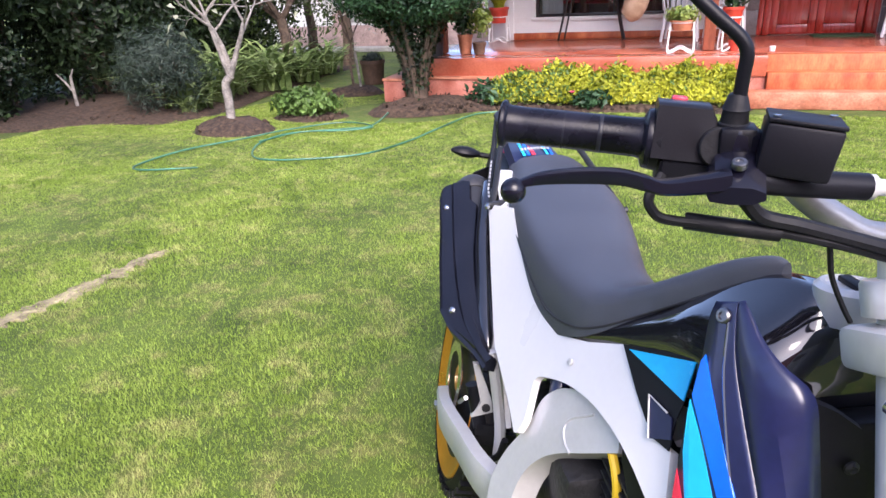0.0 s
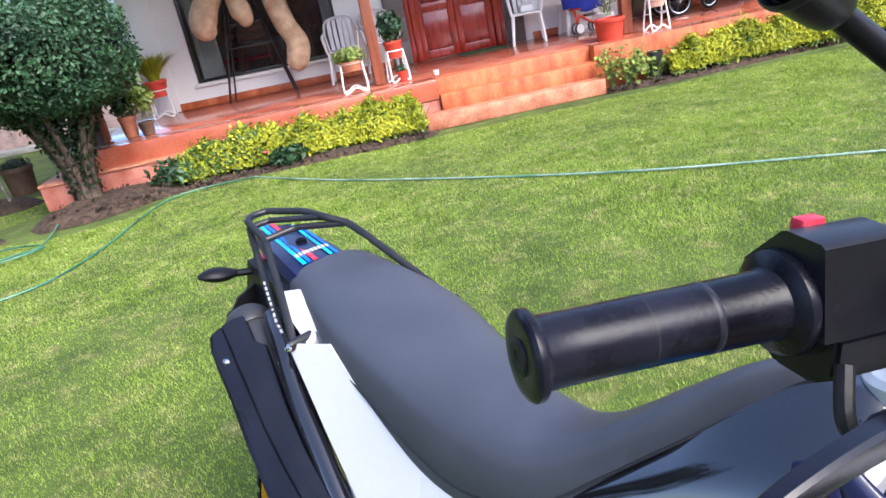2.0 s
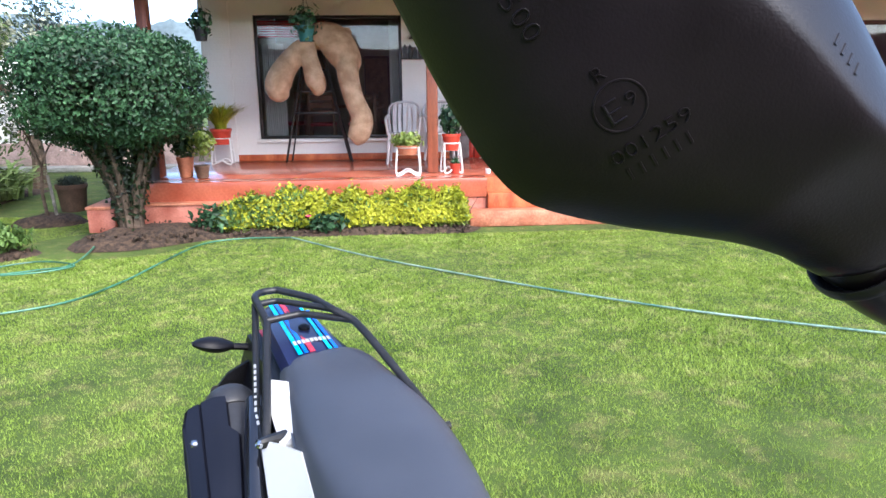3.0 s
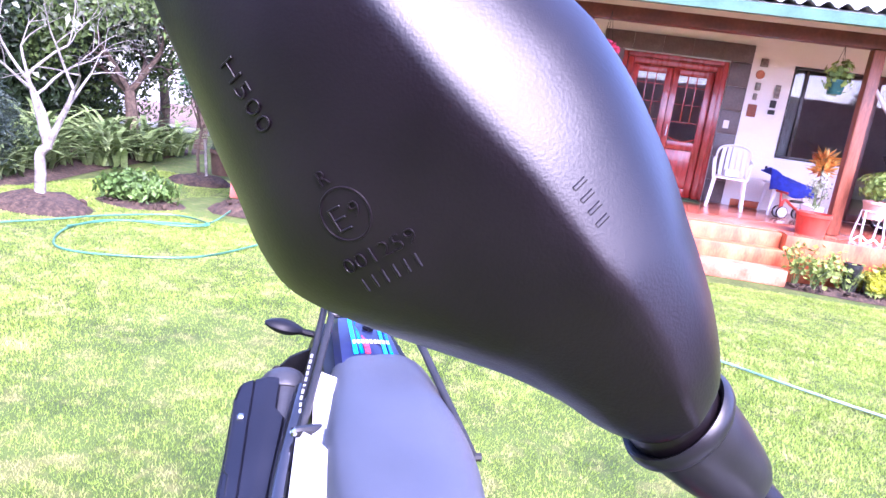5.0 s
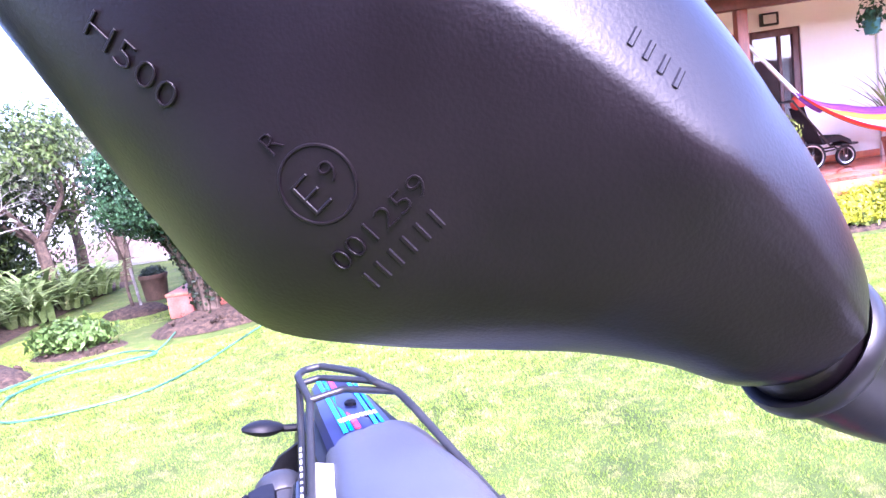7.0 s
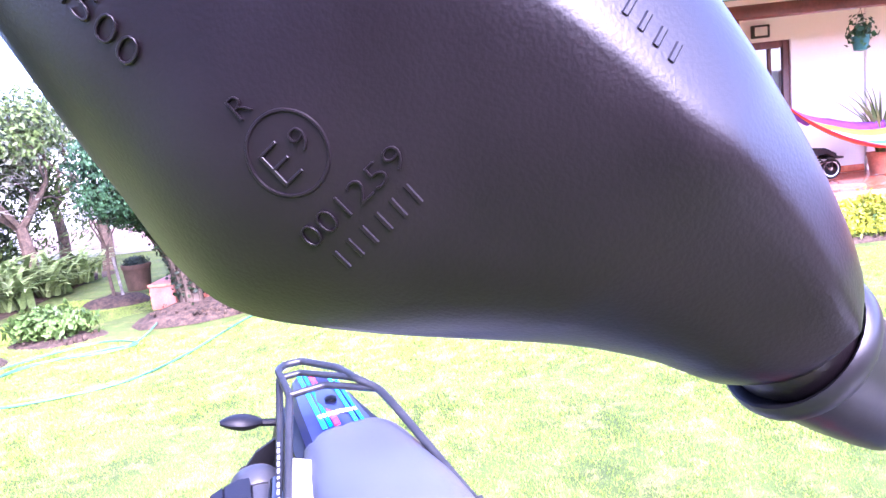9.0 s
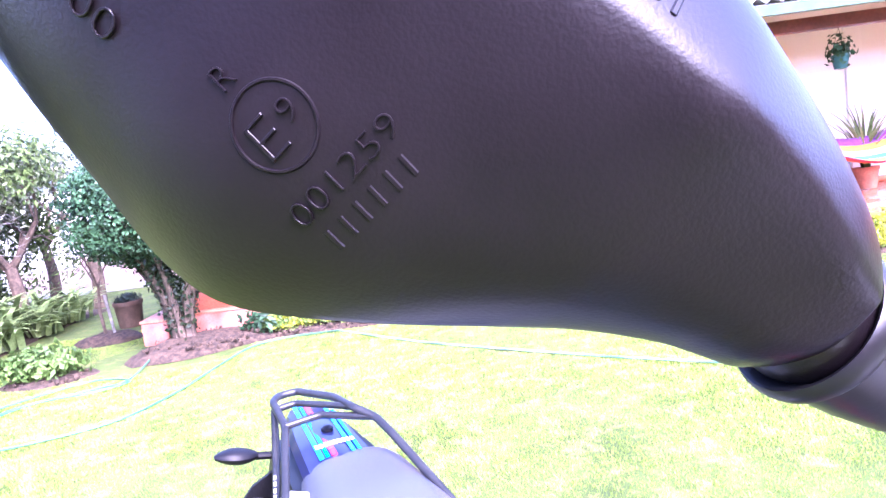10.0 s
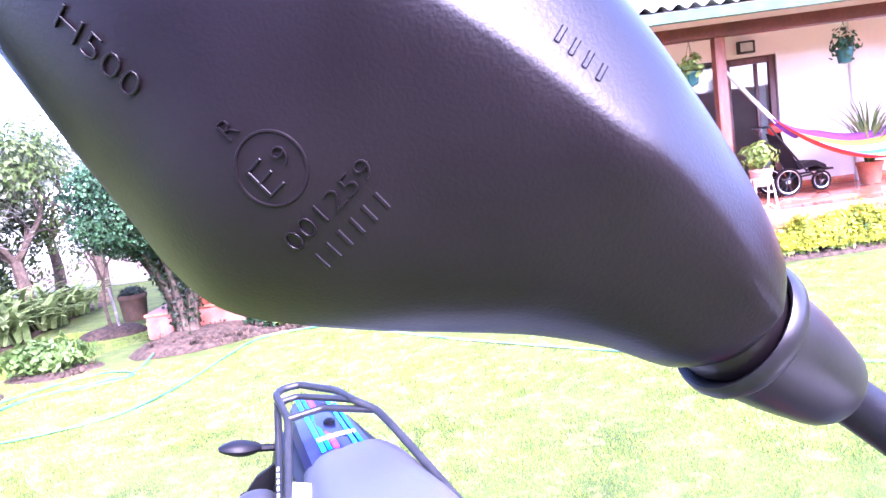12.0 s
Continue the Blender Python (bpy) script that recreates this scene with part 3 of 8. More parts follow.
def frame_bars(bm, x0, x1, z0, z1, y0, y1, w, bevel=0.004):
    box(bm, (x0, y0, z0), (x0 + w, y1, z1), bevel)
    box(bm, (x1 - w, y0, z0), (x1, y1, z1), bevel)
    box(bm, (x0 + w + 0.0005, y0, z1 - w), (x1 - w - 0.0005, y1, z1), bevel)
    box(bm, (x0 + w + 0.0005, y0, z0), (x1 - w - 0.0005, y1, z0 + w), bevel)
    return bm


def window(n, o, mats, label, mullions=(), sill=True, w=0.05):
    x0, x1, z0, z1 = o
    t = tagged(new("window_%d" % n), label, "window", kind="structure")
    t.location = (0, WY, 0)
    part("window_frame", frame_bars(bmesh.new(), x0 + 0.003, x1 - 0.003, z0 + 0.003, z1 - 0.003, 0.03, 0.10, w), mats, t)
    for x in mullions:
        part("mullion", boxbm((x - 0.022, 0.035, z0 + w + 0.004), (x + 0.022, 0.095, z1 - w - 0.004), 0.003), mats, t)
    edges = [x0 + w, *mullions, x1 - w]
    for a, b in zip(edges, edges[1:]):
        p = part("pane", boxbm((a + 0.002, 0.062, z0 + w), (b - 0.002, 0.067, z1 - w)), M_GLASS, t, smooth=False)
        p.visible_shadow = False
    if sill:
        part("window_sill", boxbm((x0 - 0.05, -0.05, z0 - 0.05), (x1 + 0.05, 0.02, z0 - 0.002), 0.006), M_WALL, t, "white sill")
    return t


window(1, WIN1, M_ALU, "wide window with a thin dark metal frame", (), True, 0.04)
window(2, WIN2, M_ALU, "dark window with a white curtain at one side", (3.60,), False, 0.035)
window(3, WIN3, M_FRAMEW, "narrow glazed door with a dark brown wooden frame", (4.95,), False, 0.10)
window(4, WIN4, M_FRAMEW, "dark window beyond the hammock", (8.2,), True, 0.06)


def curtain(x0, x1, z0, z1, y, name="curtain"):
    bm = bmesh.new()
    n = 40
    V = [[bm.verts.new((x0 + (x1 - x0) * i / n, y + 0.025 * math.sin(i * 1.7) + 0.01 * math.sin(i * 0.61), z)) for i in range(n + 1)] for z in (z0, (z0 + z1) / 2, z1)]
    for a, b in zip(V, V[1:]):
        for i in range(n):
            bm.faces.new((a[i], a[i + 1], b[i + 1], b[i]))
    ob = mesh_object(name, bm, M_CURTAIN)
    mod = ob.modifiers.new("thick", "SOLIDIFY")
    mod.thickness = 0.004
    return tagged(ob, "white curtain hanging in soft folds behind glass", "curtain")


curtain(-1.90, -1.58, 0.88, 2.2, WY + 0.16)
curtain(-0.06, 0.10, 0.88, 2.52, WY + 0.16)
curtain(3.42, 3.62, 1.29, 2.5, WY + 0.16)
curtain(4.98, 5.12, 0.62, 2.42, WY + 0.16)


def blind():
    t = thing("window_blind", (-1.93, WY + 0.12, 2.28), "rolled-up dark red slatted window blind", "blind")
    for k in range(7):
        part("slat", boxbm((0, 0, k * 0.034), (0.95, 0.012, k * 0.034 + 0.028), 0.003), M_REDCLOTH, t)


blind()


def front_door():
    t = tagged(new("door_1"), "glossy red-brown wooden double door with small glass panes", "door", kind="structure")
    t.location = (0, WY, 0)
    x0, x1, z0, z1 = DOOR
    bm = bmesh.new()
    for lo, hi in (((x0 + 0.002, -0.05, z0 + 0.003), (x0 + 0.085, 0.12, z1 - 0.002)), ((x1 - 0.085, -0.05, z0 + 0.003), (x1 - 0.002, 0.12, z1 - 0.002)), ((x0 + 0.0855, -0.05, z1 - 0.085), (x1 - 0.0855, 0.12, z1 - 0.002))):
        box(bm, lo, hi, 0.008)
    part("door_frame", bm, M_DOOR, t)
    bm = bmesh.new()
    box(bm, (x0 - 0.07, -0.03, z0 + 0.003), (x0 - 0.002, -0.002, z1 + 0.07), 0.008)
    box(bm, (x1 + 0.002, -0.03, z0 + 0.003), (x1 + 0.07, -0.002, z1 + 0.07), 0.008)
    box(bm, (x0 - 0.0015, -0.03, z1 + 0.002), (x1 + 0.0015, -0.002, z1 + 0.07), 0.008)
    part("architrave", bm, M_DOOR, t)
    mid = (x0 + x1) / 2
    for side, a, b in ((0, x0 + 0.09, mid - 0.003), (1, mid + 0.003, x1 - 0.09)):
        bm = bmesh.new()
        zl, zt = z0 + 0.012, z1 - 0.09
        zg = zl + 0.78
        box(bm, (a, 0.0, zl), (a + 0.09, 0.045, zt), 0.005)
        box(bm, (b - 0.09, 0.0, zl), (b, 0.045, zt), 0.005)
        box(bm, (a + 0.0905, 0.0, zl), (b - 0.0905, 0.045, zl + 0.12), 0.005)
        box(bm, (a + 0.0905, 0.0, zt - 0.09), (b - 0.0905, 0.045, zt), 0.005)
        box(bm, (a + 0.0905, 0.0, zg - 0.12), (b - 0.0905, 0.045, zg), 0.005)
        leaf = part("door_leaf", bm, M_DOOR, t)
        part("panel", boxbm((a + 0.092, 0.012, zl + 0.123), (b - 0.092, 0.034, zg - 0.123), 0.012), M_DOOR, leaf)
        # swagged rail below the glass
        pts = [(a + 0.095 + (b - a - 0.19) * k / 10, -0.004, zg + 0.05 - 0.05 * math.sin(math.pi * k / 10)) for k in range(11)]
        part("moulding", tube(bmesh.new(), pts, 0.011, 8), M_DOOR, leaf)
        part("glass_pane", boxbm((a + 0.092, 0.02, zg + 0.003), (b - 0.092, 0.025, zt - 0.092)), M_GLASS, leaf, smooth=False).visible_shadow = False
        w = b - a - 0.184
        for k in range(1, 3):
            part("glazing_bar", boxbm((a + 0.092 + w * k / 3 - 0.008, 0.008, zg + 0.26), (a + 0.092 + w * k / 3 + 0.008, 0.018, zt - 0.092), 0.002), M_DOOR, leaf)
        for k in range(3):
            z = zg + 0.26 + (zt - 0.1 - zg - 0.26) * k / 2.6
            part("glazing_bar", boxbm((a + 0.093, 0.006, z), (b - 0.093, 0.0195, z + 0.014), 0.002), M_DOOR, leaf)
    part("door_handle", tube(bmesh.new(), smooth_line([(mid + 0.05, -0.005, 1.38), (mid + 0.05, -0.05, 1.39), (mid + 0.05, -0.05, 1.52), (mid + 0.05, -0.005, 1.53)]), 0.008), M_WMETAL, t, "metal pull handle")


front_door()
mat_green = mat("green_doormat", (0.03, 0.07, 0.03), 0.95, vary=0.2, fine=120, bump=0.8)
tagged(mesh_object("doormat", boxbm((1.75, 9.75, PZ + 0.001), (2.45, 10.1, PZ + 0.014), 0.004), mat_green), "dark green doormat before the front door", "doormat")


# ---- porch roof ----
def roof():
    for i, x in enumerate((-2.85, 0.45, 3.62, 9.4)):
        tagged(mesh_object("porch_post", boxbm((x - 0.065, 8.335, PZ + 0.006), (x + 0.065, 8.465, 2.615), 0.012), M_POST), "square red-brown wooden porch post", "post", group="porch posts")
    tagged(mesh_object("porch_beam", boxbm((-3.5, 8.32, 2.618), (11.0, 8.48, 2.77), 0.012), M_BEAM), "dark red wooden beam on the porch posts", "beam", kind="structure")
    slope = 0.17
    bm = boxbm((0, 7.5, 2.70), (0.085, 10.17, 2.80), 0.008)
    for v in bm.verts:
        v.co.z += slope * (v.co.y - 7.5)
    raf = mesh_object("rafter", bm, M_BEAM)
    tagged(raf, "dark red-brown wooden rafter under the porch roof", "rafter", group="porch rafters")
    raf.location.x = -3.45
    for k in range(1, 18):
        copy_thing(raf, pose(-3.45 + 0.85 * k, 0, 0))
    bm = boxbm((-3.5, 7.5, 2.803), (11.0, 10.17, 2.83))
    for v in bm.verts:
        v.co.z += slope * (v.co.y - 7.5)
    tagged(mesh_object("porch_ceiling", bm, M_WALL), "white boarded porch ceiling", "ceiling", kind="structure")
    # gutter: an open trough along the eave
    prof = [(0, 0.10), (0, 0), (-0.09, 0), (-0.11, 0.10), (-0.10, 0.10), (-0.083, 0.008), (-0.008, 0.008), (-0.008, 0.10)]
    bm = bmesh.new()
    loft(bm, [[(x, 7.49 + a, 2.695 + b) for a, b in prof] for x in np.linspace(-3.55, 11, 20)])
    tagged(mesh_object("gutter", bm, M_GUTTER), "green painted metal gutter along the eave", "gutter", kind="structure")
    # corrugated sheets
    bm = bmesh.new()
    xs = np.arange(-3.6, 11.05, 0.029)
    def row(y, dz):
        return [(x, y, 2.865 + slope * (y - 7.5) + dz + 0.028 * math.cos(2 * math.pi * x / 0.175)) for x in xs]
    loft(bm, [row(7.38, 0), row(9.0, 0), row(12.0, 0), row(12.0, 0.008), row(9.0, 0.008), row(7.38, 0.008), row(7.38, 0)], cap=False, closed=False)
    tagged(mesh_object("roof", bm, M_ROOF), "pale grey corrugated fibre-cement roof sheets", "roof", kind="structure")


roof()

# ---- garden ----
M_CHROME_T = mat("bright_spokes", (0.6, 0.6, 0.6), 0.3, metal=1.0, vary=0.05, bump=0.02)
M_BLUE_T = mat("black_fabric", (0.02, 0.02, 0.025), 0.85, vary=0.2, fine=120, bump=0.3)
M_BLK_T = mat("black_soft_plastic", (0.02, 0.02, 0.02), 0.5, vary=0.1, bump=0.05)


def grow(bm, p, d, length, r, depth, rng, spread=0.55, bend=0.25, sides=6, tips=None, shrink=0.68):
    """A branch that bends and forks; the tips are gathered for leaves."""
    pts, rad = [Vector(p)], [r]
    n = 4
    for k in range(n):
        d = (d + Vector(rng.normal(0, bend, 3)) * 0.5).normalized()
        pts.append(pts[-1] + d * length / n)
        rad.append(r * (1 - 0.38 * (k + 1) / n))
    tube(bm, pts, rad, sides)
    if depth == 0:
        if tips is not None:
            tips.append((pts[-1], d))
        return
    for k in range(2 if rng.random() < 0.65 else 3):
        a = Vector(rng.normal(0, spread, 3))
        nd = (d + a + Vector((0, 0, 0.12))).normalized()
        grow(bm, pts[-1] if k < 2 else pts[-2], nd, length * shrink * rng.uniform(0.8, 1.15), rad[-1] * 0.72, depth - 1, rng, spread, bend, max(4, sides - 1), tips, shrink)


def topiary():
    t = thing("topiary_tree", (-2.82, 7.32, 0.10), "clipped dark green topiary tree with a rounded flat-topped crown", "tree")
    rng = np.random.default_rng(3)
    bm = bmesh.new()
    for k in range(9):
        a = 2 * math.pi * k / 9 + rng.uniform(-0.2, 0.2)
        c, s = math.cos(a), math.sin(a)
        tube(bm, smooth_line([(0.07 * c, 0.07 * s, -0.05), (0.10 * c, 0.10 * s, 0.25), (0.20 * c, 0.20 * s, 0.6), (0.42 * c, 0.42 * s, 1.05), (0.5 * c, 0.5 * s, 1.4)], 4), [0.055 - 0.0022 * i for i in range(17)], 6)
    part("trunk", bm, M_BARK, t, "several twisted dark stems")
    p, nn = cloud(rng, 16500, (0, 0, 1.46), (0.89, 0.85, 0.60), 0.26, 2.6, 0.045)
    ob = leaf_mesh("crown", p, nn, 0.052, 0.030, M_LEAF_MID, 2)
    ob.parent = t
    # Inner leaves take a darker green that paints in the crown's inner shade.
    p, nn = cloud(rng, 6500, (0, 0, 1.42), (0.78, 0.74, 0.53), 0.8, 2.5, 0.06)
    ob = leaf_mesh("inner_leaves", p, nn, 0.07, 0.05, M_LEAF_SHADED, 8)
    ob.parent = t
    # leaves that climb the stems, in the same shade-darkened green
    n = 2600
    a, h = rng.uniform(0, 6.28, n), rng.random(n) ** 0.7
    r = 0.10 + 0.36 * h ** 2.3
    q = np.stack([r * np.cos(a), r * np.sin(a), 0.05 + 0.95 * h], 1) + rng.normal(0, 0.03, (n, 3))
    ob = leaf_mesh("ivy", q, np.stack([np.cos(a), np.sin(a), 0 * a], 1), 0.055, 0.034, M_LEAF_SHADED, 4)
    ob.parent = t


topiary()


def hedge(x0, x1, y0, y1, z1, seed, n, label, green=0.0):
    t = thing("hedge", ((x0 + x1) / 2, (y0 + y1) / 2, 0.03), label, "hedge")
    rng = np.random.default_rng(seed)
    w, d = (x1 - x0) / 2, (y1 - y0) / 2
    bm = bmesh.new()
    for k in range(int((x1 - x0) * 16)):
        x, y = rng.uniform(-w, w), rng.uniform(-d * 0.5, d * 0.5)
        tube(bm, [(x, y, -0.02), (x + rng.normal(0, 0.03), y + rng.normal(0, 0.03), 0.16), (x + rng.normal(0, 0.07), y + rng.normal(0, 0.07), z1 * 0.75)], [0.007, 0.006, 0.003], 5)
    tagged(part("branchwork", bm, M_BARK, t), kind="stuff")
    u = rng.uniform(-1, 1, n)
    a = rng.uniform(-0.25, math.pi + 0.25, n)
    sh = 1 - 0.45 * rng.random(n) ** 1.7
    top = z1 * (0.90 + 0.15 * np.sin(u * w * 7 + seed) * np.sin(u * w * 3.1) + 0.08 * np.sin(u * w * 17) + 0.05 * np.sin(u * w * 41)) * (1 - 0.35 * np.abs(u) ** 14)
    P = np.stack([u * w, -np.cos(a) * d * sh * (1 + 0.12 * np.sin(u * w * 9)), 0.10 + (top - 0.10) * np.clip(np.sin(a) * 1.15, -0.1, 1) * sh], 1)
    N = np.stack([0 * u, -np.cos(a), np.sin(a) + 0.25], 1)
    A = np.stack([rng.normal(0, 0.6, n), rng.normal(0, 0.6, n) - np.cos(a) * 0.5, np.full(n, 0.9)], 1)
    # loose shoots stand above the rest
    P[:, 2] += np.where((rng.random(n) < 0.10) & (np.sin(a) > 0.6), rng.uniform(0.0, 0.09, n), 0.0)
    # the sparse end is greener and lower
    g = rng.random(n) < 0.05 + green * np.clip((-0.25 - u) * 2.2, 0, 0.85)
    P[:, 2] *= 1 - 0.25 * green * np.clip((-0.45 - u) * 2, 0, 1)
    leaf_mesh("leaves", P[~g], N[~g], 0.056, 0.026, M_LEAF_YEL, seed + 1, along=A[~g]).parent = t
    leaf_mesh("green_leaves", P[g], N[g], 0.060, 0.030, M_LEAF_FRESH, seed + 5, along=A[g]).parent = t
    k = n // 4
    ob = leaf_mesh("lower_leaves", P[:k] * np.array([1, 0.8, 0.6]), N[:k], 0.055, 0.036, M_LEAF_LIME, seed + 2)
    ob.parent = t


hedge(-1.95, 0.78, 7.33, 7.78, 0.42, 21, 17000, "low yellow-green hedge in front of the porch", 0.5)
hedge(3.75, 8.6, 7.45, 7.80, 0.42, 31, 24000, "low bright yellow hedge in front of the porch")


def bush(name, at, radii, n, length, width, material, label, seed, flat=2.0, category="shrub", **kw):
    t = thing(name, at, label, category)
    rng = np.random.default_rng(seed)
    bm = bmesh.new()
    for k in range(14):
        d = Vector((rng.normal(0, 0.5), rng.normal(0, 0.5), 1)).normalized()
        tube(bm, [(0.03 * d.x, 0.03 * d.y, -0.03), tuple(d * radii[2] * 0.7), tuple(Vector((d.x * radii[0], d.y * radii[1], d.z * radii[2] * 1.3)))], [0.010, 0.007, 0.003], 5)
    tagged(part("branchwork", bm, M_BARK, t), kind="stuff")
    p, nn = cloud(rng, n, (0, 0, radii[2]), radii, 0.7, flat, 0.22)
    p[:, 2] = np.maximum(p[:, 2], 0.01)
    ob = leaf_mesh("leaves", p, nn, length, width, material, seed, **kw)
    ob.parent = t
    return t


bush("low_shrub", (-3.95, 6.64, 0.03), (0.40, 0.24, 0.15), 1500, 0.075, 0.045, M_LEAF_FRESH, "low bright green shrub in a soil patch", 41)
bush("flowering_plant", (-0.75, 7.30, 0.05), (0.20, 0.11, 0.09), 190, 0.075, 0.055, M_LEAF_MID, "small leafy plant with a pink flower", 42)
bush("leafy_plant", (-1.98, 7.38, 0.05), (0.22, 0.15, 0.14), 200, 0.10, 0.045, M_LEAF_MID, "dark green leafy plant at the hedge's end", 43)
bush("grey_shrub", (-5.98, 6.62, 0.05), (0.66, 0.5, 0.52), 7500, 0.075, 0.012, M_LEAF_GREY, "grey-green shrub with fine lavender-like leaves", 44)
bush("grey_shrub", (-6.45, 7.15, 0.05), (0.5, 0.45, 0.42), 4000, 0.075, 0.012, M_LEAF_GREY, "smaller grey-green shrub in the border", 45)
bush("dark_shrub", (-8.1, 5.8, 0.05), (0.6, 0.5, 0.6), 3000, 0.10, 0.055, M_LEAF_SHADED, "leafy shrub in the border, its shade put into the dark colour", 46)


def blossom():
    t = thing("flower", (-0.95, 7.22, 0.21), "single pink flower in the bed", "flower")
    bm = bmesh.new()
    for k in range(6):
        a = k * math.pi / 3
        m = Matrix.Rotation(a, 4, "Z") @ Matrix.Rotation(radians(-35), 4, "Y")
        loft(bm, [[m @ Vector((x, y * w, 0.003 * s)) for x, y, w in ((0.004, -1, 0.005), (0.03, -1, 0.016), (0.045, 0, 0), (0.03, 1, 0.016), (0.004, 1, 0.005))] for s in (0, 1)])
    part("petals", bm, M_PETAL, t)
    part("stem", tube(bmesh.new(), [(0, 0, 0), (0.02, 0.02, -0.14)], 0.003, 5), M_LEAF_MID, t)


blossom()


def bare_tree():
    t = thing("bare_tree", (-4.50, 5.90, 0.14), "nearly leafless small tree with pale forked trunk", "tree")
    rng = np.random.default_rng(17)
    bm, tips = bmesh.new(), []
    tube(bm, smooth_line([(0.0, 0, -0.08), (0.01, 0, 0.18), (0.00, 0.01, 0.36), (0.08, 0.02, 0.45)], 4), [0.054 - 0.001 * k for k in range(13)], 10)
    for d, ln in (((-0.22, 0.1, 1), 0.66), ((0.34, 0.05, 1), 0.62), ((0.05, -0.3, 1), 0.55)):
        grow(bm, (0.07, 0.02, 0.43), Vector(d).normalized(), ln, 0.034, 4, rng, 0.50, 0.22, 7, tips, 0.74)
    part("trunk", bm, M_PALEBARK, t, "pale grey-white bark")
    P, N = [], []
    for p, d in tips:
        for _ in range(2):
            if rng.random() < 0.45:
                P.append(np.array(p) + rng.normal(0, 0.05, 3))
                N.append((d.x, d.y, 1))
    ob = leaf_mesh("leaves", P, N, 0.10, 0.05, M_LEAF_PALE, 5, droop=0.3)
    ob.parent = t


bare_tree()


def sapling():
    t = thing("sapling", (-4.18, 8.34, 0.08), "thin sapling with whitish leaves tied to a stake", "tree")
    rng = np.random.default_rng(9)
    bm, tips = bmesh.new(), []
    tube(bm, [(0, 0, -0.05), (-0.03, 0, 0.3), (0.0, 0.02, 0.62)], [0.022, 0.02, 0.017], 7)
    for d in ((-0.4, 0, 1), (0.35, 0.1, 1), (0.0, -0.3, 1)):
        grow(bm, (0, 0.02, 0.60), Vector(d).normalized(), 0.36, 0.014, 3, rng, 0.5, 0.2, 5, tips)
    part("trunk", bm, M_BARK, t)
    part("stake", tube(bmesh.new(), [(0.10, 0.02, -0.05), (0.05, 0.02, 0.5)], 0.018, 6), M_PALEBARK, t)
    P = np.array([np.array(p) + rng.normal(0, 0.07, 3) for p, d in tips for _ in range(9)])
    ob = leaf_mesh("leaves", P, np.tile((0, 0, 1.0), (len(P), 1)), 0.07, 0.035, M_BLOSSOM, 5)
    ob.parent = t


sapling()


def strap_plant(at, r, n, seed, h=0.6):
    t = thing("agapanthus", at, "clump of arching strap-shaped green leaves", "plant", group="border clumps")
    rng = np.random.default_rng(seed)
    V, F = [], []
    for k in range(n):
        a = rng.uniform(0, 6.283)
        ln, w = h * rng.uniform(0.8, 1.5), rng.uniform(0.022, 0.042)
        rise = rng.uniform(0.7, 1.6)
        d, s = np.array([math.cos(a), math.sin(a), 0]), np.array([-math.sin(a), math.cos(a), 0])
        b = np.array([rng.normal(0, r * 0.25), rng.normal(0, r * 0.25), -0.02])
        i0 = len(V)
        for q in range(6):
            f = q / 5
            c = b + d * ln * (0.15 * f + 0.75 * f * f) + np.array([0, 0, ln * rise * (f - 0.62 * f * f)])
            ww = w * (1 - f ** 2.5) + 0.002
            V += [c - s * ww, c + np.array([0, 0, -0.25 * ww]), c + s * ww]
        for q in range(5):
            j = i0 + 3 * q
            F += [[j, j + 1, j + 4, j + 3], [j + 1, j + 2, j + 5, j + 4]]
    ob = raw_mesh("leaves", V, F, M_LEAF_STRAP)
    ob.parent = t


for k, (x, y, h) in enumerate(((-5.75, 7.3, 0.62), (-5.95, 7.9, 0.72), (-5.6, 8.4, 0.62), (-5.85, 8.9, 0.75), (-5.55, 9.3, 0.62), (-5.95, 9.8, 0.66), (-5.65, 10.2, 0.62), (-6.3, 7.4, 0.7), (-6.4, 8.3, 0.8), (-6.3, 9.2, 0.75), (-5.7, 6.75, 0.45), (-6.9, 7.7, 0.8))):
    strap_plant((x, y, 0.06), 0.4, 62, 60 + k, h)


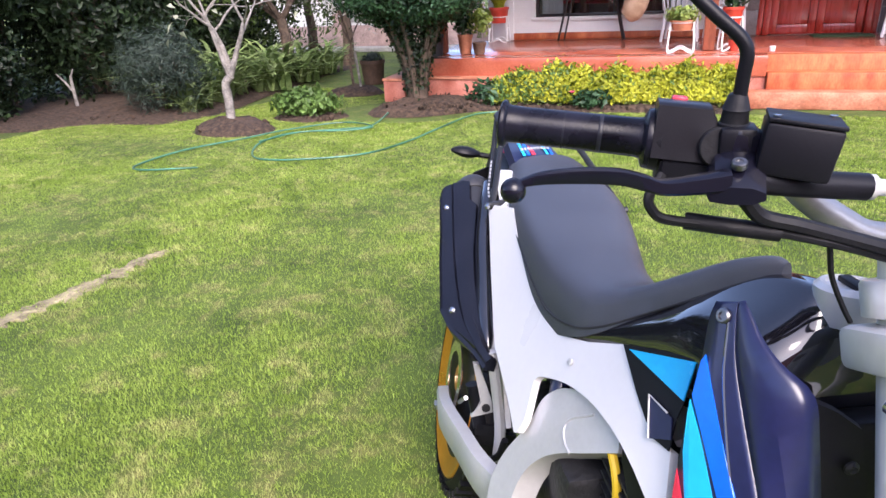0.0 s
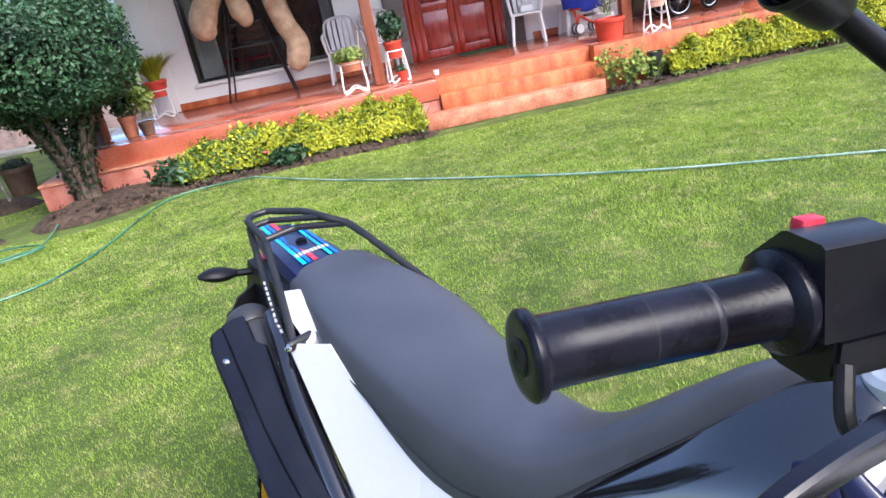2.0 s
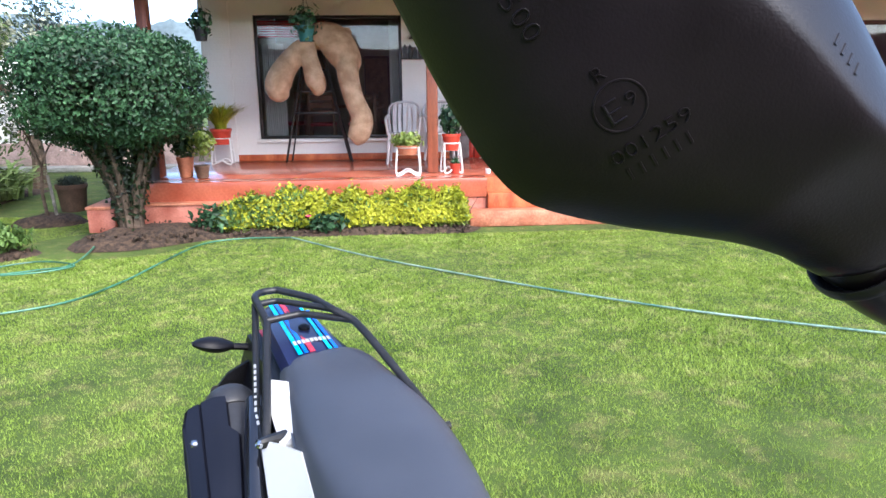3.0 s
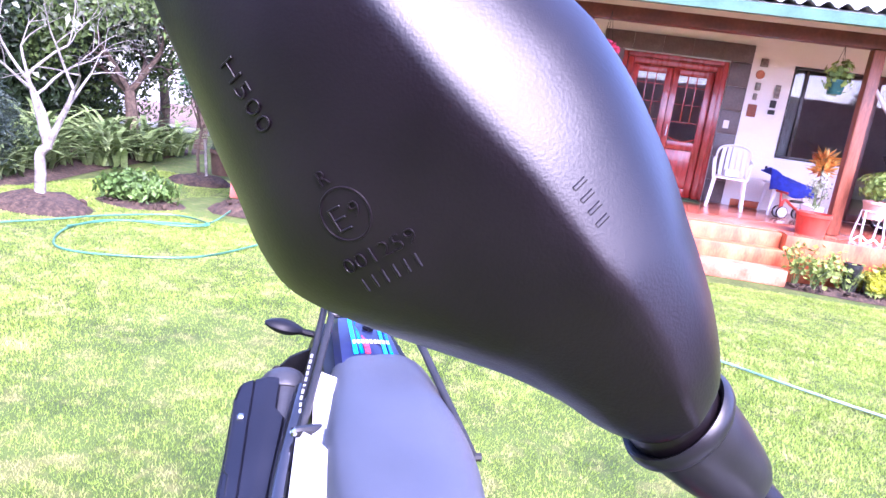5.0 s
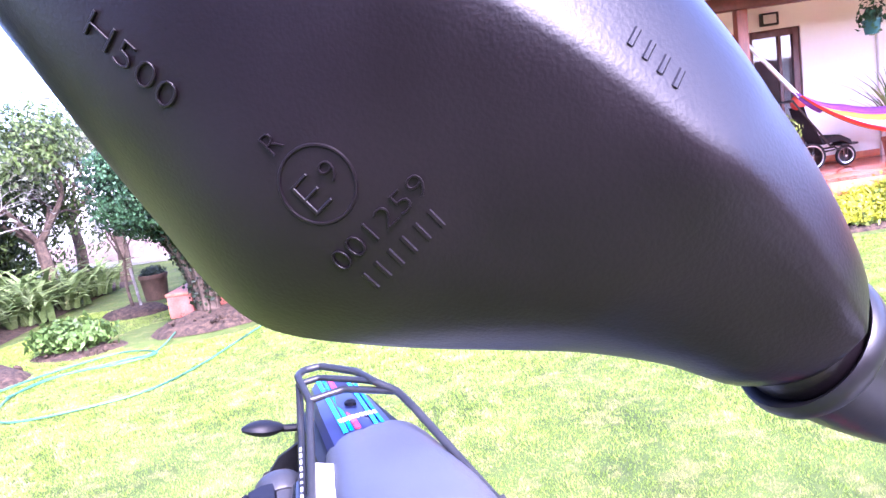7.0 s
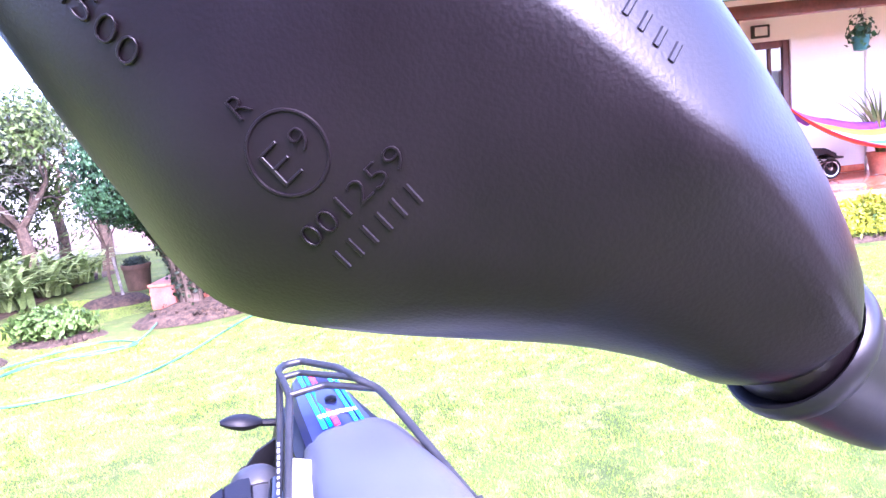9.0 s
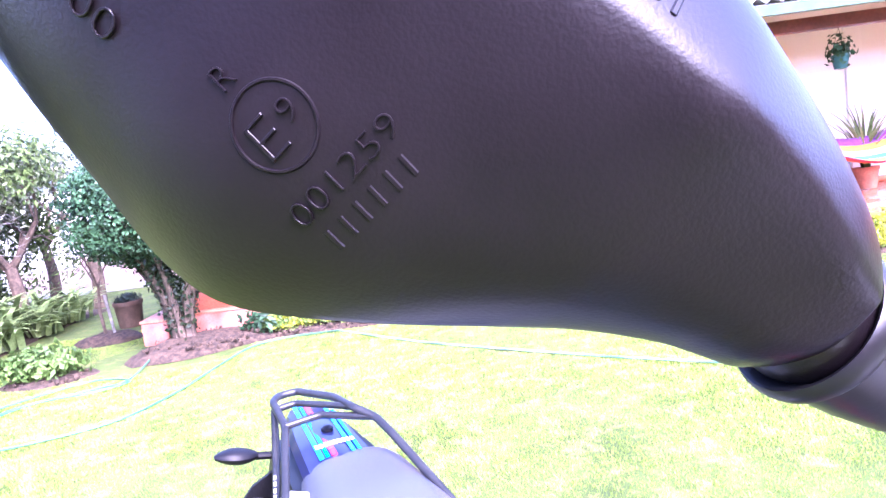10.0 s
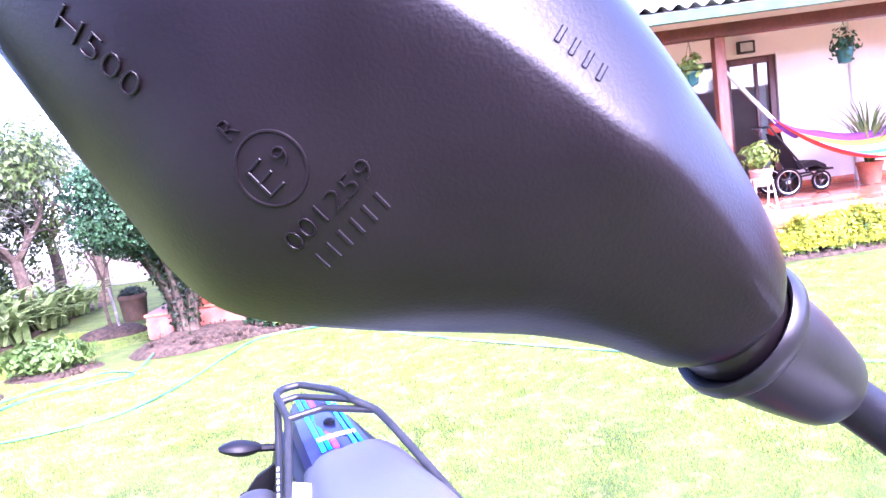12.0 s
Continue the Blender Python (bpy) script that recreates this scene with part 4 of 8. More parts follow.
def hedge_bank():
    """The dense screen of shrubs and trees along the garden's edge, its shade painted into the leaves."""
    rng = np.random.default_rng(77)
    # The tall left ones also hold sky light off the lawn and border.
    spots = [(-8.7, 4.2, 1.3, 3.0), (-8.6, 5.4, 1.2, 2.8), (-8.7, 6.6, 1.2, 2.6), (-8.0, 7.7, 1.0, 1.3), (-7.9, 8.8, 1.0, 1.2), (-7.7, 9.9, 1.0, 1.15), (-7.8, 11.1, 1.0, 1.2), (-10.2, 3.2, 1.6, 3.4), (-10.0, 6.0, 1.4, 3.2), (-9.4, 8.5, 1.4, 1.5)]
    for k, (x, y, r, h) in enumerate(spots):
        t = thing("hedge_shrub", (x, y, 0.0), "tall dense boundary shrub, its shade put into the dark green", "shrub", group="boundary shrubs")
        bm = bmesh.new()
        for q in range(5):
            a = rng.uniform(0, 6.28)
            tube(bm, [(0.1 * math.cos(a), 0.1 * math.sin(a), -0.05), (0.25 * math.cos(a), 0.25 * math.sin(a), h * 0.7), (0.5 * math.cos(a), 0.5 * math.sin(a), h * 1.6)], [0.04, 0.035, 0.015], 6)
        tagged(part("branchwork", bm, M_BARK, t), kind="stuff")
        p, nn = cloud(rng, int(5400 * h), (0, 0, h * 1.12), (r, r, h * 1.12), 0.5, 2.6, 0.2)
        p[:, 2] = np.maximum(p[:, 2], 0.03)
        ob = leaf_mesh("leaves", p, nn, 0.11, 0.055, M_LEAF_TREE if k in (6, 9) else M_LEAF_SHADED, 100 + k)
        ob.parent = t


hedge_bank()


def broad_tree(at, height, crown, n, seed, label, material):
    t = thing("garden_tree", at, label, "tree")
    rng = np.random.default_rng(seed)
    bm, tips = bmesh.new(), []
    tube(bm, [(0, 0, -0.1), (0.03, 0.02, height * 0.25), (-0.04, 0.03, height * 0.5)], [0.12, 0.10, 0.085], 9)
    for k in range(4):
        a = k * 1.57 + rng.uniform(-0.3, 0.3)
        grow(bm, (-0.04, 0.03, height * 0.48), Vector((math.cos(a), math.sin(a), 1.1)).normalized(), crown * 0.7, 0.06, 3, rng, 0.5, 0.2, 6, tips)
    part("trunk", bm, M_BARK, t)
    C = np.array([np.array(p) for p, _ in tips])
    idx = rng.integers(0, len(C), n)
    P = C[idx] + rng.normal(0, crown * 0.17, (n, 3))
    ob = leaf_mesh("crown", P, P - C.mean(0), 0.11, 0.05, material, seed)
    ob.parent = t


broad_tree((-7.9, 5.0, 0), 4.0, 1.9, 13000, 301, "tall leafy tree shading the border, leaves coloured dark for shade", M_LEAF_SHADED)
broad_tree((-8.6, 8.2, 0), 2.2, 1.2, 4500, 302, "tree at the boundary, its shade put into the dark leaf colour", M_LEAF_SHADED)
broad_tree((-5.9, 11.6, 0), 2.3, 1.0, 2600, 303, "light-leaved tree near the far wall", M_LEAF_PALE)
broad_tree((-6.5, 10.4, 0), 1.9, 1.25, 7000, 304, "leafy green tree beyond the border", M_LEAF_TREE)
broad_tree((-7.4, 12.9, 0), 2.3, 1.4, 5000, 305, "grey-green tree before the far wall", M_LEAF_GREY)


def stump():
    t = thing("dry_branch", (-7.45, 6.6, 0.08), "forked bare dry branch stuck in the soil", "branch")
    bm = bmesh.new()
    tube(bm, [(0, 0, -0.05), (0, 0, 0.3), (0.01, 0, 0.42)], [0.025, 0.022, 0.018], 7)
    tube(bm, [(0, 0, 0.2), (-0.12, 0, 0.34), (-0.24, 0, 0.44)], [0.018, 0.014, 0.008], 6)
    tube(bm, [(0.01, 0, 0.4), (0.07, 0, 0.5)], [0.016, 0.008], 6)
    part("wood", bm, M_PALEBARK, t)


stump()


# ---- far side of the garden ----
def backdrop():
    bm = bmesh.new()
    rng = np.random.default_rng(6)
    A = np.linspace(radians(-75), radians(40), 240)
    rows = []
    for f in (0.0, 0.55, 1.0):
        row = []
        for a in A:
            d = 420
            h = 58 + 16 * math.sin(a * 3.1 + 0.6) + 8 * math.sin(a * 8 + 1) + 1.6 * math.sin(a * 71) + 1.2 * noise.noise(Vector((a * 90, 0, 0))) * 2
            row.append((d * math.sin(a), d * math.cos(a) * 1.0 + 40 * f, -5 + (h + 5) * f))
        rows.append(row)
    loft(bm, rows, cap=False, closed=False)
    tagged(mesh_object("backdrop_hill", bm, M_HILL), "wooded hill in the distance, haze put into its colour", "hill", kind="structure")


backdrop()
tagged(mesh_object("far_wall", boxbm((-11.5, 15.6, 0.0), (-7.3, 15.9, 2.3), 0.01), M_WALL), "white wall of a neighbouring outbuilding", "wall", kind="structure")


def garden_wall():
    t = thing("garden_wall", (0, 14.2, 0), "low pinkish masonry wall with square piers", "wall")
    part("kerb", boxbm((-9.0, -0.3, 0.0), (-2.7, 0.3, 0.10), 0.01), M_ROOF, t, "grey stone kerb")
    part("body", boxbm((-9.0, 0.05, 0.101), (-2.7, 0.22, 0.55), 0.01), M_PINKWALL, t)
    for x in (-7.4, -6.3, -5.2, -4.1, -3.0):
        part("pier", boxbm((x - 0.14, 0.0, 0.102), (x + 0.14, 0.30, 0.95), 0.015), M_PINKWALL, t)
    for x0 in (-7.26, -6.16, -5.06, -3.96):
        for z in (0.62, 0.76):
            part("rail", boxbm((x0 + 0.002, 0.10, z), (x0 + 0.818, 0.17, z + 0.09), 0.008), M_ROOF, t)


garden_wall()


def garden_ladder():
    t = thing("ladder", (-8.0, 15.0, 0), "dark metal ladder leaning on a white wall", "ladder")
    for s in (0.0, 0.42):
        part("rail", tube(bmesh.new(), [(s, -0.35, 0), (s - 0.25, 0.52, 1.75)], 0.018, 6), M_BMETAL, t)
    for k in range(6):
        f = 0.12 + 0.15 * k
        part("rung", tube(bmesh.new(), [(-0.25 * f, -0.35 + 0.87 * f, 1.75 * f), (0.42 - 0.25 * f, -0.35 + 0.87 * f, 1.75 * f)], 0.012, 6), M_BMETAL, t)


garden_ladder()


# ---- pots ----
def pot(at, r, h, material, label, name="flower_pot", taper=0.72, group="", category="pot"):
    t = thing(name, at, label, category, group=group)
    part("pot", lathe(bmesh.new(), [(0.001, 0), (r * taper, 0), (r * 0.93, h * 0.84), (r * 0.94, h * 0.85), (r, h * 0.85), (r, h), (r * 0.9, h), (r * 0.86, h * 0.82), (0.001, h * 0.8)], (0, 0, 0), 24), material, t)
    part("soil", lathe(bmesh.new(), [(0.001, h * 0.81), (r * 0.85, h * 0.815), (r * 0.6, h * 0.85), (0.001, h * 0.86)], (0, 0, 0), 16), M_SOIL, t)
    return t


def fill(t, n, centre, radii, length, width, material, seed, **kw):
    rng = np.random.default_rng(seed)
    p, nn = cloud(rng, n, centre, radii, 0.8, 2.0, 0.2)
    ob = leaf_mesh("foliage", p, nn, length, width, material, seed, **kw)
    ob.parent = t
    bm = bmesh.new()
    for k in range(7):
        q = p[rng.integers(0, n)]
        tube(bm, [(0.01 * k - 0.03, 0, centre[2] - radii[2] * 1.1), tuple(Vector(q) * 0.5 + Vector((0, 0, centre[2] * 0.4))), tuple(q)], [0.005, 0.004, 0.002], 5)
    part("stalks", bm, M_LEAF_STRAP, t)


def spiky(t, n, base_z, h, material, seed, w=0.010, spread=0.5, r0=0.07):
    rng = np.random.default_rng(seed)
    V, F = [], []
    for k in range(n):
        a = rng.uniform(0, 6.283)
        ln = h * rng.uniform(0.6, 1.1)
        d, s = np.array([math.cos(a), math.sin(a), 0]), np.array([-math.sin(a), math.cos(a), 0])
        b = d * rng.uniform(0, r0) + np.array([0, 0, base_z])
        sp = spread * rng.uniform(0.2, 1.1)
        i0 = len(V)
        for q in range(5):
            f = q / 4
            c = b + d * ln * sp * f * f + np.array([0, 0, ln * (f - 0.2 * f * f)])
            ww = w * (1 - f ** 2) + 0.0008
            V += [c - s * ww, c + s * ww]
        for q in range(4):
            j = i0 + 2 * q
            F.append([j, j + 1, j + 3, j + 2])
    ob = raw_mesh("foliage", V, F, material)
    ob.parent = t


p = pot((-4.3, 9.26, 0.0), 0.195, 0.36, M_BROWNPOT, "large brown clay pot with a mossy plant on the grass", taper=0.78)
fill(p, 500, (0, 0, 0.39), (0.16, 0.16, 0.07), 0.07, 0.02, M_LEAF_GREY, 51)


def stand(at, r, h, label, rz=0.0, z_shelf=None):
    """A white wire plant stand: a ring on bowed legs."""
    t = thing("plant_stand", at, label, "plant stand", rz, group="plant stands")
    ringp = [(r * math.cos(a), r * math.sin(a), h) for a in np.linspace(0, 2 * math.pi, 17)]
    part("ring", tube(bmesh.new(), ringp, 0.009, 6, False), M_WMETAL, t)
    for k in range(2):
        s = -1 if k else 1
        part("leg", tube(bmesh.new(), smooth_line([(-r, s * r * 0.3, h), (-r * 1.15, s * r * 0.8, 0.03), (-r * 0.7, s * r * 1.0, 0.012), (-r * 0.2, s * r * 1.05, 0.05), (r * 0.2, s * r * 1.05, 0.05), (r * 0.7, s * r * 1.0, 0.012), (r * 1.15, s * r * 0.8, 0.03), (r, s * r * 0.3, h)], 4), 0.011, 6), M_WMETAL, t)
    for s in (-1, 1):
        part("brace", tube(bmesh.new(), [(s * r * 1.05, -r * 0.5, h * 0.55), (s * r * 1.05, r * 0.5, h * 0.55)], 0.007, 6), M_WMETAL, t)
    part("support", tube(bmesh.new(), [(-r, 0, h - 0.09), (r, 0, h - 0.09)], 0.007, 6), M_WMETAL, t)
    return t


PF = PZ + 0.006
stand((0.14, 8.22, PF), 0.125, 0.33, "white wire plant stand on the porch")
p = pot((0.14, 8.22, PF + 0.243), 0.14, 0.11, M_TERRA, "shallow terracotta bowl with a light green plant")
fill(p, 420, (0, 0, 0.17), (0.20, 0.16, 0.09), 0.06, 0.035, M_LEAF_LIME, 52)
stand((0.68, 8.38, PF), 0.10, 0.36, "narrow white wire plant stand on the porch", 15)
p = pot((0.68, 8.38, PF + 0.273), 0.115, 0.20, M_REDPOT, "red plastic pot with a tall leafy plant")
fill(p, 260, (0, 0, 0.36), (0.15, 0.14, 0.20), 0.085, 0.055, M_LEAF_MID, 53)
p = pot((0.72, 8.30, PF), 0.07, 0.12, M_REDPOT, "small red pot on the porch floor")
fill(p, 60, (0, 0, 0.14), (0.05, 0.05, 0.04), 0.05, 0.03, M_LEAF_MID, 54)
stand((-2.45, 9.86, PF), 0.12, 0.36, "white wire plant stand by the wall")
p = pot((-2.45, 9.86, PF + 0.273), 0.15, 0.22, M_REDPOT, "red plastic pot with a yellow-green fern")
spiky(p, 260, 0.18, 0.46, M_LEAF_YEL, 55, 0.018, 1.0)
p = pot((-2.30, 8.25, PF), 0.09, 0.15, M_BROWNPOT, "small brown clay pot with a leggy plant")
fill(p, 190, (0.02, 0, 0.42), (0.15, 0.14, 0.20), 0.08, 0.05, M_LEAF_LIME, 56)
p = pot((-2.52, 8.36, PF), 0.10, 0.24, M_TERRA, "terracotta pot beside the porch post")
fill(p, 240, (0, 0, 0.40), (0.17, 0.16, 0.18), 0.08, 0.05, M_LEAF_MID, 57)
pot((-2.86, 8.12, PF), 0.12, 0.26, M_BLACKPOT, "empty black plastic pot by the porch post", taper=0.85)
p = pot((3.30, 8.16, PF), 0.19, 0.25, M_REDPOT, "big orange-red plastic pot at the porch edge", taper=0.80)
fill(p, 130, (-0.02, 0, 0.52), (0.14, 0.12, 0.22), 0.05, 0.03, M_LEAF_PALE, 58)


def croton():
    t = thing("croton_plant", (3.58, 8.95, PF), "croton with red, orange and yellow leaves in a white pot", "plant")
    part("pot", lathe(bmesh.new(), [(0.001, 0), (0.10, 0), (0.13, 0.26), (0.12, 0.26), (0.11, 0.24), (0.001, 0.24)], (0, 0, 0), 20), M_WPLASTIC, t)
    part("stem", tube(bmesh.new(), [(0, 0, 0.2), (0.01, 0, 0.55), (0, 0, 0.86)], [0.014, 0.012, 0.008], 6), M_BARK, t)
    rng = np.random.default_rng(59)
    P, N, A = [], [], []
    for k in range(150):
        a, h = rng.uniform(0, 6.28), rng.random()
        P.append((0.03 * math.cos(a), 0.03 * math.sin(a), 0.66 + 0.20 * h))
        A.append((math.cos(a), math.sin(a), 0.9 * h + 0.1))
        N.append((-math.cos(a) * 0.5, -math.sin(a) * 0.5, 1))
    ob = leaf_mesh("leaves", P, N, 0.15, 0.050, M_CROTON, 60, along=A)
    ob.parent = t


croton()
stand((3.90, 8.14, PF), 0.11, 0.36, "white wire plant stand at the porch edge", 8)
p = pot((3.90, 8.14, PF + 0.273), 0.135, 0.20, mat("pale_pink_pot", (0.62, 0.34, 0.27), 0.6, vary=0.1), "pale pink pot with a whitish leafy plant")
fill(p, 230, (0, 0, 0.36), (0.21, 0.18, 0.17), 0.075, 0.045, M_LEAF_LIME, 61)


def geranium(at, h, n, seed):
    """Leggy stems with loose round leaves towards the tips."""
    t = thing("geranium", at, "leggy pale green geranium beside the steps", "plant", group="geraniums")
    rng = np.random.default_rng(seed)
    bm, P, N = bmesh.new(), [], []
    for k in range(n):
        a, sp = rng.uniform(0, 6.28), rng.uniform(0.05, 0.24)
        hh = h * rng.uniform(0.55, 1.1)
        tip = Vector((sp * math.cos(a), sp * math.sin(a) * 0.7, hh))
        mid = Vector((tip.x * 0.35 + rng.normal(0, 0.02), tip.y * 0.35, hh * 0.55))
        tube(bm, smooth_line([(0.02 * math.cos(a), 0.02 * math.sin(a), -0.03), mid, tip], 3), 0.005, 5)
        for q in range(11):
            f = rng.uniform(0.35, 1.05)
            P.append(tuple(mid.lerp(tip, max(0, f * 2 - 1)) + Vector(rng.normal(0, 0.040, 3))))
            N.append((rng.normal(0, 0.4), rng.normal(0, 0.4) - 0.3, 1))
    tagged(part("branchwork", bm, M_LEAF_STRAP, t), kind="stuff")
    leaf_mesh("leaves", P, N, 0.062, 0.056, M_LEAF_LIME, seed).parent = t


for k, (x, y, h, n) in enumerate(((3.06, 7.62, 0.44, 9), (3.34, 7.64, 0.36, 10), (3.20, 7.52, 0.26, 7), (3.58, 7.58, 0.30, 8))):
    geranium((x, y, 0.05), h, n, 62 + k)
p = pot((3.62, 7.66, 0.05), 0.09, 0.30, M_BLACKPOT, "black plastic pot half hidden by plants", taper=0.85)


def hanging_pot(at, z_top, r, h, material, label, leafmat, seed, trail=0.2):
    t = thing("hanging_pot", at, label, "hanging pot")
    part("pot", lathe(bmesh.new(), [(0.001, 0), (r * 0.72, 0), (r, h), (r * 1.05, h), (r * 1.05, h + 0.015), (r * 0.92, h + 0.015), (r * 0.88, h * 0.85), (0.001, h * 0.85)], (0, 0, 0), 20), material, t)
    for k in range(3):
        a = 2 * math.pi * k / 3 + 0.4
        part("wire", tube(bmesh.new(), [(r * math.cos(a), r * math.sin(a), h), (0, 0, z_top - at[2])], 0.0025, 4), M_BMETAL, t)
    fill(t, 150, (0, 0, h + 0.06), (r * 1.7, r * 1.5, trail), 0.07, 0.055, leafmat, seed)


hanging_pot((-1.02, 8.42, 2.09), 2.62, 0.105, 0.16, M_TEALPOT, "dark teal hanging pot with trailing plant", M_LEAF_MID, 71)
hanging_pot((-2.22, 8.42, 2.10), 2.62, 0.085, 0.14, M_BLACKPOT, "dark hanging pot with trailing green stems", M_LEAF_MID, 72, 0.16)
hanging_pot((5.15, 8.42, 2.13), 2.62, 0.10, 0.15, M_TEALPOT, "teal green hanging pot with sparse stems", M_LEAF_MID, 73)
hanging_pot((0.70, 8.30, 2.10), 2.70, 0.09, 0.14, M_TEALPOT, "teal hanging pot with pink flowers", M_PETAL, 74, 0.08)
hanging_pot((3.28, 8.42, 2.10), 2.62, 0.10, 0.14, M_TEALPOT, "teal hanging pot with round leaves", M_LEAF_LIME, 75)


# ---- porch furniture ----
def stepladder():
    t = thing("stepladder", (-1.09, 9.72, PF), "black metal stepladder under a plush toy", "ladder")
    for s in (-1, 1):
        part("rail", tube(bmesh.new(), [(s * 0.47, 0.10, 0), (s * 0.10, -0.02, 1.62)], 0.017, 6), M_BMETAL, t)
        part("rear_leg", tube(bmesh.new(), [(s * 0.42, 0.34, 0), (s * 0.09, 0.06, 1.58)], 0.013, 6), M_BMETAL, t)
    for k in range(3):
        f = 0.43 + 0.18 * k
        w = 0.47 - 0.37 * f
        part("step", boxbm((-w, 0.06 - 0.12 * f, 1.62 * f - 0.010), (w, 0.13 - 0.12 * f, 1.62 * f + 0.010), 0.003), M_BMETAL, t)


def plush_bear():
    """A large plush toy hung over the ladder, limbs down."""
    bm = bmesh.new()
    def limb(pts, rad):
        tube(bm, smooth_line(pts, 7), [float(v) for v in np.interp(np.linspace(0, 1, (len(pts) - 1) * 7 + 1), np.linspace(0, 1, len(rad)), rad)], 14)
    limb([(-1.14, 9.66, 2.20), (-1.26, 9.56, 2.06), (-1.44, 9.50, 1.84), (-1.54, 9.49, 1.66), (-1.55, 9.52, 1.54), (-1.42, 9.54, 1.54)], [0.06, 0.12, 0.15, 0.17, 0.18, 0.165, 0.08])
    limb([(-1.10, 9.66, 2.20), (-1.12, 9.52, 2.0), (-1.08, 9.46, 1.78), (-1.04, 9.47, 1.58), (-1.10, 9.49, 1.53)], [0.06, 0.10, 0.12, 0.14, 0.12, 0.07])
    limb([(-1.10, 9.74, 2.18), (-0.94, 9.68, 2.24), (-0.76, 9.66, 2.14), (-0.64, 9.66, 1.92), (-0.64, 9.66, 1.74)], [0.12, 0.19, 0.23, 0.23, 0.20, 0.12])
    limb([(-0.60, 9.58, 2.02), (-0.62, 9.52, 1.75), (-0.55, 9.50, 1.42), (-0.45, 9.50, 1.16), (-0.50, 9.48, 0.96), (-0.60, 9.48, 0.86)], [0.14, 0.15, 0.14, 0.14, 0.16, 0.155, 0.10])
    bmesh.ops.create_uvsphere(bm, u_segments=12, v_segments=8, radius=0.07, matrix=Matrix.Translation((-0.62, 9.66, 2.30)))
    bmesh.ops.recalc_face_normals(bm, faces=bm.faces)
    ob = mesh_object("plush_toy", bm, M_PLUSH)
    mod = ob.modifiers.new("melt", "REMESH")
    mod.mode, mod.voxel_size, mod.use_smooth_shade = "VOXEL", 0.022, True
    sm = ob.modifiers.new("soft", "SMOOTH")
    sm.iterations = 5
    tagged(ob, "large tan plush toy draped limp over a stepladder", "plush toy")


stepladder()
plush_bear()


def plastic_chair(at, rz, material, label):
    t = thing("plastic_chair", at, label, "chair", rz, group="porch chairs")
    t.scale = (0.9, 0.9, 0.96)
    for sx in (-1, 1):
        part("leg", tube(bmesh.new(), [(sx * 0.25, -0.26, 0), (sx * 0.21, -0.20, 0.42)], [0.022, 0.028], 6), material, t)
        part("leg", tube(bmesh.new(), [(sx * 0.24, 0.26, 0), (sx * 0.20, 0.20, 0.42)], [0.022, 0.028], 6), material, t)
        part("armrest", tube(bmesh.new(), smooth_line([(sx * 0.23, -0.22, 0.42), (sx * 0.26, -0.22, 0.62), (sx * 0.265, 0.0, 0.66), (sx * 0.25, 0.22, 0.68)], 4), 0.021, 6), material, t)
    part("seat", boxbm((-0.23, -0.23, 0.41), (0.23, 0.21, 0.435), 0.01), material, t)
    bm = bmesh.new()
    tube(bm, smooth_line([(-0.22, 0.20, 0.42), (-0.25, 0.27, 0.65), (-0.21, 0.32, 0.82), (0.0, 0.34, 0.87), (0.21, 0.32, 0.82), (0.25, 0.27, 0.65), (0.22, 0.20, 0.42)], 5), 0.02, 6)
    for k in range(5):
        x = (k - 2) * 0.076
        part("back_slat", loft(bmesh.new(), [[(x * f - 0.029, y - 0.006, z), (x * f + 0.029, y - 0.006, z), (x * f + 0.029, y + 0.006, z), (x * f - 0.029, y + 0.006, z)] for y, z, f in ((0.21, 0.43, 1.0), (0.245, 0.54, 1.04), (0.275, 0.65, 1.05), (0.30, 0.75, 1.03), (0.325, 0.845, 0.97))]), material, t)
    part("backrest", bm, material, t)
    return t


plastic_chair((2.74, 9.70, PF), -15, M_WPLASTIC, "white plastic armchair against the wall")
plastic_chair((0.12, 9.62, PF), -4, M_GPLASTIC, "greyish plastic armchair below the window")
plastic_chair((0.66, 9.70, PF), 6, M_GPLASTIC, "second greyish plastic armchair on the porch")


def bag():
    t = mesh_object("bag", boxbm((-0.10, -0.07, 0), (0.10, 0.07, 0.10), 0.035), M_WPLASTIC)
    t.location = (2.74, 9.68, PF + 0.420)
    tagged(t, "small white bundle lying on a chair seat", "bag")


bag()


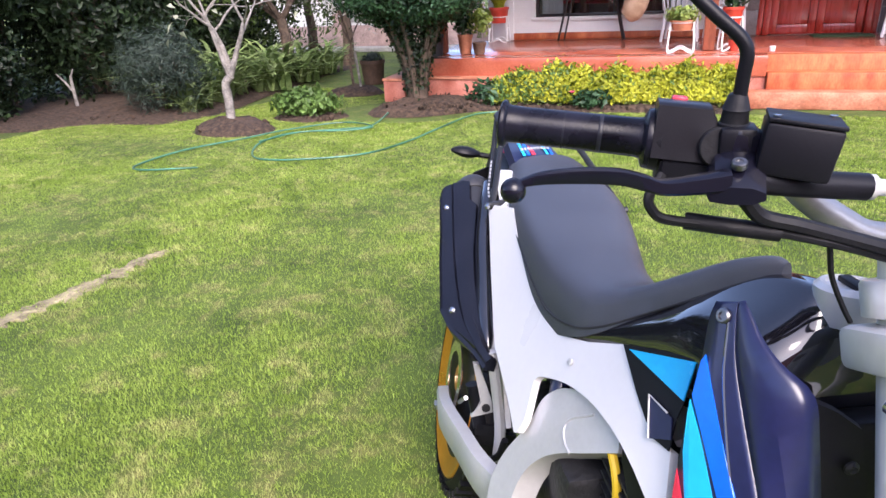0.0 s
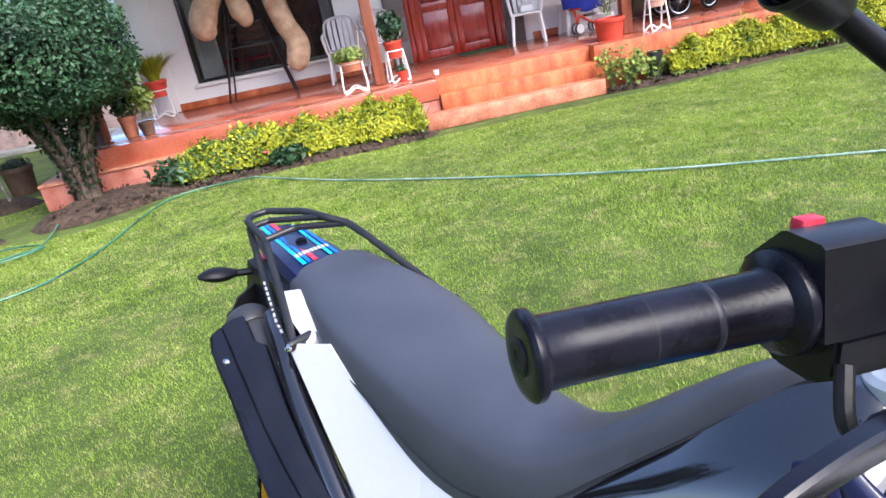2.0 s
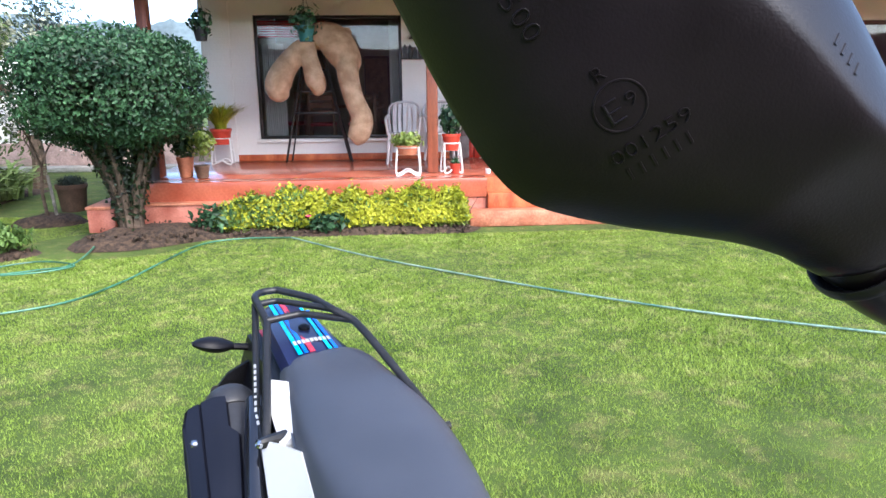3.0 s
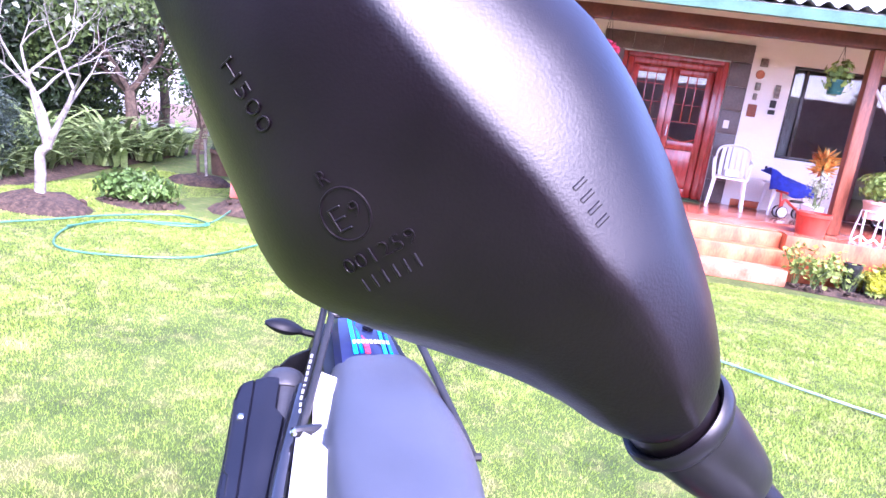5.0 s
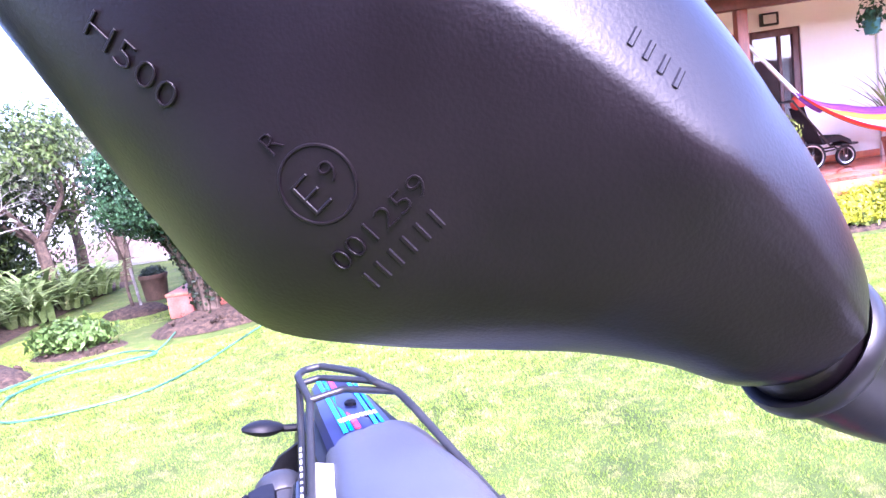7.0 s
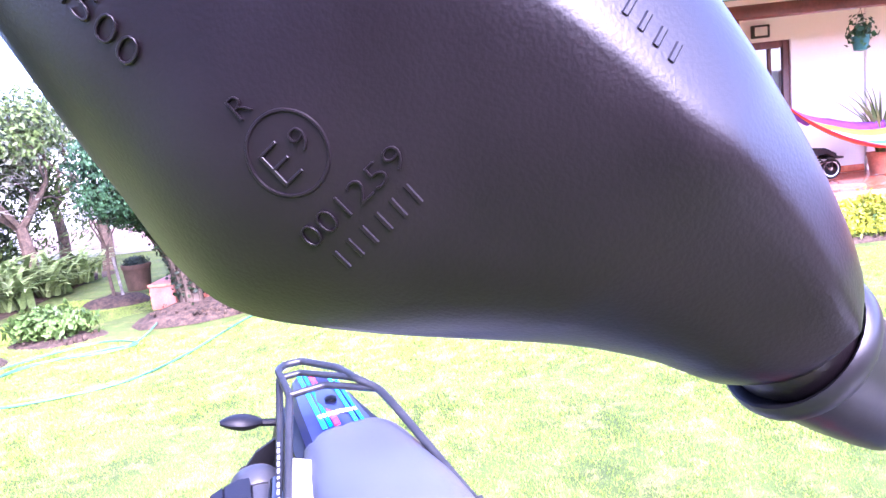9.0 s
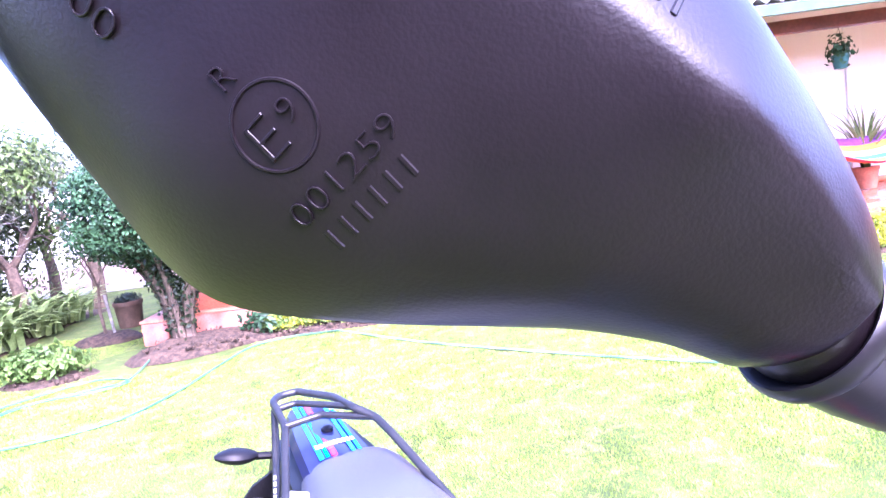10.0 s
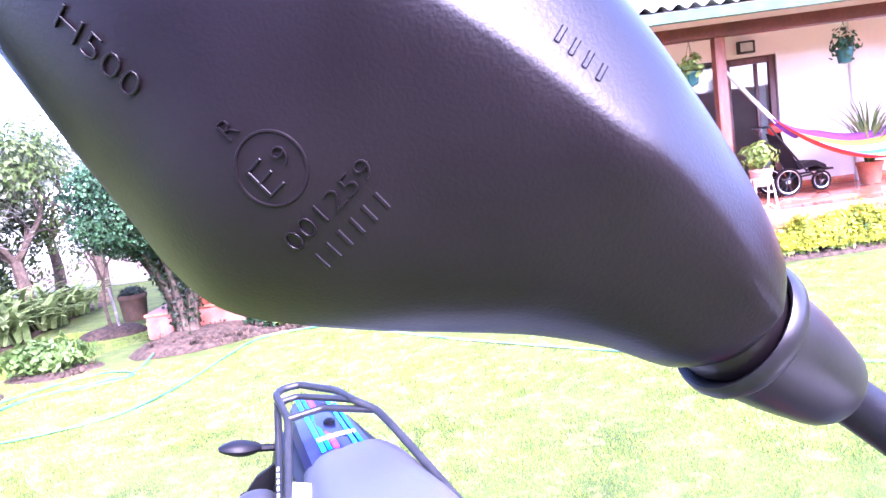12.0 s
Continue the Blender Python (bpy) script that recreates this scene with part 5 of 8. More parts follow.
def low_table():
    t = thing("plastic_table", (3.55, 9.72, PF), "low white plastic table partly under a blanket", "table")
    part("top", boxbm((-0.30, -0.22, 0.40), (0.30, 0.22, 0.43), 0.01), M_WPLASTIC, t)
    for sx in (-1, 1):
        for sy in (-1, 1):
            part("leg", tube(bmesh.new(), [(sx * 0.28, sy * 0.2, 0), (sx * 0.24, sy * 0.17, 0.40)], [0.02, 0.035], 6), M_WPLASTIC, t)
    bm = bmesh.new()
    rows = []
    for i in range(13):
        u = i / 12
        x = -0.36 + 0.62 * u
        row = []
        for k in range(13):
            v = k / 12
            y = -0.30 + 0.5 * v
            z = 0.60 - 0.22 * u + 0.03 * math.sin(u * 9 + v * 5) - (0.25 if k == 0 else 0.12 if k == 1 else 0) * (1 - u * 0.6)
            row.append((x, y, max(z, 0.445) if k > 1 else z))
        rows.append(row)
    loft(bm, rows, cap=False, closed=False)
    ob = mesh_object("blanket", bm, M_BLUE)
    ob.location = (3.55, 9.72, PF)
    mod = ob.modifiers.new("thick", "SOLIDIFY")
    mod.thickness = 0.02
    tagged(ob, "dark blue blanket bundled on a low white table", "blanket")


low_table()


def toy_bike():
    t = thing("toy_bike", (3.36, 9.42, PF), "small red and white toddler balance bike", "toy bike", 15)
    for y, x in ((-0.0, 0.02), (0.0, 0.30)):
        for s in (-1, 1):
            w = part("wheel", lathe(bmesh.new(), [(0.01, -0.012), (0.07, -0.014), (0.078, 0), (0.07, 0.014), (0.01, 0.012)], (x, s * 0.045, 0.078), 20, Matrix.Rotation(radians(90), 3, "X")), M_WPLASTIC, t, "white wheel")
            part("tyre", lathe(bmesh.new(), [(0.062, -0.015), (0.08, -0.010), (0.08, 0.010), (0.062, 0.015), (0.062, -0.015)], (x, s * 0.045, 0.078), 20, Matrix.Rotation(radians(90), 3, "X")), M_RUBBER, w)
    part("frame", tube(bmesh.new(), smooth_line([(0.02, 0, 0.09), (0.05, 0, 0.24), (0.16, 0, 0.18), (0.30, 0, 0.10)], 4), 0.018, 8), M_REDPOT, t)
    part("saddle", boxbm((0.14, -0.05, 0.215), (0.32, 0.05, 0.25), 0.02), M_BLK_T, t)
    part("fork", tube(bmesh.new(), [(0.02, 0, 0.09), (-0.02, 0, 0.34)], 0.014, 8), M_REDPOT, t)
    part("handlebar", tube(bmesh.new(), [(-0.02, -0.14, 0.34), (-0.02, 0.14, 0.34)], 0.014, 8), M_REDPOT, t)


toy_bike()


def stroller():
    t = thing("stroller", (4.95, 9.35, PF), "black three-wheeled jogging stroller with spoked wheels", "stroller")
    turn = Matrix.Rotation(radians(90), 3, "X")
    for x, y, r in ((-0.22, -0.24, 0.19), (-0.22, 0.24, 0.19), (0.36, 0.0, 0.14)):
        w = part("wheel", lathe(bmesh.new(), [(0.02, -0.02), (0.028, 0), (0.02, 0.02), (0.005, 0.02), (0.005, -0.02)], (x, y, r), 12, turn), M_CHROME_T, t)
        part("tyre", lathe(bmesh.new(), [(r - 0.035, -0.018), (r - 0.012, -0.02), (r, 0), (r - 0.012, 0.02), (r - 0.035, 0.018), (r - 0.035, -0.018)], (x, y, r), 30, turn), M_RUBBER, w)
        part("rim", lathe(bmesh.new(), [(r - 0.045, -0.012), (r - 0.036, -0.014), (r - 0.036, 0.014), (r - 0.045, 0.012), (r - 0.045, -0.012)], (x, y, r), 30, turn), M_CHROME_T, w)
        for k in range(10):
            a = 2 * math.pi * k / 10
            part("spoke", tube(bmesh.new(), [(x, y, r), (x + (r - 0.04) * math.cos(a), y, r + (r - 0.04) * math.sin(a))], 0.004, 4), M_CHROME_T, w)
    for s in (-1, 1):
        part("frame_tube", tube(bmesh.new(), [(0.36, s * 0.03, 0.16), (0.30, s * 0.14, 0.26), (-0.30, s * 0.24, 0.22)], 0.014, 6), M_BMETAL, t)
        part("push_bar", tube(bmesh.new(), [(0.05, s * 0.22, 0.30), (-0.42, s * 0.24, 0.95)], 0.013, 6), M_BMETAL, t)
    part("handle", tube(bmesh.new(), [(-0.42, -0.24, 0.95), (-0.42, 0.24, 0.95)], 0.017, 8), M_BMETAL, t)
    part("seat", loft(bmesh.new(), [[(x, -0.2, z), (x, 0.2, z), (x + 0.02, 0.2, z - 0.07), (x + 0.02, -0.2, z - 0.07)] for x, z in ((0.32, 0.36), (0.18, 0.44), (-0.05, 0.40), (-0.22, 0.72), (-0.26, 0.86))]), M_BLUE_T, t, "black padded seat")
    part("footrest", boxbm((0.24, -0.14, 0.28), (0.46, 0.14, 0.31), 0.01), M_BLK_T, t)
    bm = bmesh.new()
    bmesh.ops.create_uvsphere(bm, u_segments=16, v_segments=10, radius=0.10, matrix=Matrix.Translation((4.72, 9.35, PF + 0.92)))
    tagged(mesh_object("ball", bm, M_REDPOT), "red ball lying on the stroller", "ball")


stroller()


def hammock():
    """Striped cloth slung between two hooks, with white cords at the end."""
    t = thing("hammock", (0, 0, 0), "colourful striped woven hammock slung from a porch post", "hammock")
    a, b = Vector((3.72, 8.45, 2.20)), Vector((8.2, 9.6, 2.3))
    cols = [(0.65, 0.04, 0.06), (0.75, 0.12, 0.03), (0.04, 0.05, 0.05), (0.75, 0.50, 0.05), (0.05, 0.25, 0.30), (0.70, 0.68, 0.62), (0.80, 0.28, 0.04), (0.20, 0.05, 0.30)]
    n = 40
    def c(f):
        p = a.lerp(b, f)
        p.z -= 1.30 * (1 - (2 * f - 1) ** 2) ** 0.9
        return p
    width = len(cols) * 0.075
    for s, col in enumerate(cols):
        bm, rows = bmesh.new(), []
        for k in range(n + 1):
            f = 0.14 + 0.72 * k / n
            w = width * min(1.0, 0.18 + 3.2 * math.sin(math.pi * (f - 0.10) / 0.8) ** 1.5 * 0.35)
            p = c(f)
            row = []
            for q in range(3):
                v = (s + q / 2) / len(cols) - 0.5
                row.append(p + Vector((-0.25 * v * w, 0.9 * v * w, 0.9 * v * v * w + 0.55 * v * w)))
            rows.append(row)
        loft(bm, rows, cap=False, closed=False)
        m = mat("hammock_cloth", col, 0.9, vary=0.12, scale=10, fine=160, bump=0.4)
        o = part("stripe", bm, m, t)
        mod = o.modifiers.new("thick", "SOLIDIFY")
        mod.thickness = 0.006
    part("sleeve", tube(bmesh.new(), [c(0.125 + 0.012 * k) for k in range(8)], [0.022, 0.028, 0.034, 0.038, 0.042, 0.044, 0.042, 0.036], 10), mat("purple_cotton", (0.13, 0.04, 0.24), 0.9, vary=0.15, scale=12, fine=160, bump=0.4), t, "purple gathered cloth")
    for k in range(9):
        q = Vector((0, 0.008 * (k % 3 - 1), 0.013 * (k // 3 - 1)))
        part("cord", tube(bmesh.new(), [a + q, a.lerp(c(0.14), 0.5) + q * 1.3, c(0.14) + q * 1.6], 0.011, 6), M_CURTAIN, t)
        e = c(0.86)
        part("cord", tube(bmesh.new(), [b, e + Vector((0, 0.012 * (k - 4), 0))], 0.006, 5), M_CURTAIN, t)


hammock()


# ---- things on the wall ----
def wall_plaque(x, z, w, h, material, label, round_=False, out=0.0):
    if round_:
        bm = lathe(bmesh.new(), [(0.001, 0), (w / 2, 0), (w / 2 * 0.95, 0.014), (w / 2 * 0.6, 0.008), (0.001, 0.010)], (x, WY - 0.002, z), 20, Matrix.Rotation(radians(90), 3, "X"))
    else:
        bm = boxbm((x - w / 2, WY - 0.018 - out, z - h / 2), (x + w / 2, WY - 0.002 - out, z + h / 2), 0.004)
    tagged(mesh_object("wall_plaque", bm, material), label, "wall ornament", group="wall ornaments")


M_STONE = mat("grey_ceramic", (0.22, 0.20, 0.17), 0.6, vary=0.3, scale=30, fine=120, bump=0.2)
M_ORANGE = mat("orange_ceramic", (0.55, 0.16, 0.06), 0.5, vary=0.3, scale=30, fine=120, bump=0.2, second=(0.25, 0.06, 0.04))
wall_plaque(2.99, 2.52, 0.10, 0.11, M_STONE, "small grey ceramic wall ornament")
wall_plaque(2.97, 2.36, 0.12, 0.12, M_TERRA, "round brown ceramic wall plate", True)
wall_plaque(2.97, 2.20, 0.07, 0.10, M_STONE, "small grey ceramic wall ornament")
wall_plaque(2.96, 2.06, 0.05, 0.09, M_STONE, "narrow dark wall ornament")
wall_plaque(2.96, 1.87, 0.12, 0.17, M_ORANGE, "square orange patterned wall tile")
wall_plaque(3.24, 2.16, 0.07, 0.18, M_STONE, "grey carved wall ornament")
wall_plaque(3.22, 1.99, 0.08, 0.10, M_BLK_T, "small dark framed tile")
wall_plaque(3.22, 1.88, 0.09, 0.06, M_BLK_T, "small dark framed tile")
wall_plaque(2.655, 1.64, 0.075, 0.11, M_WPLASTIC, "white light switch plate", False, 0.030)
wall_plaque(3.33, 1.12, 0.03, 0.05, M_BLK_T, "small dark fixture low on the wall")


def wall_house(x, z, w, h, seed):
    """A dark little row of houses as wall decoration, on a thin shelf."""
    t = thing("wall_ornament", (x, WY - 0.002, z), "black cut-out wall ornament shaped like little houses", "wall ornament")
    rng = np.random.default_rng(seed)
    part("shelf", boxbm((-w / 2, -0.09, -0.018), (w / 2, 0, 0), 0.003), M_BMETAL, t)
    x0 = -w / 2 + 0.02
    while x0 < w / 2 - 0.06:
        ww, hh = rng.uniform(0.05, 0.09), h * rng.uniform(0.45, 0.9)
        part("house", plate(bmesh.new(), [(x0, 0.001), (x0 + ww, 0.001), (x0 + ww, hh), (x0 + ww / 2, hh + 0.05), (x0, hh)], -0.05, Matrix.Translation((0, -0.02, 0))), M_BMETAL, t)
        x0 += ww + 0.012


wall_house(0.42, 1.98, 0.62, 0.16, 1)
wall_house(0.36, 2.26, 0.26, 0.16, 2)
wall_house(0.36, 2.60, 0.24, 0.10, 3)


def wall_lamp():
    t = thing("floodlight", (4.75, WY - 0.002, 2.66), "black rectangular floodlight above the brown door", "lamp")
    part("bracket", boxbm((-0.03, -0.08, 0.02), (0.03, 0, 0.05), 0.004), M_BMETAL, t)
    part("case", boxbm((-0.13, -0.14, -0.09), (0.13, -0.085, 0.09), 0.012), M_BMETAL, t)
    part("lens", boxbm((-0.09, -0.146, -0.06), (0.09, -0.1405, 0.06), 0.004), M_CURTAIN, t, "pale square lens")


wall_lamp()
p = pot((6.05, 9.45, PF), 0.17, 0.30, M_TERRA, "terracotta pot with an arching palm")
spiky(p, 60, 0.26, 1.15, M_LEAF_STRAP, 81, 0.022, 0.9, 0.05)
tagged(mesh_object("cup", lathe(bmesh.new(), [(0.001, 0), (0.028, 0), (0.034, 0.055), (0.030, 0.055), (0.025, 0.006), (0.001, 0.006)], (1.12, 8.25, PZ + 0.001), 16), M_WPLASTIC), "small white cup on the porch edge", "cup")


# ---- inside the window ----
def dining():
    t = thing("dining_table", (-0.9, 12.3, PZ), "brown dining table inside the dim room", "table")
    part("tabletop", boxbm((-0.7, -0.45, 0.72), (0.7, 0.45, 0.76), 0.01), M_WOODIN, t)
    for sx in (-1, 1):
        for sy in (-1, 1):
            part("leg", boxbm((sx * 0.62 - 0.03, sy * 0.38 - 0.03, 0), (sx * 0.62 + 0.03, sy * 0.38 + 0.03, 0.72), 0.004), M_WOODIN, t)
    c = thing("dining_chair", (-1.2, 11.55, PZ), "wooden dining chair with a dark red seat", "chair", group="dining chairs")
    for sx in (-1, 1):
        part("leg", boxbm((sx * 0.2 - 0.02, -0.2, 0), (sx * 0.2 + 0.02, -0.16, 1.0), 0.004), M_WOODIN, c)
        part("leg", boxbm((sx * 0.2 - 0.02, 0.16, 0), (sx * 0.2 + 0.02, 0.20, 0.44), 0.004), M_WOODIN, c)
    part("seat", boxbm((-0.22, -0.2, 0.44), (0.22, 0.22, 0.49), 0.02), M_REDCLOTH, c)
    for k in range(3):
        part("slat", boxbm((-0.178, -0.19, 0.62 + 0.12 * k), (0.178, -0.17, 0.70 + 0.12 * k), 0.004), M_WOODIN, c)
    for x, y, r in ((-0.55, 11.6, 8), (-1.75, 12.0, 70), (-0.1, 12.2, -80)):
        copy_thing(c, pose(x, y, PZ, 0, 0, r))
    cab = thing("cabinet", (-0.1, 14.6, PZ), "dark wooden cabinet against the back wall of the room", "cabinet")
    part("body", boxbm((-0.5, -0.2, 0), (0.5, 0.2, 1.7), 0.01), M_FRAMEW, cab)
    for s in (-0.25, 0.25):
        part("door", boxbm((s - 0.23, -0.225, 0.05), (s + 0.23, -0.202, 1.65), 0.006), M_WOODIN, cab)


dining()


# ---- hose ----
def hose(name, pts, label, material, r=0.0085):
    P = smooth_line([(x, y, gz(x, y) + 0.018 + (z or 0)) for x, y, z in pts], 8)
    tagged(mesh_object(name, tube(bmesh.new(), P, r, 8), material), label, "hose")


hose("garden_hose", [(-3.14, 7.45, 0.03), (-2.90, 6.19, 0.02), (-3.17, 6.02, 0.00), (-3.65, 5.75, 0.00), (-3.73, 5.33, 0.00), (-3.57, 4.91, 0.00), (-3.32, 4.65, 0.00), (-2.92, 4.70, 0.00), (-2.45, 4.99, 0.00), (-2.25, 5.55, 0.00), (-2.16, 6.14, 0.00), (-2.00, 6.90, 0.00), (-1.64, 7.14, 0.00), (-1.13, 7.14, 0.00)], "looped dark green garden hose on the lawn", M_HOSE_DARK)
hose("garden_hose", [(-1.13, 7.14, 0.00), (-0.21, 6.15, 0.00), (0.83, 5.23, 0.00), (1.44, 4.73, 0.00), (2.08, 4.27, 0.00), (3.05, 3.72, 0.00), (4.55, 2.94, 0.00), (6.66, 2.13, 0.00)], "green garden hose across the lawn, highlights put into its pale colour", M_HOSE)
hose("garden_hose", [(-3.69, 4.27, 0.00), (-4.12, 4.11, 0.00), (-4.32, 4.24, 0.00), (-4.27, 4.81, 0.01), (-3.96, 5.34, 0.02), (-3.73, 5.82, 0.02), (-3.30, 6.25, 0.02), (-2.87, 6.09, 0.02), (-3.05, 5.86, 0.02), (-3.53, 5.71, 0.02), (-3.71, 5.23, 0.02)], "looped dark green hose in the grass", M_HOSE_DARK)
import collections
from mathutils.bvhtree import BVHTree

# ---- motorcycle ----
M_BLK = mat("black_moulded_plastic", (0.007, 0.007, 0.010), 0.42, vary=0.12, scale=12, fine=420, bump=0.03, spec=0.22)
M_SHIELD = mat("satin_black_shield", (0.008, 0.0085, 0.014), 0.23, vary=0.12, scale=12, fine=420, bump=0.015, spec=0.45)
M_ENDCAP = mat("dark_grey_cast_metal", (0.030, 0.031, 0.036), 0.42, metal=0.0, vary=0.1, scale=20, fine=120, bump=0.05)
M_GLOSSBLK = mat("glossy_black_paint", (0.010, 0.010, 0.014), 0.10, vary=0.05, scale=6, fine=40, bump=0.0, coat=1.0, spec=0.8)
for node in M_GLOSSBLK.node_tree.nodes:
    if node.type == "BSDF_PRINCIPLED":
        for link in list(node.inputs["Roughness"].links):
            M_GLOSSBLK.node_tree.links.remove(link)
        node.inputs["Roughness"].default_value, node.inputs["Coat Roughness"].default_value = 0.05, 0.015
M_WHITEP = mat("white_moulded_plastic", (0.80, 0.80, 0.79), 0.30, vary=0.03, scale=4, fine=60, bump=0.02, second=(0.74, 0.74, 0.73))
M_SEAT = mat("dark_seat_vinyl", (0.055, 0.061, 0.078), 0.45, vary=0.10, scale=7, fine=900, bump=0.16)
M_SEATSIDE = mat("black_grained_vinyl", (0.020, 0.020, 0.024), 0.5, vary=0.15, scale=9, fine=500, bump=0.3)
M_NAVY = mat("dark_navy_plastic", (0.012, 0.016, 0.062), 0.32, vary=0.1, scale=6, fine=80, bump=0.01, coat=0.35)
M_CYAN = mat("cyan_sticker", (0.0, 0.48, 0.86), 0.25, vary=0.04, scale=6, fine=80, bump=0.0)
M_BLUEP = mat("bright_blue_sticker", (0.0, 0.15, 0.80), 0.25, vary=0.04, scale=6, fine=80, bump=0.0)
M_REDP = mat("red_sticker", (0.60, 0.03, 0.06), 0.3, vary=0.05, scale=6, fine=80, bump=0.0)
M_SILVER = mat("silver_painted_metal", (0.58, 0.58, 0.57), 0.36, metal=0.25, vary=0.035, scale=9, fine=90, bump=0.05)
M_CHROME = mat("bright_metal", (0.62, 0.62, 0.62), 0.22, metal=1.0, vary=0.06, scale=20, fine=120, bump=0.02)
M_BOLT = mat("dull_steel", (0.26, 0.26, 0.27), 0.38, metal=1.0, vary=0.15, scale=60, fine=200, bump=0.03)
M_BAR = mat("silver_anodised_bar", (0.33, 0.33, 0.34), 0.36, metal=0.7, vary=0.06, scale=14, fine=120, bump=0.02)
M_LEVER = mat("satin_black_lever", (0.006, 0.006, 0.012), 0.24, vary=0.1, scale=12, fine=200, bump=0.01, spec=0.42)
M_GOLD = mat("gold_anodised_rim", (0.72, 0.30, 0.03), 0.30, metal=0.7, vary=0.08, scale=9, fine=90, bump=0.02)
M_ENGINE = mat("dark_engine_casting", (0.030, 0.030, 0.033), 0.5, metal=0.4, vary=0.2, scale=12, fine=80, bump=0.3)
M_YHOSE = mat("yellow_hose", (0.75, 0.50, 0.03), 0.4, vary=0.08, scale=9, fine=60, bump=0.05)
M_MIRRORG = mat("mirror_glass", (0.85, 0.86, 0.88), 0.06, metal=1.0, vary=0.0, scale=3, fine=10, bump=0)
M_GRIP = mat("worn_grip_rubber", (0.005, 0.005, 0.009), 0.27, vary=0.25, scale=18, fine=300, bump=0.03, spec=0.20, second=(0.012, 0.012, 0.020))
M_WORN = mat("worn_grey_rubber", (0.014, 0.015, 0.022), 0.4, vary=0.3, scale=60, fine=300, bump=0.03, spec=0.3)
M_SWITCH = mat("satin_black_switch_plastic", (0.008, 0.008, 0.011), 0.33, vary=0.15, scale=30, fine=500, bump=0.03, spec=0.40)
M_HOUSING = mat("grained_mirror_plastic", (0.0058, 0.0036, 0.0050), 0.37, vary=0.2, scale=30, fine=1300, bump=0.050, spec=0.41)
M_COLLAR = mat("worn_satin_black_plastic", (0.011, 0.0105, 0.012), 0.36, vary=0.12, scale=120, fine=900, bump=0.012, spec=0.42)
M_WTEXT = mat("white_print", (0.5, 0.5, 0.5), 0.5, vary=0.05, bump=0)

BIKE_M = pose(0.32, 0.40, 0, 0, 0, 24)
BIKE_I = BIKE_M.inverted()
bike = thing("motorcycle", (0.32, 0.40, 0), "white and dark blue dual-sport motorcycle standing on a lawn", "motorcycle", 24)


def W(x, y, z):
    """A place of the world in the motorcycle's own axes."""
    return BIKE_I @ Vector((x, y, z))


def sheet(pts, inward, thick=0.010, bevel=0.003):
    """A flat moulded panel from an outline in space, thickened inward."""
    bm = bmesh.new()
    P = [Vector(p) for p in pts]
    d = Vector(inward).normalized() * thick
    loft(bm, [P, [p + d for p in P]])
    if bevel:
        bmesh.ops.bevel(bm, geom=[e for e in bm.edges if e.is_boundary or len(e.link_faces) == 2 and e.calc_face_angle(0) > 0.5], offset=bevel, segments=2, affect="EDGES")
    return bm


def bar(pts, r, sides=10, n=6):
    return tube(bmesh.new(), smooth_line(pts, n), r, sides)


def shape_ring(centre, hw, top, drop, flare, crown=0.006, n=21):
    """A cross-section of the seat in x, z: crowned top, round shoulders, flaring sides."""
    x, y = centre
    up = []
    for k in range(n):
        a = k / (n - 1) * 2 - 1
        s = 1 - abs(a) ** 4.5
        up.append((x + a * hw, y, top + crown * (1 - a * a) - 0.026 * (1 - s)))
    return up + [(x + hw + flare * 0.6, y, top - 0.05 - drop * 0.35), (x + hw + flare, y, top - 0.05 - drop), (x + hw * 0.5, y, top - 0.06 - drop), (x - hw * 0.5, y, top - 0.06 - drop), (x - hw - flare, y, top - 0.05 - drop), (x - hw - flare * 0.6, y, top - 0.05 - drop * 0.35)]


def stations(rows, n=5):
    """Glide between rows of numbers."""
    R = np.array(rows, float)
    t = np.linspace(0, len(R) - 1, (len(R) - 1) * n + 1)
    out = []
    for v in t:
        i = int(min(v, len(R) - 2))
        f = v - i
        a, b, c, d = R[max(i - 1, 0)], R[i], R[i + 1], R[min(i + 2, len(R) - 1)]
        out.append(0.5 * (2 * b + (c - a) * f + (2 * a - 5 * b + 4 * c - d) * f * f + (3 * b - a - 3 * c + d) * f ** 3))
    return out


# seat: y, x, half width, top, side drop, flare
SEAT = [(0.200, 0.086, 0.008, 1.083, -0.035, 0.001), (0.220, 0.076, 0.018, 1.085, -0.020, 0.003), (0.260, 0.055, 0.028, 1.066, -0.010, 0.004), (0.310, 0.030, 0.040, 1.030, 0.000, 0.005), (0.370, 0.000, 0.052, 0.985, 0.010, 0.006), (0.41, -0.018, 0.064, 0.962, 0.026, 0.009),
        (0.46, -0.032, 0.076, 0.948, 0.045, 0.012), (0.55, -0.039, 0.087, 0.946, 0.075, 0.014), (0.64, -0.034, 0.100, 0.953, 0.070, 0.014), (0.76, -0.022, 0.113, 0.964, 0.052, 0.013), (0.86, -0.013, 0.120, 0.972, 0.030, 0.012), (0.96, -0.009, 0.119, 0.979, 0.004, 0.010),
        (1.09, -0.002, 0.106, 0.985, 0.004, 0.008), (1.18, 0.001, 0.101, 0.983, 0.004, 0.005), (1.222, 0.002, 0.094, 0.978, 0.004, 0.004), (1.243, 0.002, 0.080, 0.970, 0.004, 0.003), (1.251, 0.003, 0.058, 0.958, 0.004, 0.002)]
bm = bmesh.new()
loft(bm, [shape_ring((x, y), hw, top, drop, fl) for y, x, hw, top, drop, fl in stations(SEAT, 6)])
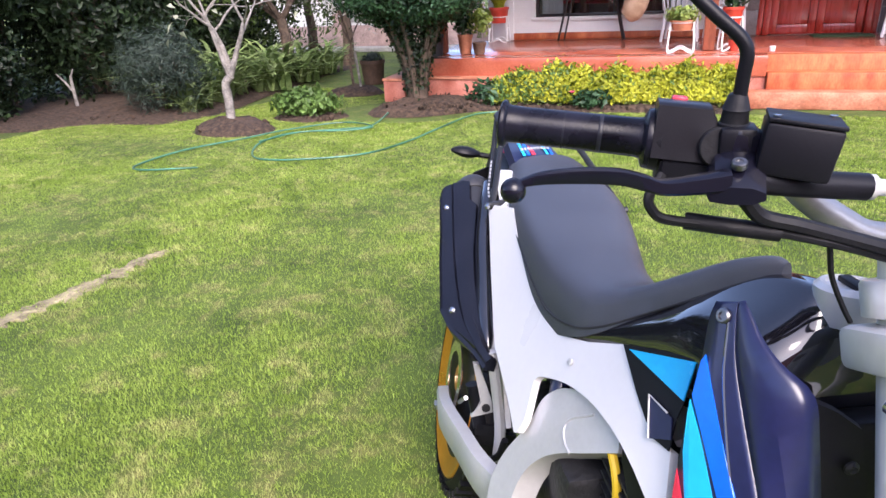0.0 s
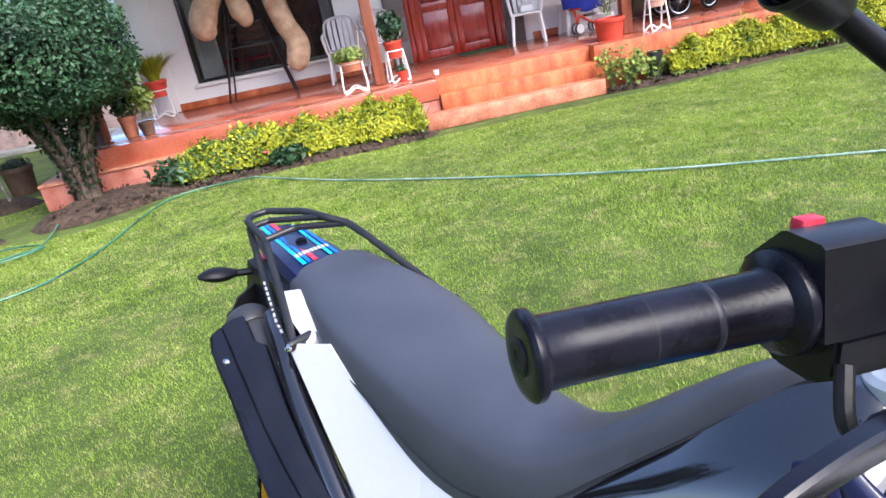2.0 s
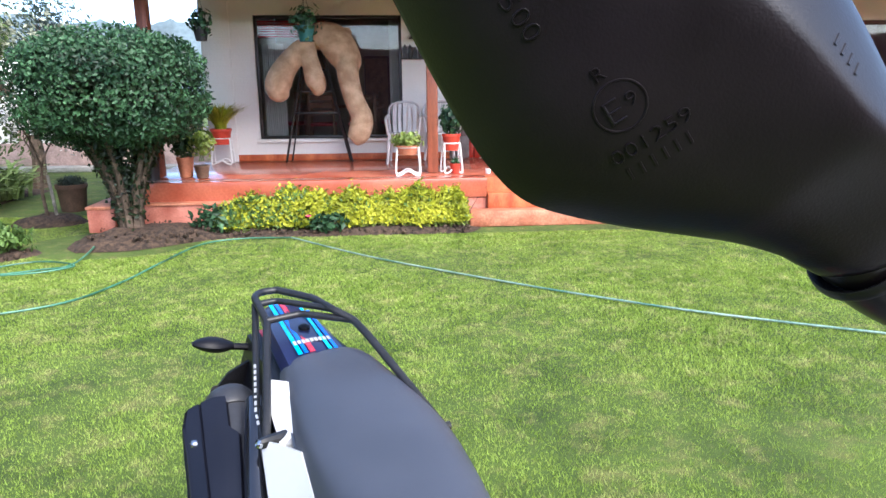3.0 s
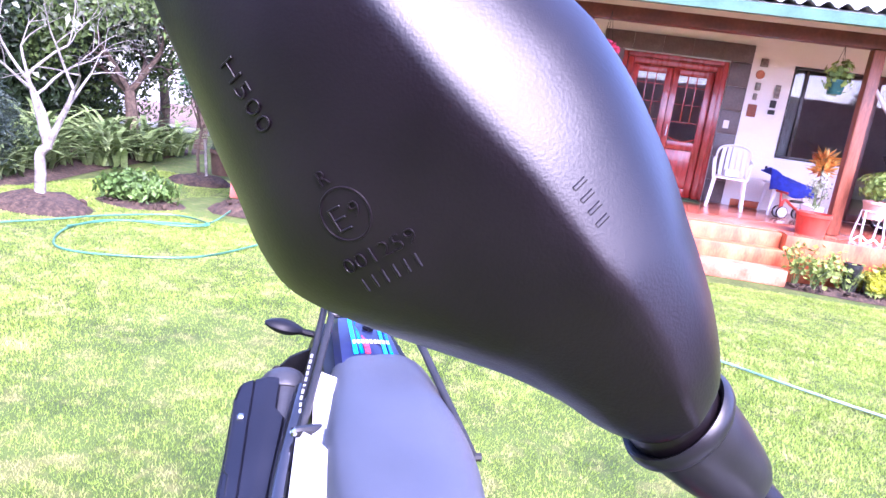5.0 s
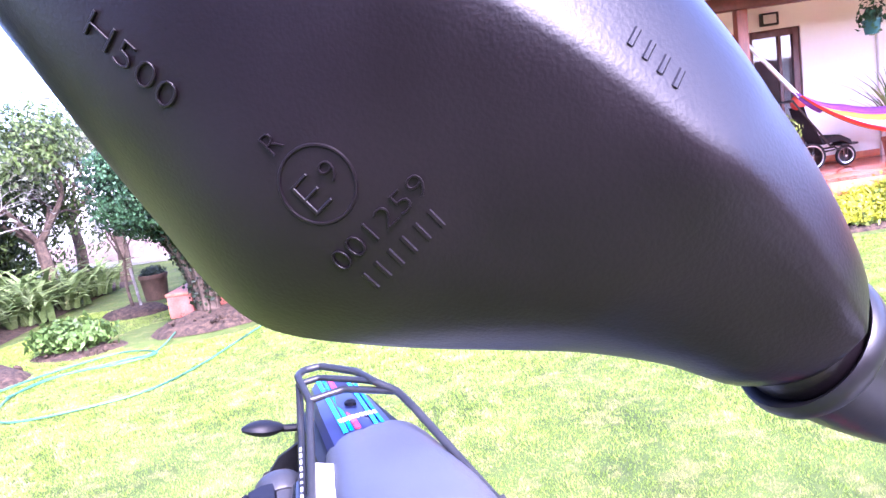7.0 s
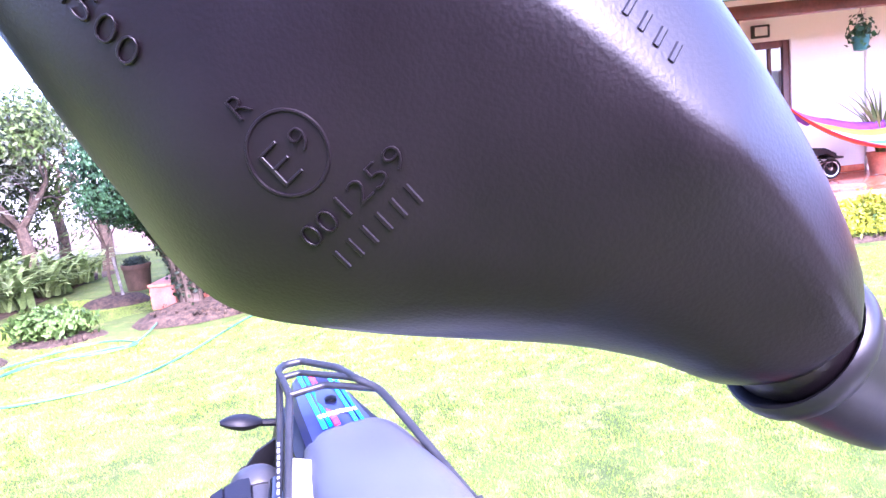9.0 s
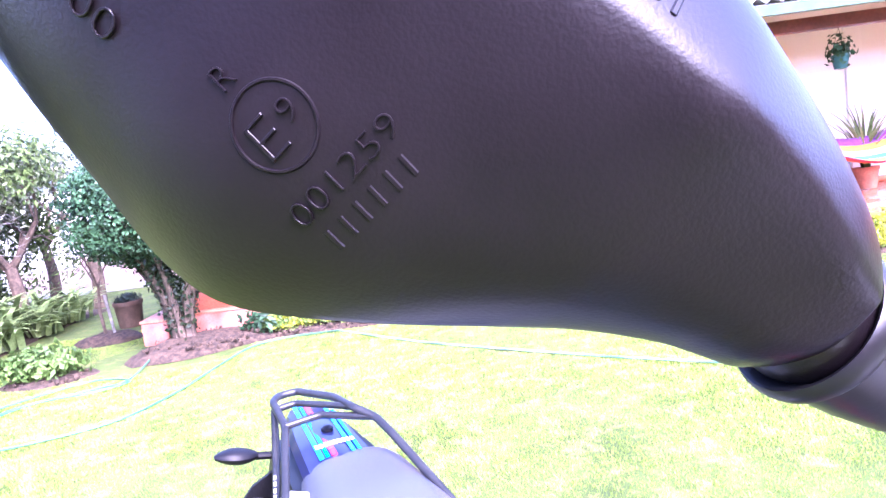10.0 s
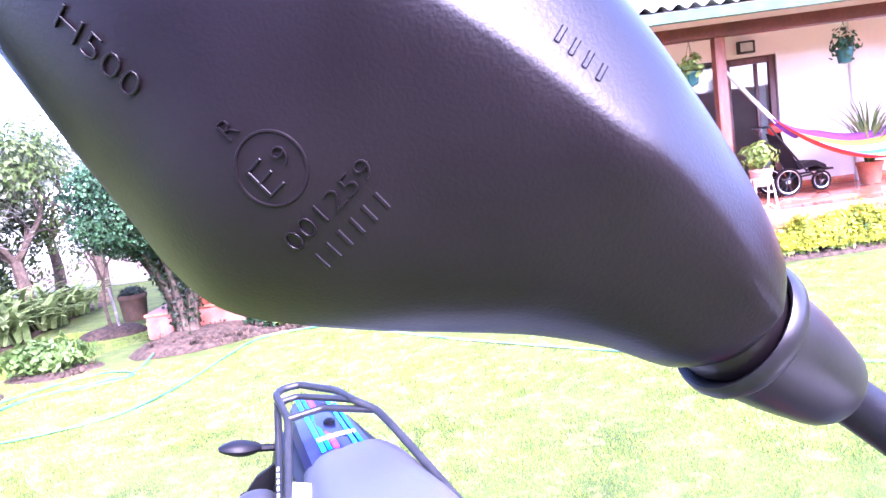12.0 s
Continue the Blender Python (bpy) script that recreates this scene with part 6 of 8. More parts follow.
part("seat", bm, M_SEAT, bike, "dark blue-grey vinyl seat with a grained cover")
bm = bmesh.new()
for s in (-1, 1):
    pts = [(x + s * (hw + fl * 0.75), y, top - 0.05 - drop * 0.55) for y, x, hw, top, drop, fl in stations(SEAT[2:12], 4)]
    tube(bm, pts, 0.0022, 6)
part("seat_seam", bm, M_SEATSIDE, bike)

# tank: y, middle x, upper edge x z, lower edge x z
TANK = [(0.455, -0.045, -0.098, 0.868, -0.109, 0.850), (0.37, 0.000, -0.052, 0.930, -0.078, 0.888), (0.31, 0.030, -0.012, 0.983, -0.062, 0.897), (0.26, 0.060, 0.022, 1.030, -0.049, 0.906), (0.21, 0.085, 0.050, 1.060, -0.038, 0.918), (0.15, 0.105, 0.062, 1.066, -0.030, 0.930), (0.120, 0.112, 0.066, 1.050, -0.022, 0.926), (0.102, 0.117, 0.071, 1.020, -0.014, 0.920), (0.094, 0.121, 0.078, 0.962, 0.000, 0.910)]
rings = []
for y, cx, ux, uz, lx, lz in stations(TANK, 5):
    half = [(lx + 0.02, lz - 0.05), (lx, lz), ((ux + lx) / 2 - 0.13 * (uz - lz), (uz + lz) / 2 + 0.05 * (uz - lz)), (ux - 0.05 * (uz - lz), uz - 0.10 * (uz - lz)), ((ux + cx) / 2, uz + 0.008)]
    full = half + [(cx, uz + 0.010)] + [(2 * cx - x, z) for x, z in half[::-1]]
    rings.append([(v.x, y, v.y) for v in smooth_line([(x, z, 0) for x, z in full], 4)])
part("tank", loft(bmesh.new(), rings), M_GLOSSBLK, bike, "glossy black fuel tank")
bm = lathe(bmesh.new(), [(0.0, -0.03), (0.038, -0.03), (0.042, 0), (0.042, 0.012), (0.036, 0.018), (0.030, 0.018), (0.028, 0.014), (0.0, 0.014)], (0.125, 0.130, 1.070), 24, Euler((radians(-6), radians(4), 0)).to_matrix())
cap = part("fuel_cap", bm, M_SILVER, bike, "brushed silver fuel cap")
part("cap_latch", boxbm((0.118, 0.105, 1.084), (0.133, 0.150, 1.092), 0.002), M_BLK, cap)

# white side panels, the far one as its mirror image about the seat's middle
N_IN = Vector((0.883, 0.126, -0.452))
WHITE_TOP = [(-0.173, 1.060, 0.907), (-0.137, 0.924, 0.940), (-0.145, 0.796, 0.888), (-0.147, 0.666, 0.847), (-0.141, 0.568, 0.833), (-0.133, 0.510, 0.832), (-0.103, 0.419, 0.865), (-0.070, 0.334, 0.906)]
WHITE_FRONT = [(-0.076, 0.260, 0.874), (-0.078, 0.214, 0.857), (-0.078, 0.180, 0.847), (-0.071, 0.147, 0.851), (-0.089, 0.110, 0.806), (-0.104, 0.136, 0.784)]
WHITE_ARCH = [(-0.105, 0.180, 0.795), (-0.108, 0.230, 0.804), (-0.113, 0.280, 0.807), (-0.123, 0.343, 0.804), (-0.141, 0.415, 0.789), (-0.164, 0.479, 0.763), (-0.175, 0.499, 0.746), (-0.184, 0.490, 0.726), (-0.202, 0.466, 0.684), (-0.216, 0.466, 0.656)]
WHITE_EDGE = [(-0.221, 0.474, 0.650), (-0.219, 0.543, 0.674), (-0.220, 0.613, 0.691), (-0.221, 0.690, 0.709), (-0.213, 0.761, 0.745), (-0.197, 0.889, 0.812)]
WHITE = WHITE_TOP + WHITE_FRONT + [tuple(p) for p in smooth_line(WHITE_ARCH, 3)] + WHITE_EDGE
panel = part("side_panel", sheet(WHITE, N_IN, 0.014, 0.004), M_WHITEP, bike, "glossy white side panel")
OUT = -N_IN * 0.004


def sticker(pts, material, parent, off=OUT, label=""):
    P = [Vector(p) + off for p in pts]
    return part("sticker", sheet(P, N_IN, 0.002, 0), material, parent, label, False)


sticker([(-0.070, 0.334, 0.906), (-0.041, 0.251, 0.940), (-0.022, 0.189, 0.960), (-0.044, 0.171, 0.911), (-0.056, 0.165, 0.886), (-0.071, 0.146, 0.852), (-0.078, 0.180, 0.847), (-0.078, 0.214, 0.857), (-0.076, 0.260, 0.874)], M_BLK, panel)
sticker([(-0.066, 0.313, 0.908), (-0.023, 0.189, 0.957), (-0.044, 0.170, 0.911)], M_CYAN, panel, OUT * 1.7, "bright cyan triangle sticker")
vent = sticker([(-0.065, 0.226, 0.885), (-0.057, 0.170, 0.885), (-0.065, 0.151, 0.865), (-0.080, 0.184, 0.844)], M_NAVY, panel, OUT * 1.8, "dark blue recessed vent")
part("vent_lip", tube(bmesh.new(), [Vector(p) + OUT * 2.2 for p in [(-0.080, 0.184, 0.844), (-0.065, 0.226, 0.885), (-0.058, 0.180, 0.886)]], 0.0016, 6), M_SILVER, panel)
part("clip", lathe(bmesh.new(), [(0.0, 0), (0.006, 0), (0.006, 0.004), (0, 0.005)], (-0.128, 0.428, 0.822), 10, Vector((0, 0, 1)).rotation_difference(-N_IN).to_matrix()), M_SILVER, panel)
part("tail_panel", sheet([(-0.122, 1.18, 0.962), (-0.102, 1.14, 0.970), (-0.116, 1.00, 0.940), (-0.150, 1.005, 0.910), (-0.141, 1.12, 0.936)], (0.9, 0, -0.4), 0.02, 0.005), M_WHITEP, bike)
part("under_tail", boxbm((-0.135, 0.93, 0.78), (0.08, 1.24, 0.895), 0.02), M_BLK, bike)
MIR = Matrix.Translation((-0.03, 0, 0)) @ Matrix.Diagonal((-1, 1, 1, 1)) @ Matrix.Translation((0.03, 0, 0))
part("side_panel", sheet([MIR @ Vector(p) for p in WHITE], (-0.883, 0.126, -0.452), 0.014, 0.004), M_WHITEP, bike, "glossy white side panel")

# radiator shroud with stripes
# columns from the tank side over the fold to the inner edge, each from the top down
SH_TANK = [(-0.027, 0.156, 1.066), (-0.035, 0.153, 1.043), (-0.047, 0.137, 0.995), (-0.059, 0.126, 0.954), (-0.070, 0.115, 0.912), (-0.082, 0.100, 0.865), (-0.091, 0.086, 0.829), (-0.106, 0.066, 0.770)]
SH_FOLD = [(-0.012, 0.131, 1.076), (-0.015, 0.129, 1.067), (-0.021, 0.115, 1.036), (-0.025, 0.099, 1.008), (-0.028, 0.072, 0.971), (-0.030, 0.042, 0.932), (-0.032, 0.010, 0.891), (-0.037, -0.025, 0.840)]
SH_INNER = [(-0.008, 0.127, 1.079), (-0.006, 0.112, 1.066), (-0.003, 0.088, 1.048), (0.005, 0.060, 1.032), (0.026, 0.030, 1.010), (0.034, 0.020, 0.957), (0.042, 0.010, 0.882), (0.048, 0.000, 0.820)]
N_SH = Vector((0.86, 0.38, -0.34))


def shroud_skin(cols, name, label):
    bm = bmesh.new()
    cols = [[Vector(p) for p in smooth_line(c, 4)] for c in cols]
    loft(bm, cols, cap=False, closed=False)
    o = part(name, bm, M_NAVY, bike, label)
    mod = o.modifiers.new("thick", "SOLIDIFY")
    mod.thickness, mod.offset = 0.004, 0.0
    return o


def between(a, b, f, out):
    return [tuple(Vector(p).lerp(Vector(q), f) + Vector(out) * min(1.0, 0.25 * i)) for i, (p, q) in enumerate(zip(a, b))]


shroud = shroud_skin([SH_TANK, between(SH_TANK, SH_FOLD, 0.5, (0, 0, 0)), between(SH_TANK, SH_FOLD, 0.94, (0, 0, 0)), between(SH_TANK, SH_FOLD, 1.0, (0.001, -0.001, 0))], "shroud", "dark navy radiator shroud with blue stripes")
shroud_skin([between(SH_TANK, SH_FOLD, 1.0, (0.001, -0.001, 0)), between(SH_FOLD, SH_INNER, 0.12, (-0.001, -0.008, 0.001)), between(SH_FOLD, SH_INNER, 0.35, (-0.002, -0.018, 0.004)), between(SH_FOLD, SH_INNER, 0.7, (0, -0.012, 0.004)), SH_INNER], "shroud_front", "dark navy moulded shroud front")
part("shroud_rib", tube(bmesh.new(), smooth_line(between(SH_TANK, SH_FOLD, 0.74, (-0.002, -0.001, 0))[1:], 4), 0.0022, 6), M_GLOSSBLK, shroud)
part("inner_shroud", sheet([(0.020, 0.046, 1.000), (0.066, 0.040, 0.976), (0.095, 0.034, 0.954), (0.119, 0.030, 0.854), (0.125, 0.028, 0.780), (0.045, 0.022, 0.780), (0.036, 0.030, 0.900)], (0.2, 1, 0), 0.012, 0.004), M_BLK, bike, "matt black inner radiator guard")
part("guard_bolt", lathe(bmesh.new(), [(0, 0), (0.009, 0), (0.009, 0.003), (0.005, 0.006), (0, 0.004)], (0.088, 0.030, 0.905), 12, Matrix.Rotation(radians(90), 3, "X")), M_ENGINE, bike)
O2 = -N_SH * 0.0035


def stripe(pts, material, label=""):
    return part("stripe", sheet([Vector(p) + O2 for p in pts], N_SH, 0.002, 0), material, shroud, label, False)


stripe([(-0.043, 0.135, 1.005), (-0.044, 0.109, 0.972), (-0.045, 0.075, 0.931), (-0.045, 0.027, 0.878), (-0.047, -0.005, 0.842), (-0.060, 0.010, 0.826), (-0.057, 0.043, 0.864), (-0.058, 0.093, 0.919), (-0.059, 0.126, 0.954), (-0.047, 0.137, 0.995)], M_BLUEP, "bright blue stripe")
stripe([(-0.061, 0.126, 0.948), (-0.060, 0.096, 0.917), (-0.060, 0.047, 0.861), (-0.063, 0.012, 0.820), (-0.086, 0.045, 0.796), (-0.080, 0.078, 0.842), (-0.074, 0.104, 0.887), (-0.066, 0.119, 0.928)], M_CYAN, "cyan stripe")
stripe([(-0.082, 0.100, 0.865), (-0.083, 0.080, 0.842), (-0.089, 0.045, 0.794), (-0.105, 0.066, 0.772), (-0.091, 0.086, 0.829)], M_REDP, "red stripe")
part("shroud_bolt", lathe(bmesh.new(), [(0, -0.004), (0.0095, -0.004), (0.0095, 0.002), (0.0075, 0.0045), (0.0048, 0.0045), (0.0044, 0.001), (0, 0.001)], (-0.027, 0.137, 1.056), 16, Vector((0, 0, 1)).rotation_difference(-N_SH).to_matrix()), M_BOLT, shroud, "dark socket-head bolt")
part("radiator", boxbm((0.05, 0.060, 0.72), (0.27, 0.095, 0.94), 0.006), M_BLK, bike)

# frame, engine and running gear
SPAR_OUT = [(-0.276, 0.470, 0.498), (-0.264, 0.495, 0.527), (-0.249, 0.501, 0.558), (-0.227, 0.497, 0.600), (-0.193, 0.477, 0.662), (-0.167, 0.480, 0.712), (-0.145, 0.456, 0.749), (-0.128, 0.420, 0.773), (-0.111, 0.367, 0.791), (-0.101, 0.308, 0.793), (-0.097, 0.261, 0.788)]
SPAR_IN = [(-0.104, 0.247, 0.772), (-0.139, 0.313, 0.722), (-0.167, 0.366, 0.682), (-0.193, 0.402, 0.641), (-0.218, 0.418, 0.595), (-0.240, 0.409, 0.550), (-0.258, 0.395, 0.505)]
SPAR = [tuple(p) for p in smooth_line(SPAR_OUT, 3)] + [tuple(p) for p in smooth_line(SPAR_IN, 3)]
spar = part("frame_spar", sheet(SPAR, N_IN, 0.05, 0.007), M_SILVER, bike, "silver-grey cast frame spar")
part("spar_rib", tube(bmesh.new(), smooth_line([(-0.113, 0.336, 0.778), (-0.139, 0.381, 0.739), (-0.150, 0.382, 0.718), (-0.154, 0.361, 0.706), (-0.152, 0.338, 0.703)], 5), 0.0028, 8), M_SILVER, spar)
part("frame_spar", sheet([MIR @ Vector(p) for p in SPAR], (-0.883, 0.126, -0.452), 0.05, 0.007), M_SILVER, bike)
part("rear_reservoir", bar([(-0.136, 0.474, 0.714), (-0.126, 0.494, 0.746)], 0.020, 16, 3), M_NAVY, bike, "dark blue rear brake fluid cup")
part("arch_guard", sheet([(-0.092, 0.258, 0.800), (-0.086, 0.200, 0.800), (-0.088, 0.140, 0.770), (-0.100, 0.120, 0.720), (-0.108, 0.180, 0.730), (-0.100, 0.240, 0.765)], N_IN, 0.010, 0.002), M_BLK, bike, "matt black guard inside the panel's arch")
bm = bmesh.new()
box(bm, (-0.13, 0.10, 0.30), (0.12, 0.45, 0.58), 0.03)
eng = part("engine", bm, M_ENGINE, bike, "dark finned engine")
part("cylinder", boxbm((-0.09, 0.10, 0.581), (0.10, 0.30, 0.76), 0.02), M_ENGINE, eng)
for k in range(6):
    part("fin", boxbm((-0.105, 0.085, 0.60 + k * 0.026), (0.115, 0.315, 0.606 + k * 0.026)), M_ENGINE, eng, smooth=False)
part("crankcase", boxbm((-0.165, 0.32, 0.38), (0.08, 0.64, 0.66), 0.03), M_ENGINE, bike)
part("engine_cover", lathe(bmesh.new(), [(0, 0), (0.085, 0), (0.085, 0.02), (0.07, 0.04), (0.0, 0.045)], (-0.125, 0.33, 0.46), 28, Matrix.Rotation(radians(-90), 3, "Y")), M_ENGINE, bike)
ring = [(-0.105, 0.30 + 0.062 * math.cos(a), 0.70 + 0.062 * math.sin(a)) for a in np.linspace(0.4, 4.2, 16)]
part("hose", tube(bmesh.new(), ring, 0.0075, 8), M_YHOSE, bike, "bright yellow vent hose")
part("airbox", boxbm((-0.12, 0.45, 0.62), (0.07, 0.80, 0.84), 0.03), M_BLK, bike)


def wheel(centre, r_tyre, r_rim, width, name, lean=0.0):
    """A spoked wheel that leans with the bike on its stand."""
    L4 = Matrix.Translation(centre) @ Matrix.Rotation(radians(lean), 4, "Y")
    turn = Matrix.Rotation(radians(lean), 3, "Y") @ Matrix.Rotation(radians(90), 3, "Y")
    w = part(name, lathe(bmesh.new(), [(0.02, -0.05), (0.035, -0.05), (0.030, 0.0), (0.035, 0.05), (0.02, 0.05)], centre, 20, turn), M_GOLD, bike, "gold hub")
    prof = [(r_rim - 0.012, -width * 0.36), (r_rim + 0.02, -width * 0.46), (r_tyre - 0.035, -width * 0.5), (r_tyre - 0.008, -width * 0.32), (r_tyre, 0), (r_tyre - 0.008, width * 0.32), (r_tyre - 0.035, width * 0.5), (r_rim + 0.02, width * 0.46), (r_rim - 0.012, width * 0.36)]
    bm = lathe(bmesh.new(), prof, centre, 56, turn)
    part("tyre", bm, M_RUBBER, w, "knobbly black tyre")
    n = 40
    for s in (-1, 1):
        x0, x1 = sorted((s * width * 0.06, s * width * 0.44))
        block = None
        for k in range(n):
            turned = L4 @ Matrix.Rotation(2 * math.pi * k / n + s * 0.03, 4, "X")
            if block is None:
                o = part("tread_block", boxbm((x0, -0.013, r_tyre - 0.010), (x1, 0.013, r_tyre + 0.006)), M_RUBBER, w, smooth=False)
                block = o.data
            else:
                o = new("tread_block", block)
                o.parent = w
            o.matrix_basis = turned
    ring = [(r_rim - 0.082, -0.10), (r_rim - 0.070, -0.30), (r_rim - 0.014, -0.44), (r_rim + 0.004, -0.50), (r_rim + 0.010, -0.47), (r_rim - 0.002, 0.0), (r_rim + 0.010, 0.47), (r_rim + 0.004, 0.50), (r_rim - 0.014, 0.44), (r_rim - 0.070, 0.30), (r_rim - 0.082, 0.10), (r_rim - 0.082, -0.10)]
    rings = [[turn @ Vector((r * math.cos(2 * math.pi * k / 48), r * math.sin(2 * math.pi * k / 48), h * width)) + Vector(centre) for k in range(48)] for r, h in ring]
    part("rim", loft(bmesh.new(), rings, cap=False), M_GOLD, w, "gold anodised rim")
    for k in range(18):
        a = 2 * math.pi * k / 18
        s = 1 if k % 2 else -1
        p0 = Vector((s * 0.042, 0.03 * math.cos(a), 0.03 * math.sin(a)))
        p1 = Vector((0, (r_rim - 0.07) * math.cos(a + s * 0.25), (r_rim - 0.07) * math.sin(a + s * 0.25)))
        part("spoke", tube(bmesh.new(), [L4 @ p0, L4 @ p1], 0.0022, 5), M_GOLD, w)
    for name, r0, r1, x, h, material in (("brake_disc", 0.075, 0.11, -0.06, 0.002, M_CHROME), ("sprocket", 0.085, 0.125, 0.045, 0.004, M_ENGINE)):
        ring = [(r0, -h), (r1, -h), (r1, h), (r0, h), (r0, -h)]
        mid = L4 @ Vector((x, 0, 0))
        part(name, loft(bmesh.new(), [[turn @ Vector((r * math.cos(2 * math.pi * k / 36), r * math.sin(2 * math.pi * k / 36), z)) + mid for k in range(36)] for r, z in ring], cap=False), material, w)
    return w


wheel((-0.226, 1.06, 0.385), 0.315, 0.262, 0.115, "rear_wheel", 13)
wheel((0.19, -0.50, 0.405), 0.335, 0.262, 0.09, "front_wheel", 10)


def swing_side(pts, hw, hz):
    """A flattened arm along points."""
    P = smooth_line(pts, 4)
    rings = []
    for i, p in enumerate(P):
        d = (P[min(i + 1, len(P) - 1)] - P[max(i - 1, 0)]).normalized()
        x, y = ring_frame(d)
        rings.append([p + x * hw * sx + y * hz * sy for sx, sy in ((-0.7, -1), (0.7, -1), (1, -0.7), (1, 0.7), (0.7, 1), (-0.7, 1), (-1, 0.7), (-1, -0.7))])
    return loft(bmesh.new(), rings)


part("swingarm", swing_side([(-0.314, 1.08, 0.305), (-0.317, 0.95, 0.350), (-0.290, 0.76, 0.398), (-0.264, 0.60, 0.440), (-0.20, 0.45, 0.46)], 0.020, 0.048), M_SILVER, bike, "silver swingarm")
part("swingarm", swing_side([(-0.140, 1.10, 0.400), (-0.12, 0.95, 0.40), (-0.09, 0.60, 0.45), (-0.06, 0.45, 0.46)], 0.018, 0.036), M_SILVER, bike)
part("axle_nut", lathe(bmesh.new(), [(0, -0.012), (0.016, -0.012), (0.016, 0.012), (0, 0.012)], (-0.336, 1.05, 0.318), 6, Matrix.Rotation(radians(103), 3, "Y")), M_CHROME, bike)
part("subframe_rail", bar([(-0.222, 0.72, 0.68), (-0.211, 0.70, 0.50), (-0.222, 0.68, 0.412)], 0.013, 8), M_SILVER, bike, "silver frame tube")
part("subframe_rail", bar([(-0.150, 0.95, 0.86), (-0.185, 0.84, 0.76), (-0.21, 0.74, 0.66)], 0.012, 8), M_SILVER, bike)
bracket = part("peg_bracket", sheet([(-0.262, 0.75, 0.632), (-0.249, 0.75, 0.630), (-0.222, 0.75, 0.530), (-0.220, 0.75, 0.496), (-0.272, 0.75, 0.487), (-0.247, 0.75, 0.526)], (0, 1, 0), 0.014, 0.004), M_SILVER, bike, "cast silver foot peg bracket")
part("bolt", lathe(bmesh.new(), [(0, 0), (0.010, 0), (0.010, 0.005), (0, 0.006)], (-0.236, 0.749, 0.512), 12, Matrix.Rotation(radians(90), 3, "X")), M_ENGINE, bracket)
part("brake_pedal", bar([(-0.29, 0.84, 0.47), (-0.285, 0.78, 0.52), (-0.283, 0.74, 0.55)], 0.0055, 8), M_BOLT, bike)
part("brake_line", bar([(-0.27, 0.74, 0.43), (-0.255, 0.70, 0.41), (-0.225, 0.66, 0.44), (-0.21, 0.64, 0.50)], 0.008, 8), M_RUBBER, bike)
part("rear_brake_cylinder", bar([(-0.262, 0.78, 0.56), (-0.255, 0.77, 0.50), (-0.25, 0.76, 0.45)], 0.017, 12, 3), M_BLK, bike)
part("foot_peg", boxbm((-0.26, 0.55, 0.42), (-0.14, 0.60, 0.45), 0.005), M_SILVER, bike)
part("peg_bracket", sheet([(-0.20, 0.80, 0.66), (-0.20, 0.72, 0.56), (-0.20, 0.68, 0.50), (-0.20, 0.72, 0.49), (-0.20, 0.78, 0.55), (-0.20, 0.83, 0.60)], (1, 0, 0), 0.012, 0.003), M_SILVER, bike)
part("rear_shock", bar([(-0.02, 0.72, 0.84), (-0.02, 0.66, 0.5)], 0.03, 12, 3), M_GOLD, bike)

# exhaust: a faceted black shield over the silencer
# cross-sections: y, outer edge x z, crease x z, inner edge x z
SHIELD = [(1.247, -0.277, 0.898, -0.247, 0.912, -0.194, 0.916), (1.215, -0.288, 0.880, -0.250, 0.898, -0.199, 0.903), (1.176, -0.292, 0.860, -0.254, 0.880, -0.204, 0.886), (1.158, -0.294, 0.851, -0.2565, 0.872, -0.189, 0.876),
          (1.100, -0.299, 0.825, -0.262, 0.846, -0.200, 0.850), (1.040, -0.307, 0.796, -0.268, 0.818, -0.212, 0.824), (1.000, -0.312, 0.778, -0.272, 0.799, -0.220, 0.807), (0.920, -0.319, 0.741, -0.276, 0.763, -0.230, 0.772),
          (0.865, -0.325, 0.716, -0.277, 0.741, -0.233, 0.746), (0.810, -0.310, 0.695, -0.273, 0.716, -0.235, 0.720), (0.740, -0.265, 0.668, -0.255, 0.685, -0.232, 0.690), (0.700, -0.247, 0.651, -0.238, 0.666, -0.218, 0.672)]
rings = []
for y, ox, oz, cx, cz, ix, iz in SHIELD:
    s = min(1.0, (y - 0.66) / 0.2)
    # the outer facet, a groove at the crease, the raised upper facet and its step down to the silencer
    rings.append([(ox + 0.004, y, oz - 0.006), (ox, y, oz), (ox + 0.007, y, oz + 0.0065), (cx - 0.004, y, cz), (cx - 0.0015, y, cz - 0.0030 * s), (cx + 0.0015, y, cz + 0.0015), ((cx + ix) / 2, y, (cz + iz) / 2 + 0.0055), (ix - 0.004, y, iz + 0.001), (ix, y, iz - 0.004),
                  (ix + 0.002, y, iz - 0.016 * s), (ix + 0.002, y, iz - 0.050 * s), ((ox + ix) / 2 + 0.01, y, oz - 0.06 * s), (ox + 0.014, y, oz - 0.040 * s)])
bm = loft(bmesh.new(), rings)
ex = part("silencer_shield", bm, M_SHIELD, bike, "faceted matt black silencer shield", False)
part("silencer", bar([(-0.212, 0.80, 0.630), (-0.206, 0.95, 0.704), (-0.198, 1.10, 0.781), (-0.186, 1.280, 0.874)], 0.050, 28), M_ENDCAP, bike, "dark grey silencer body")
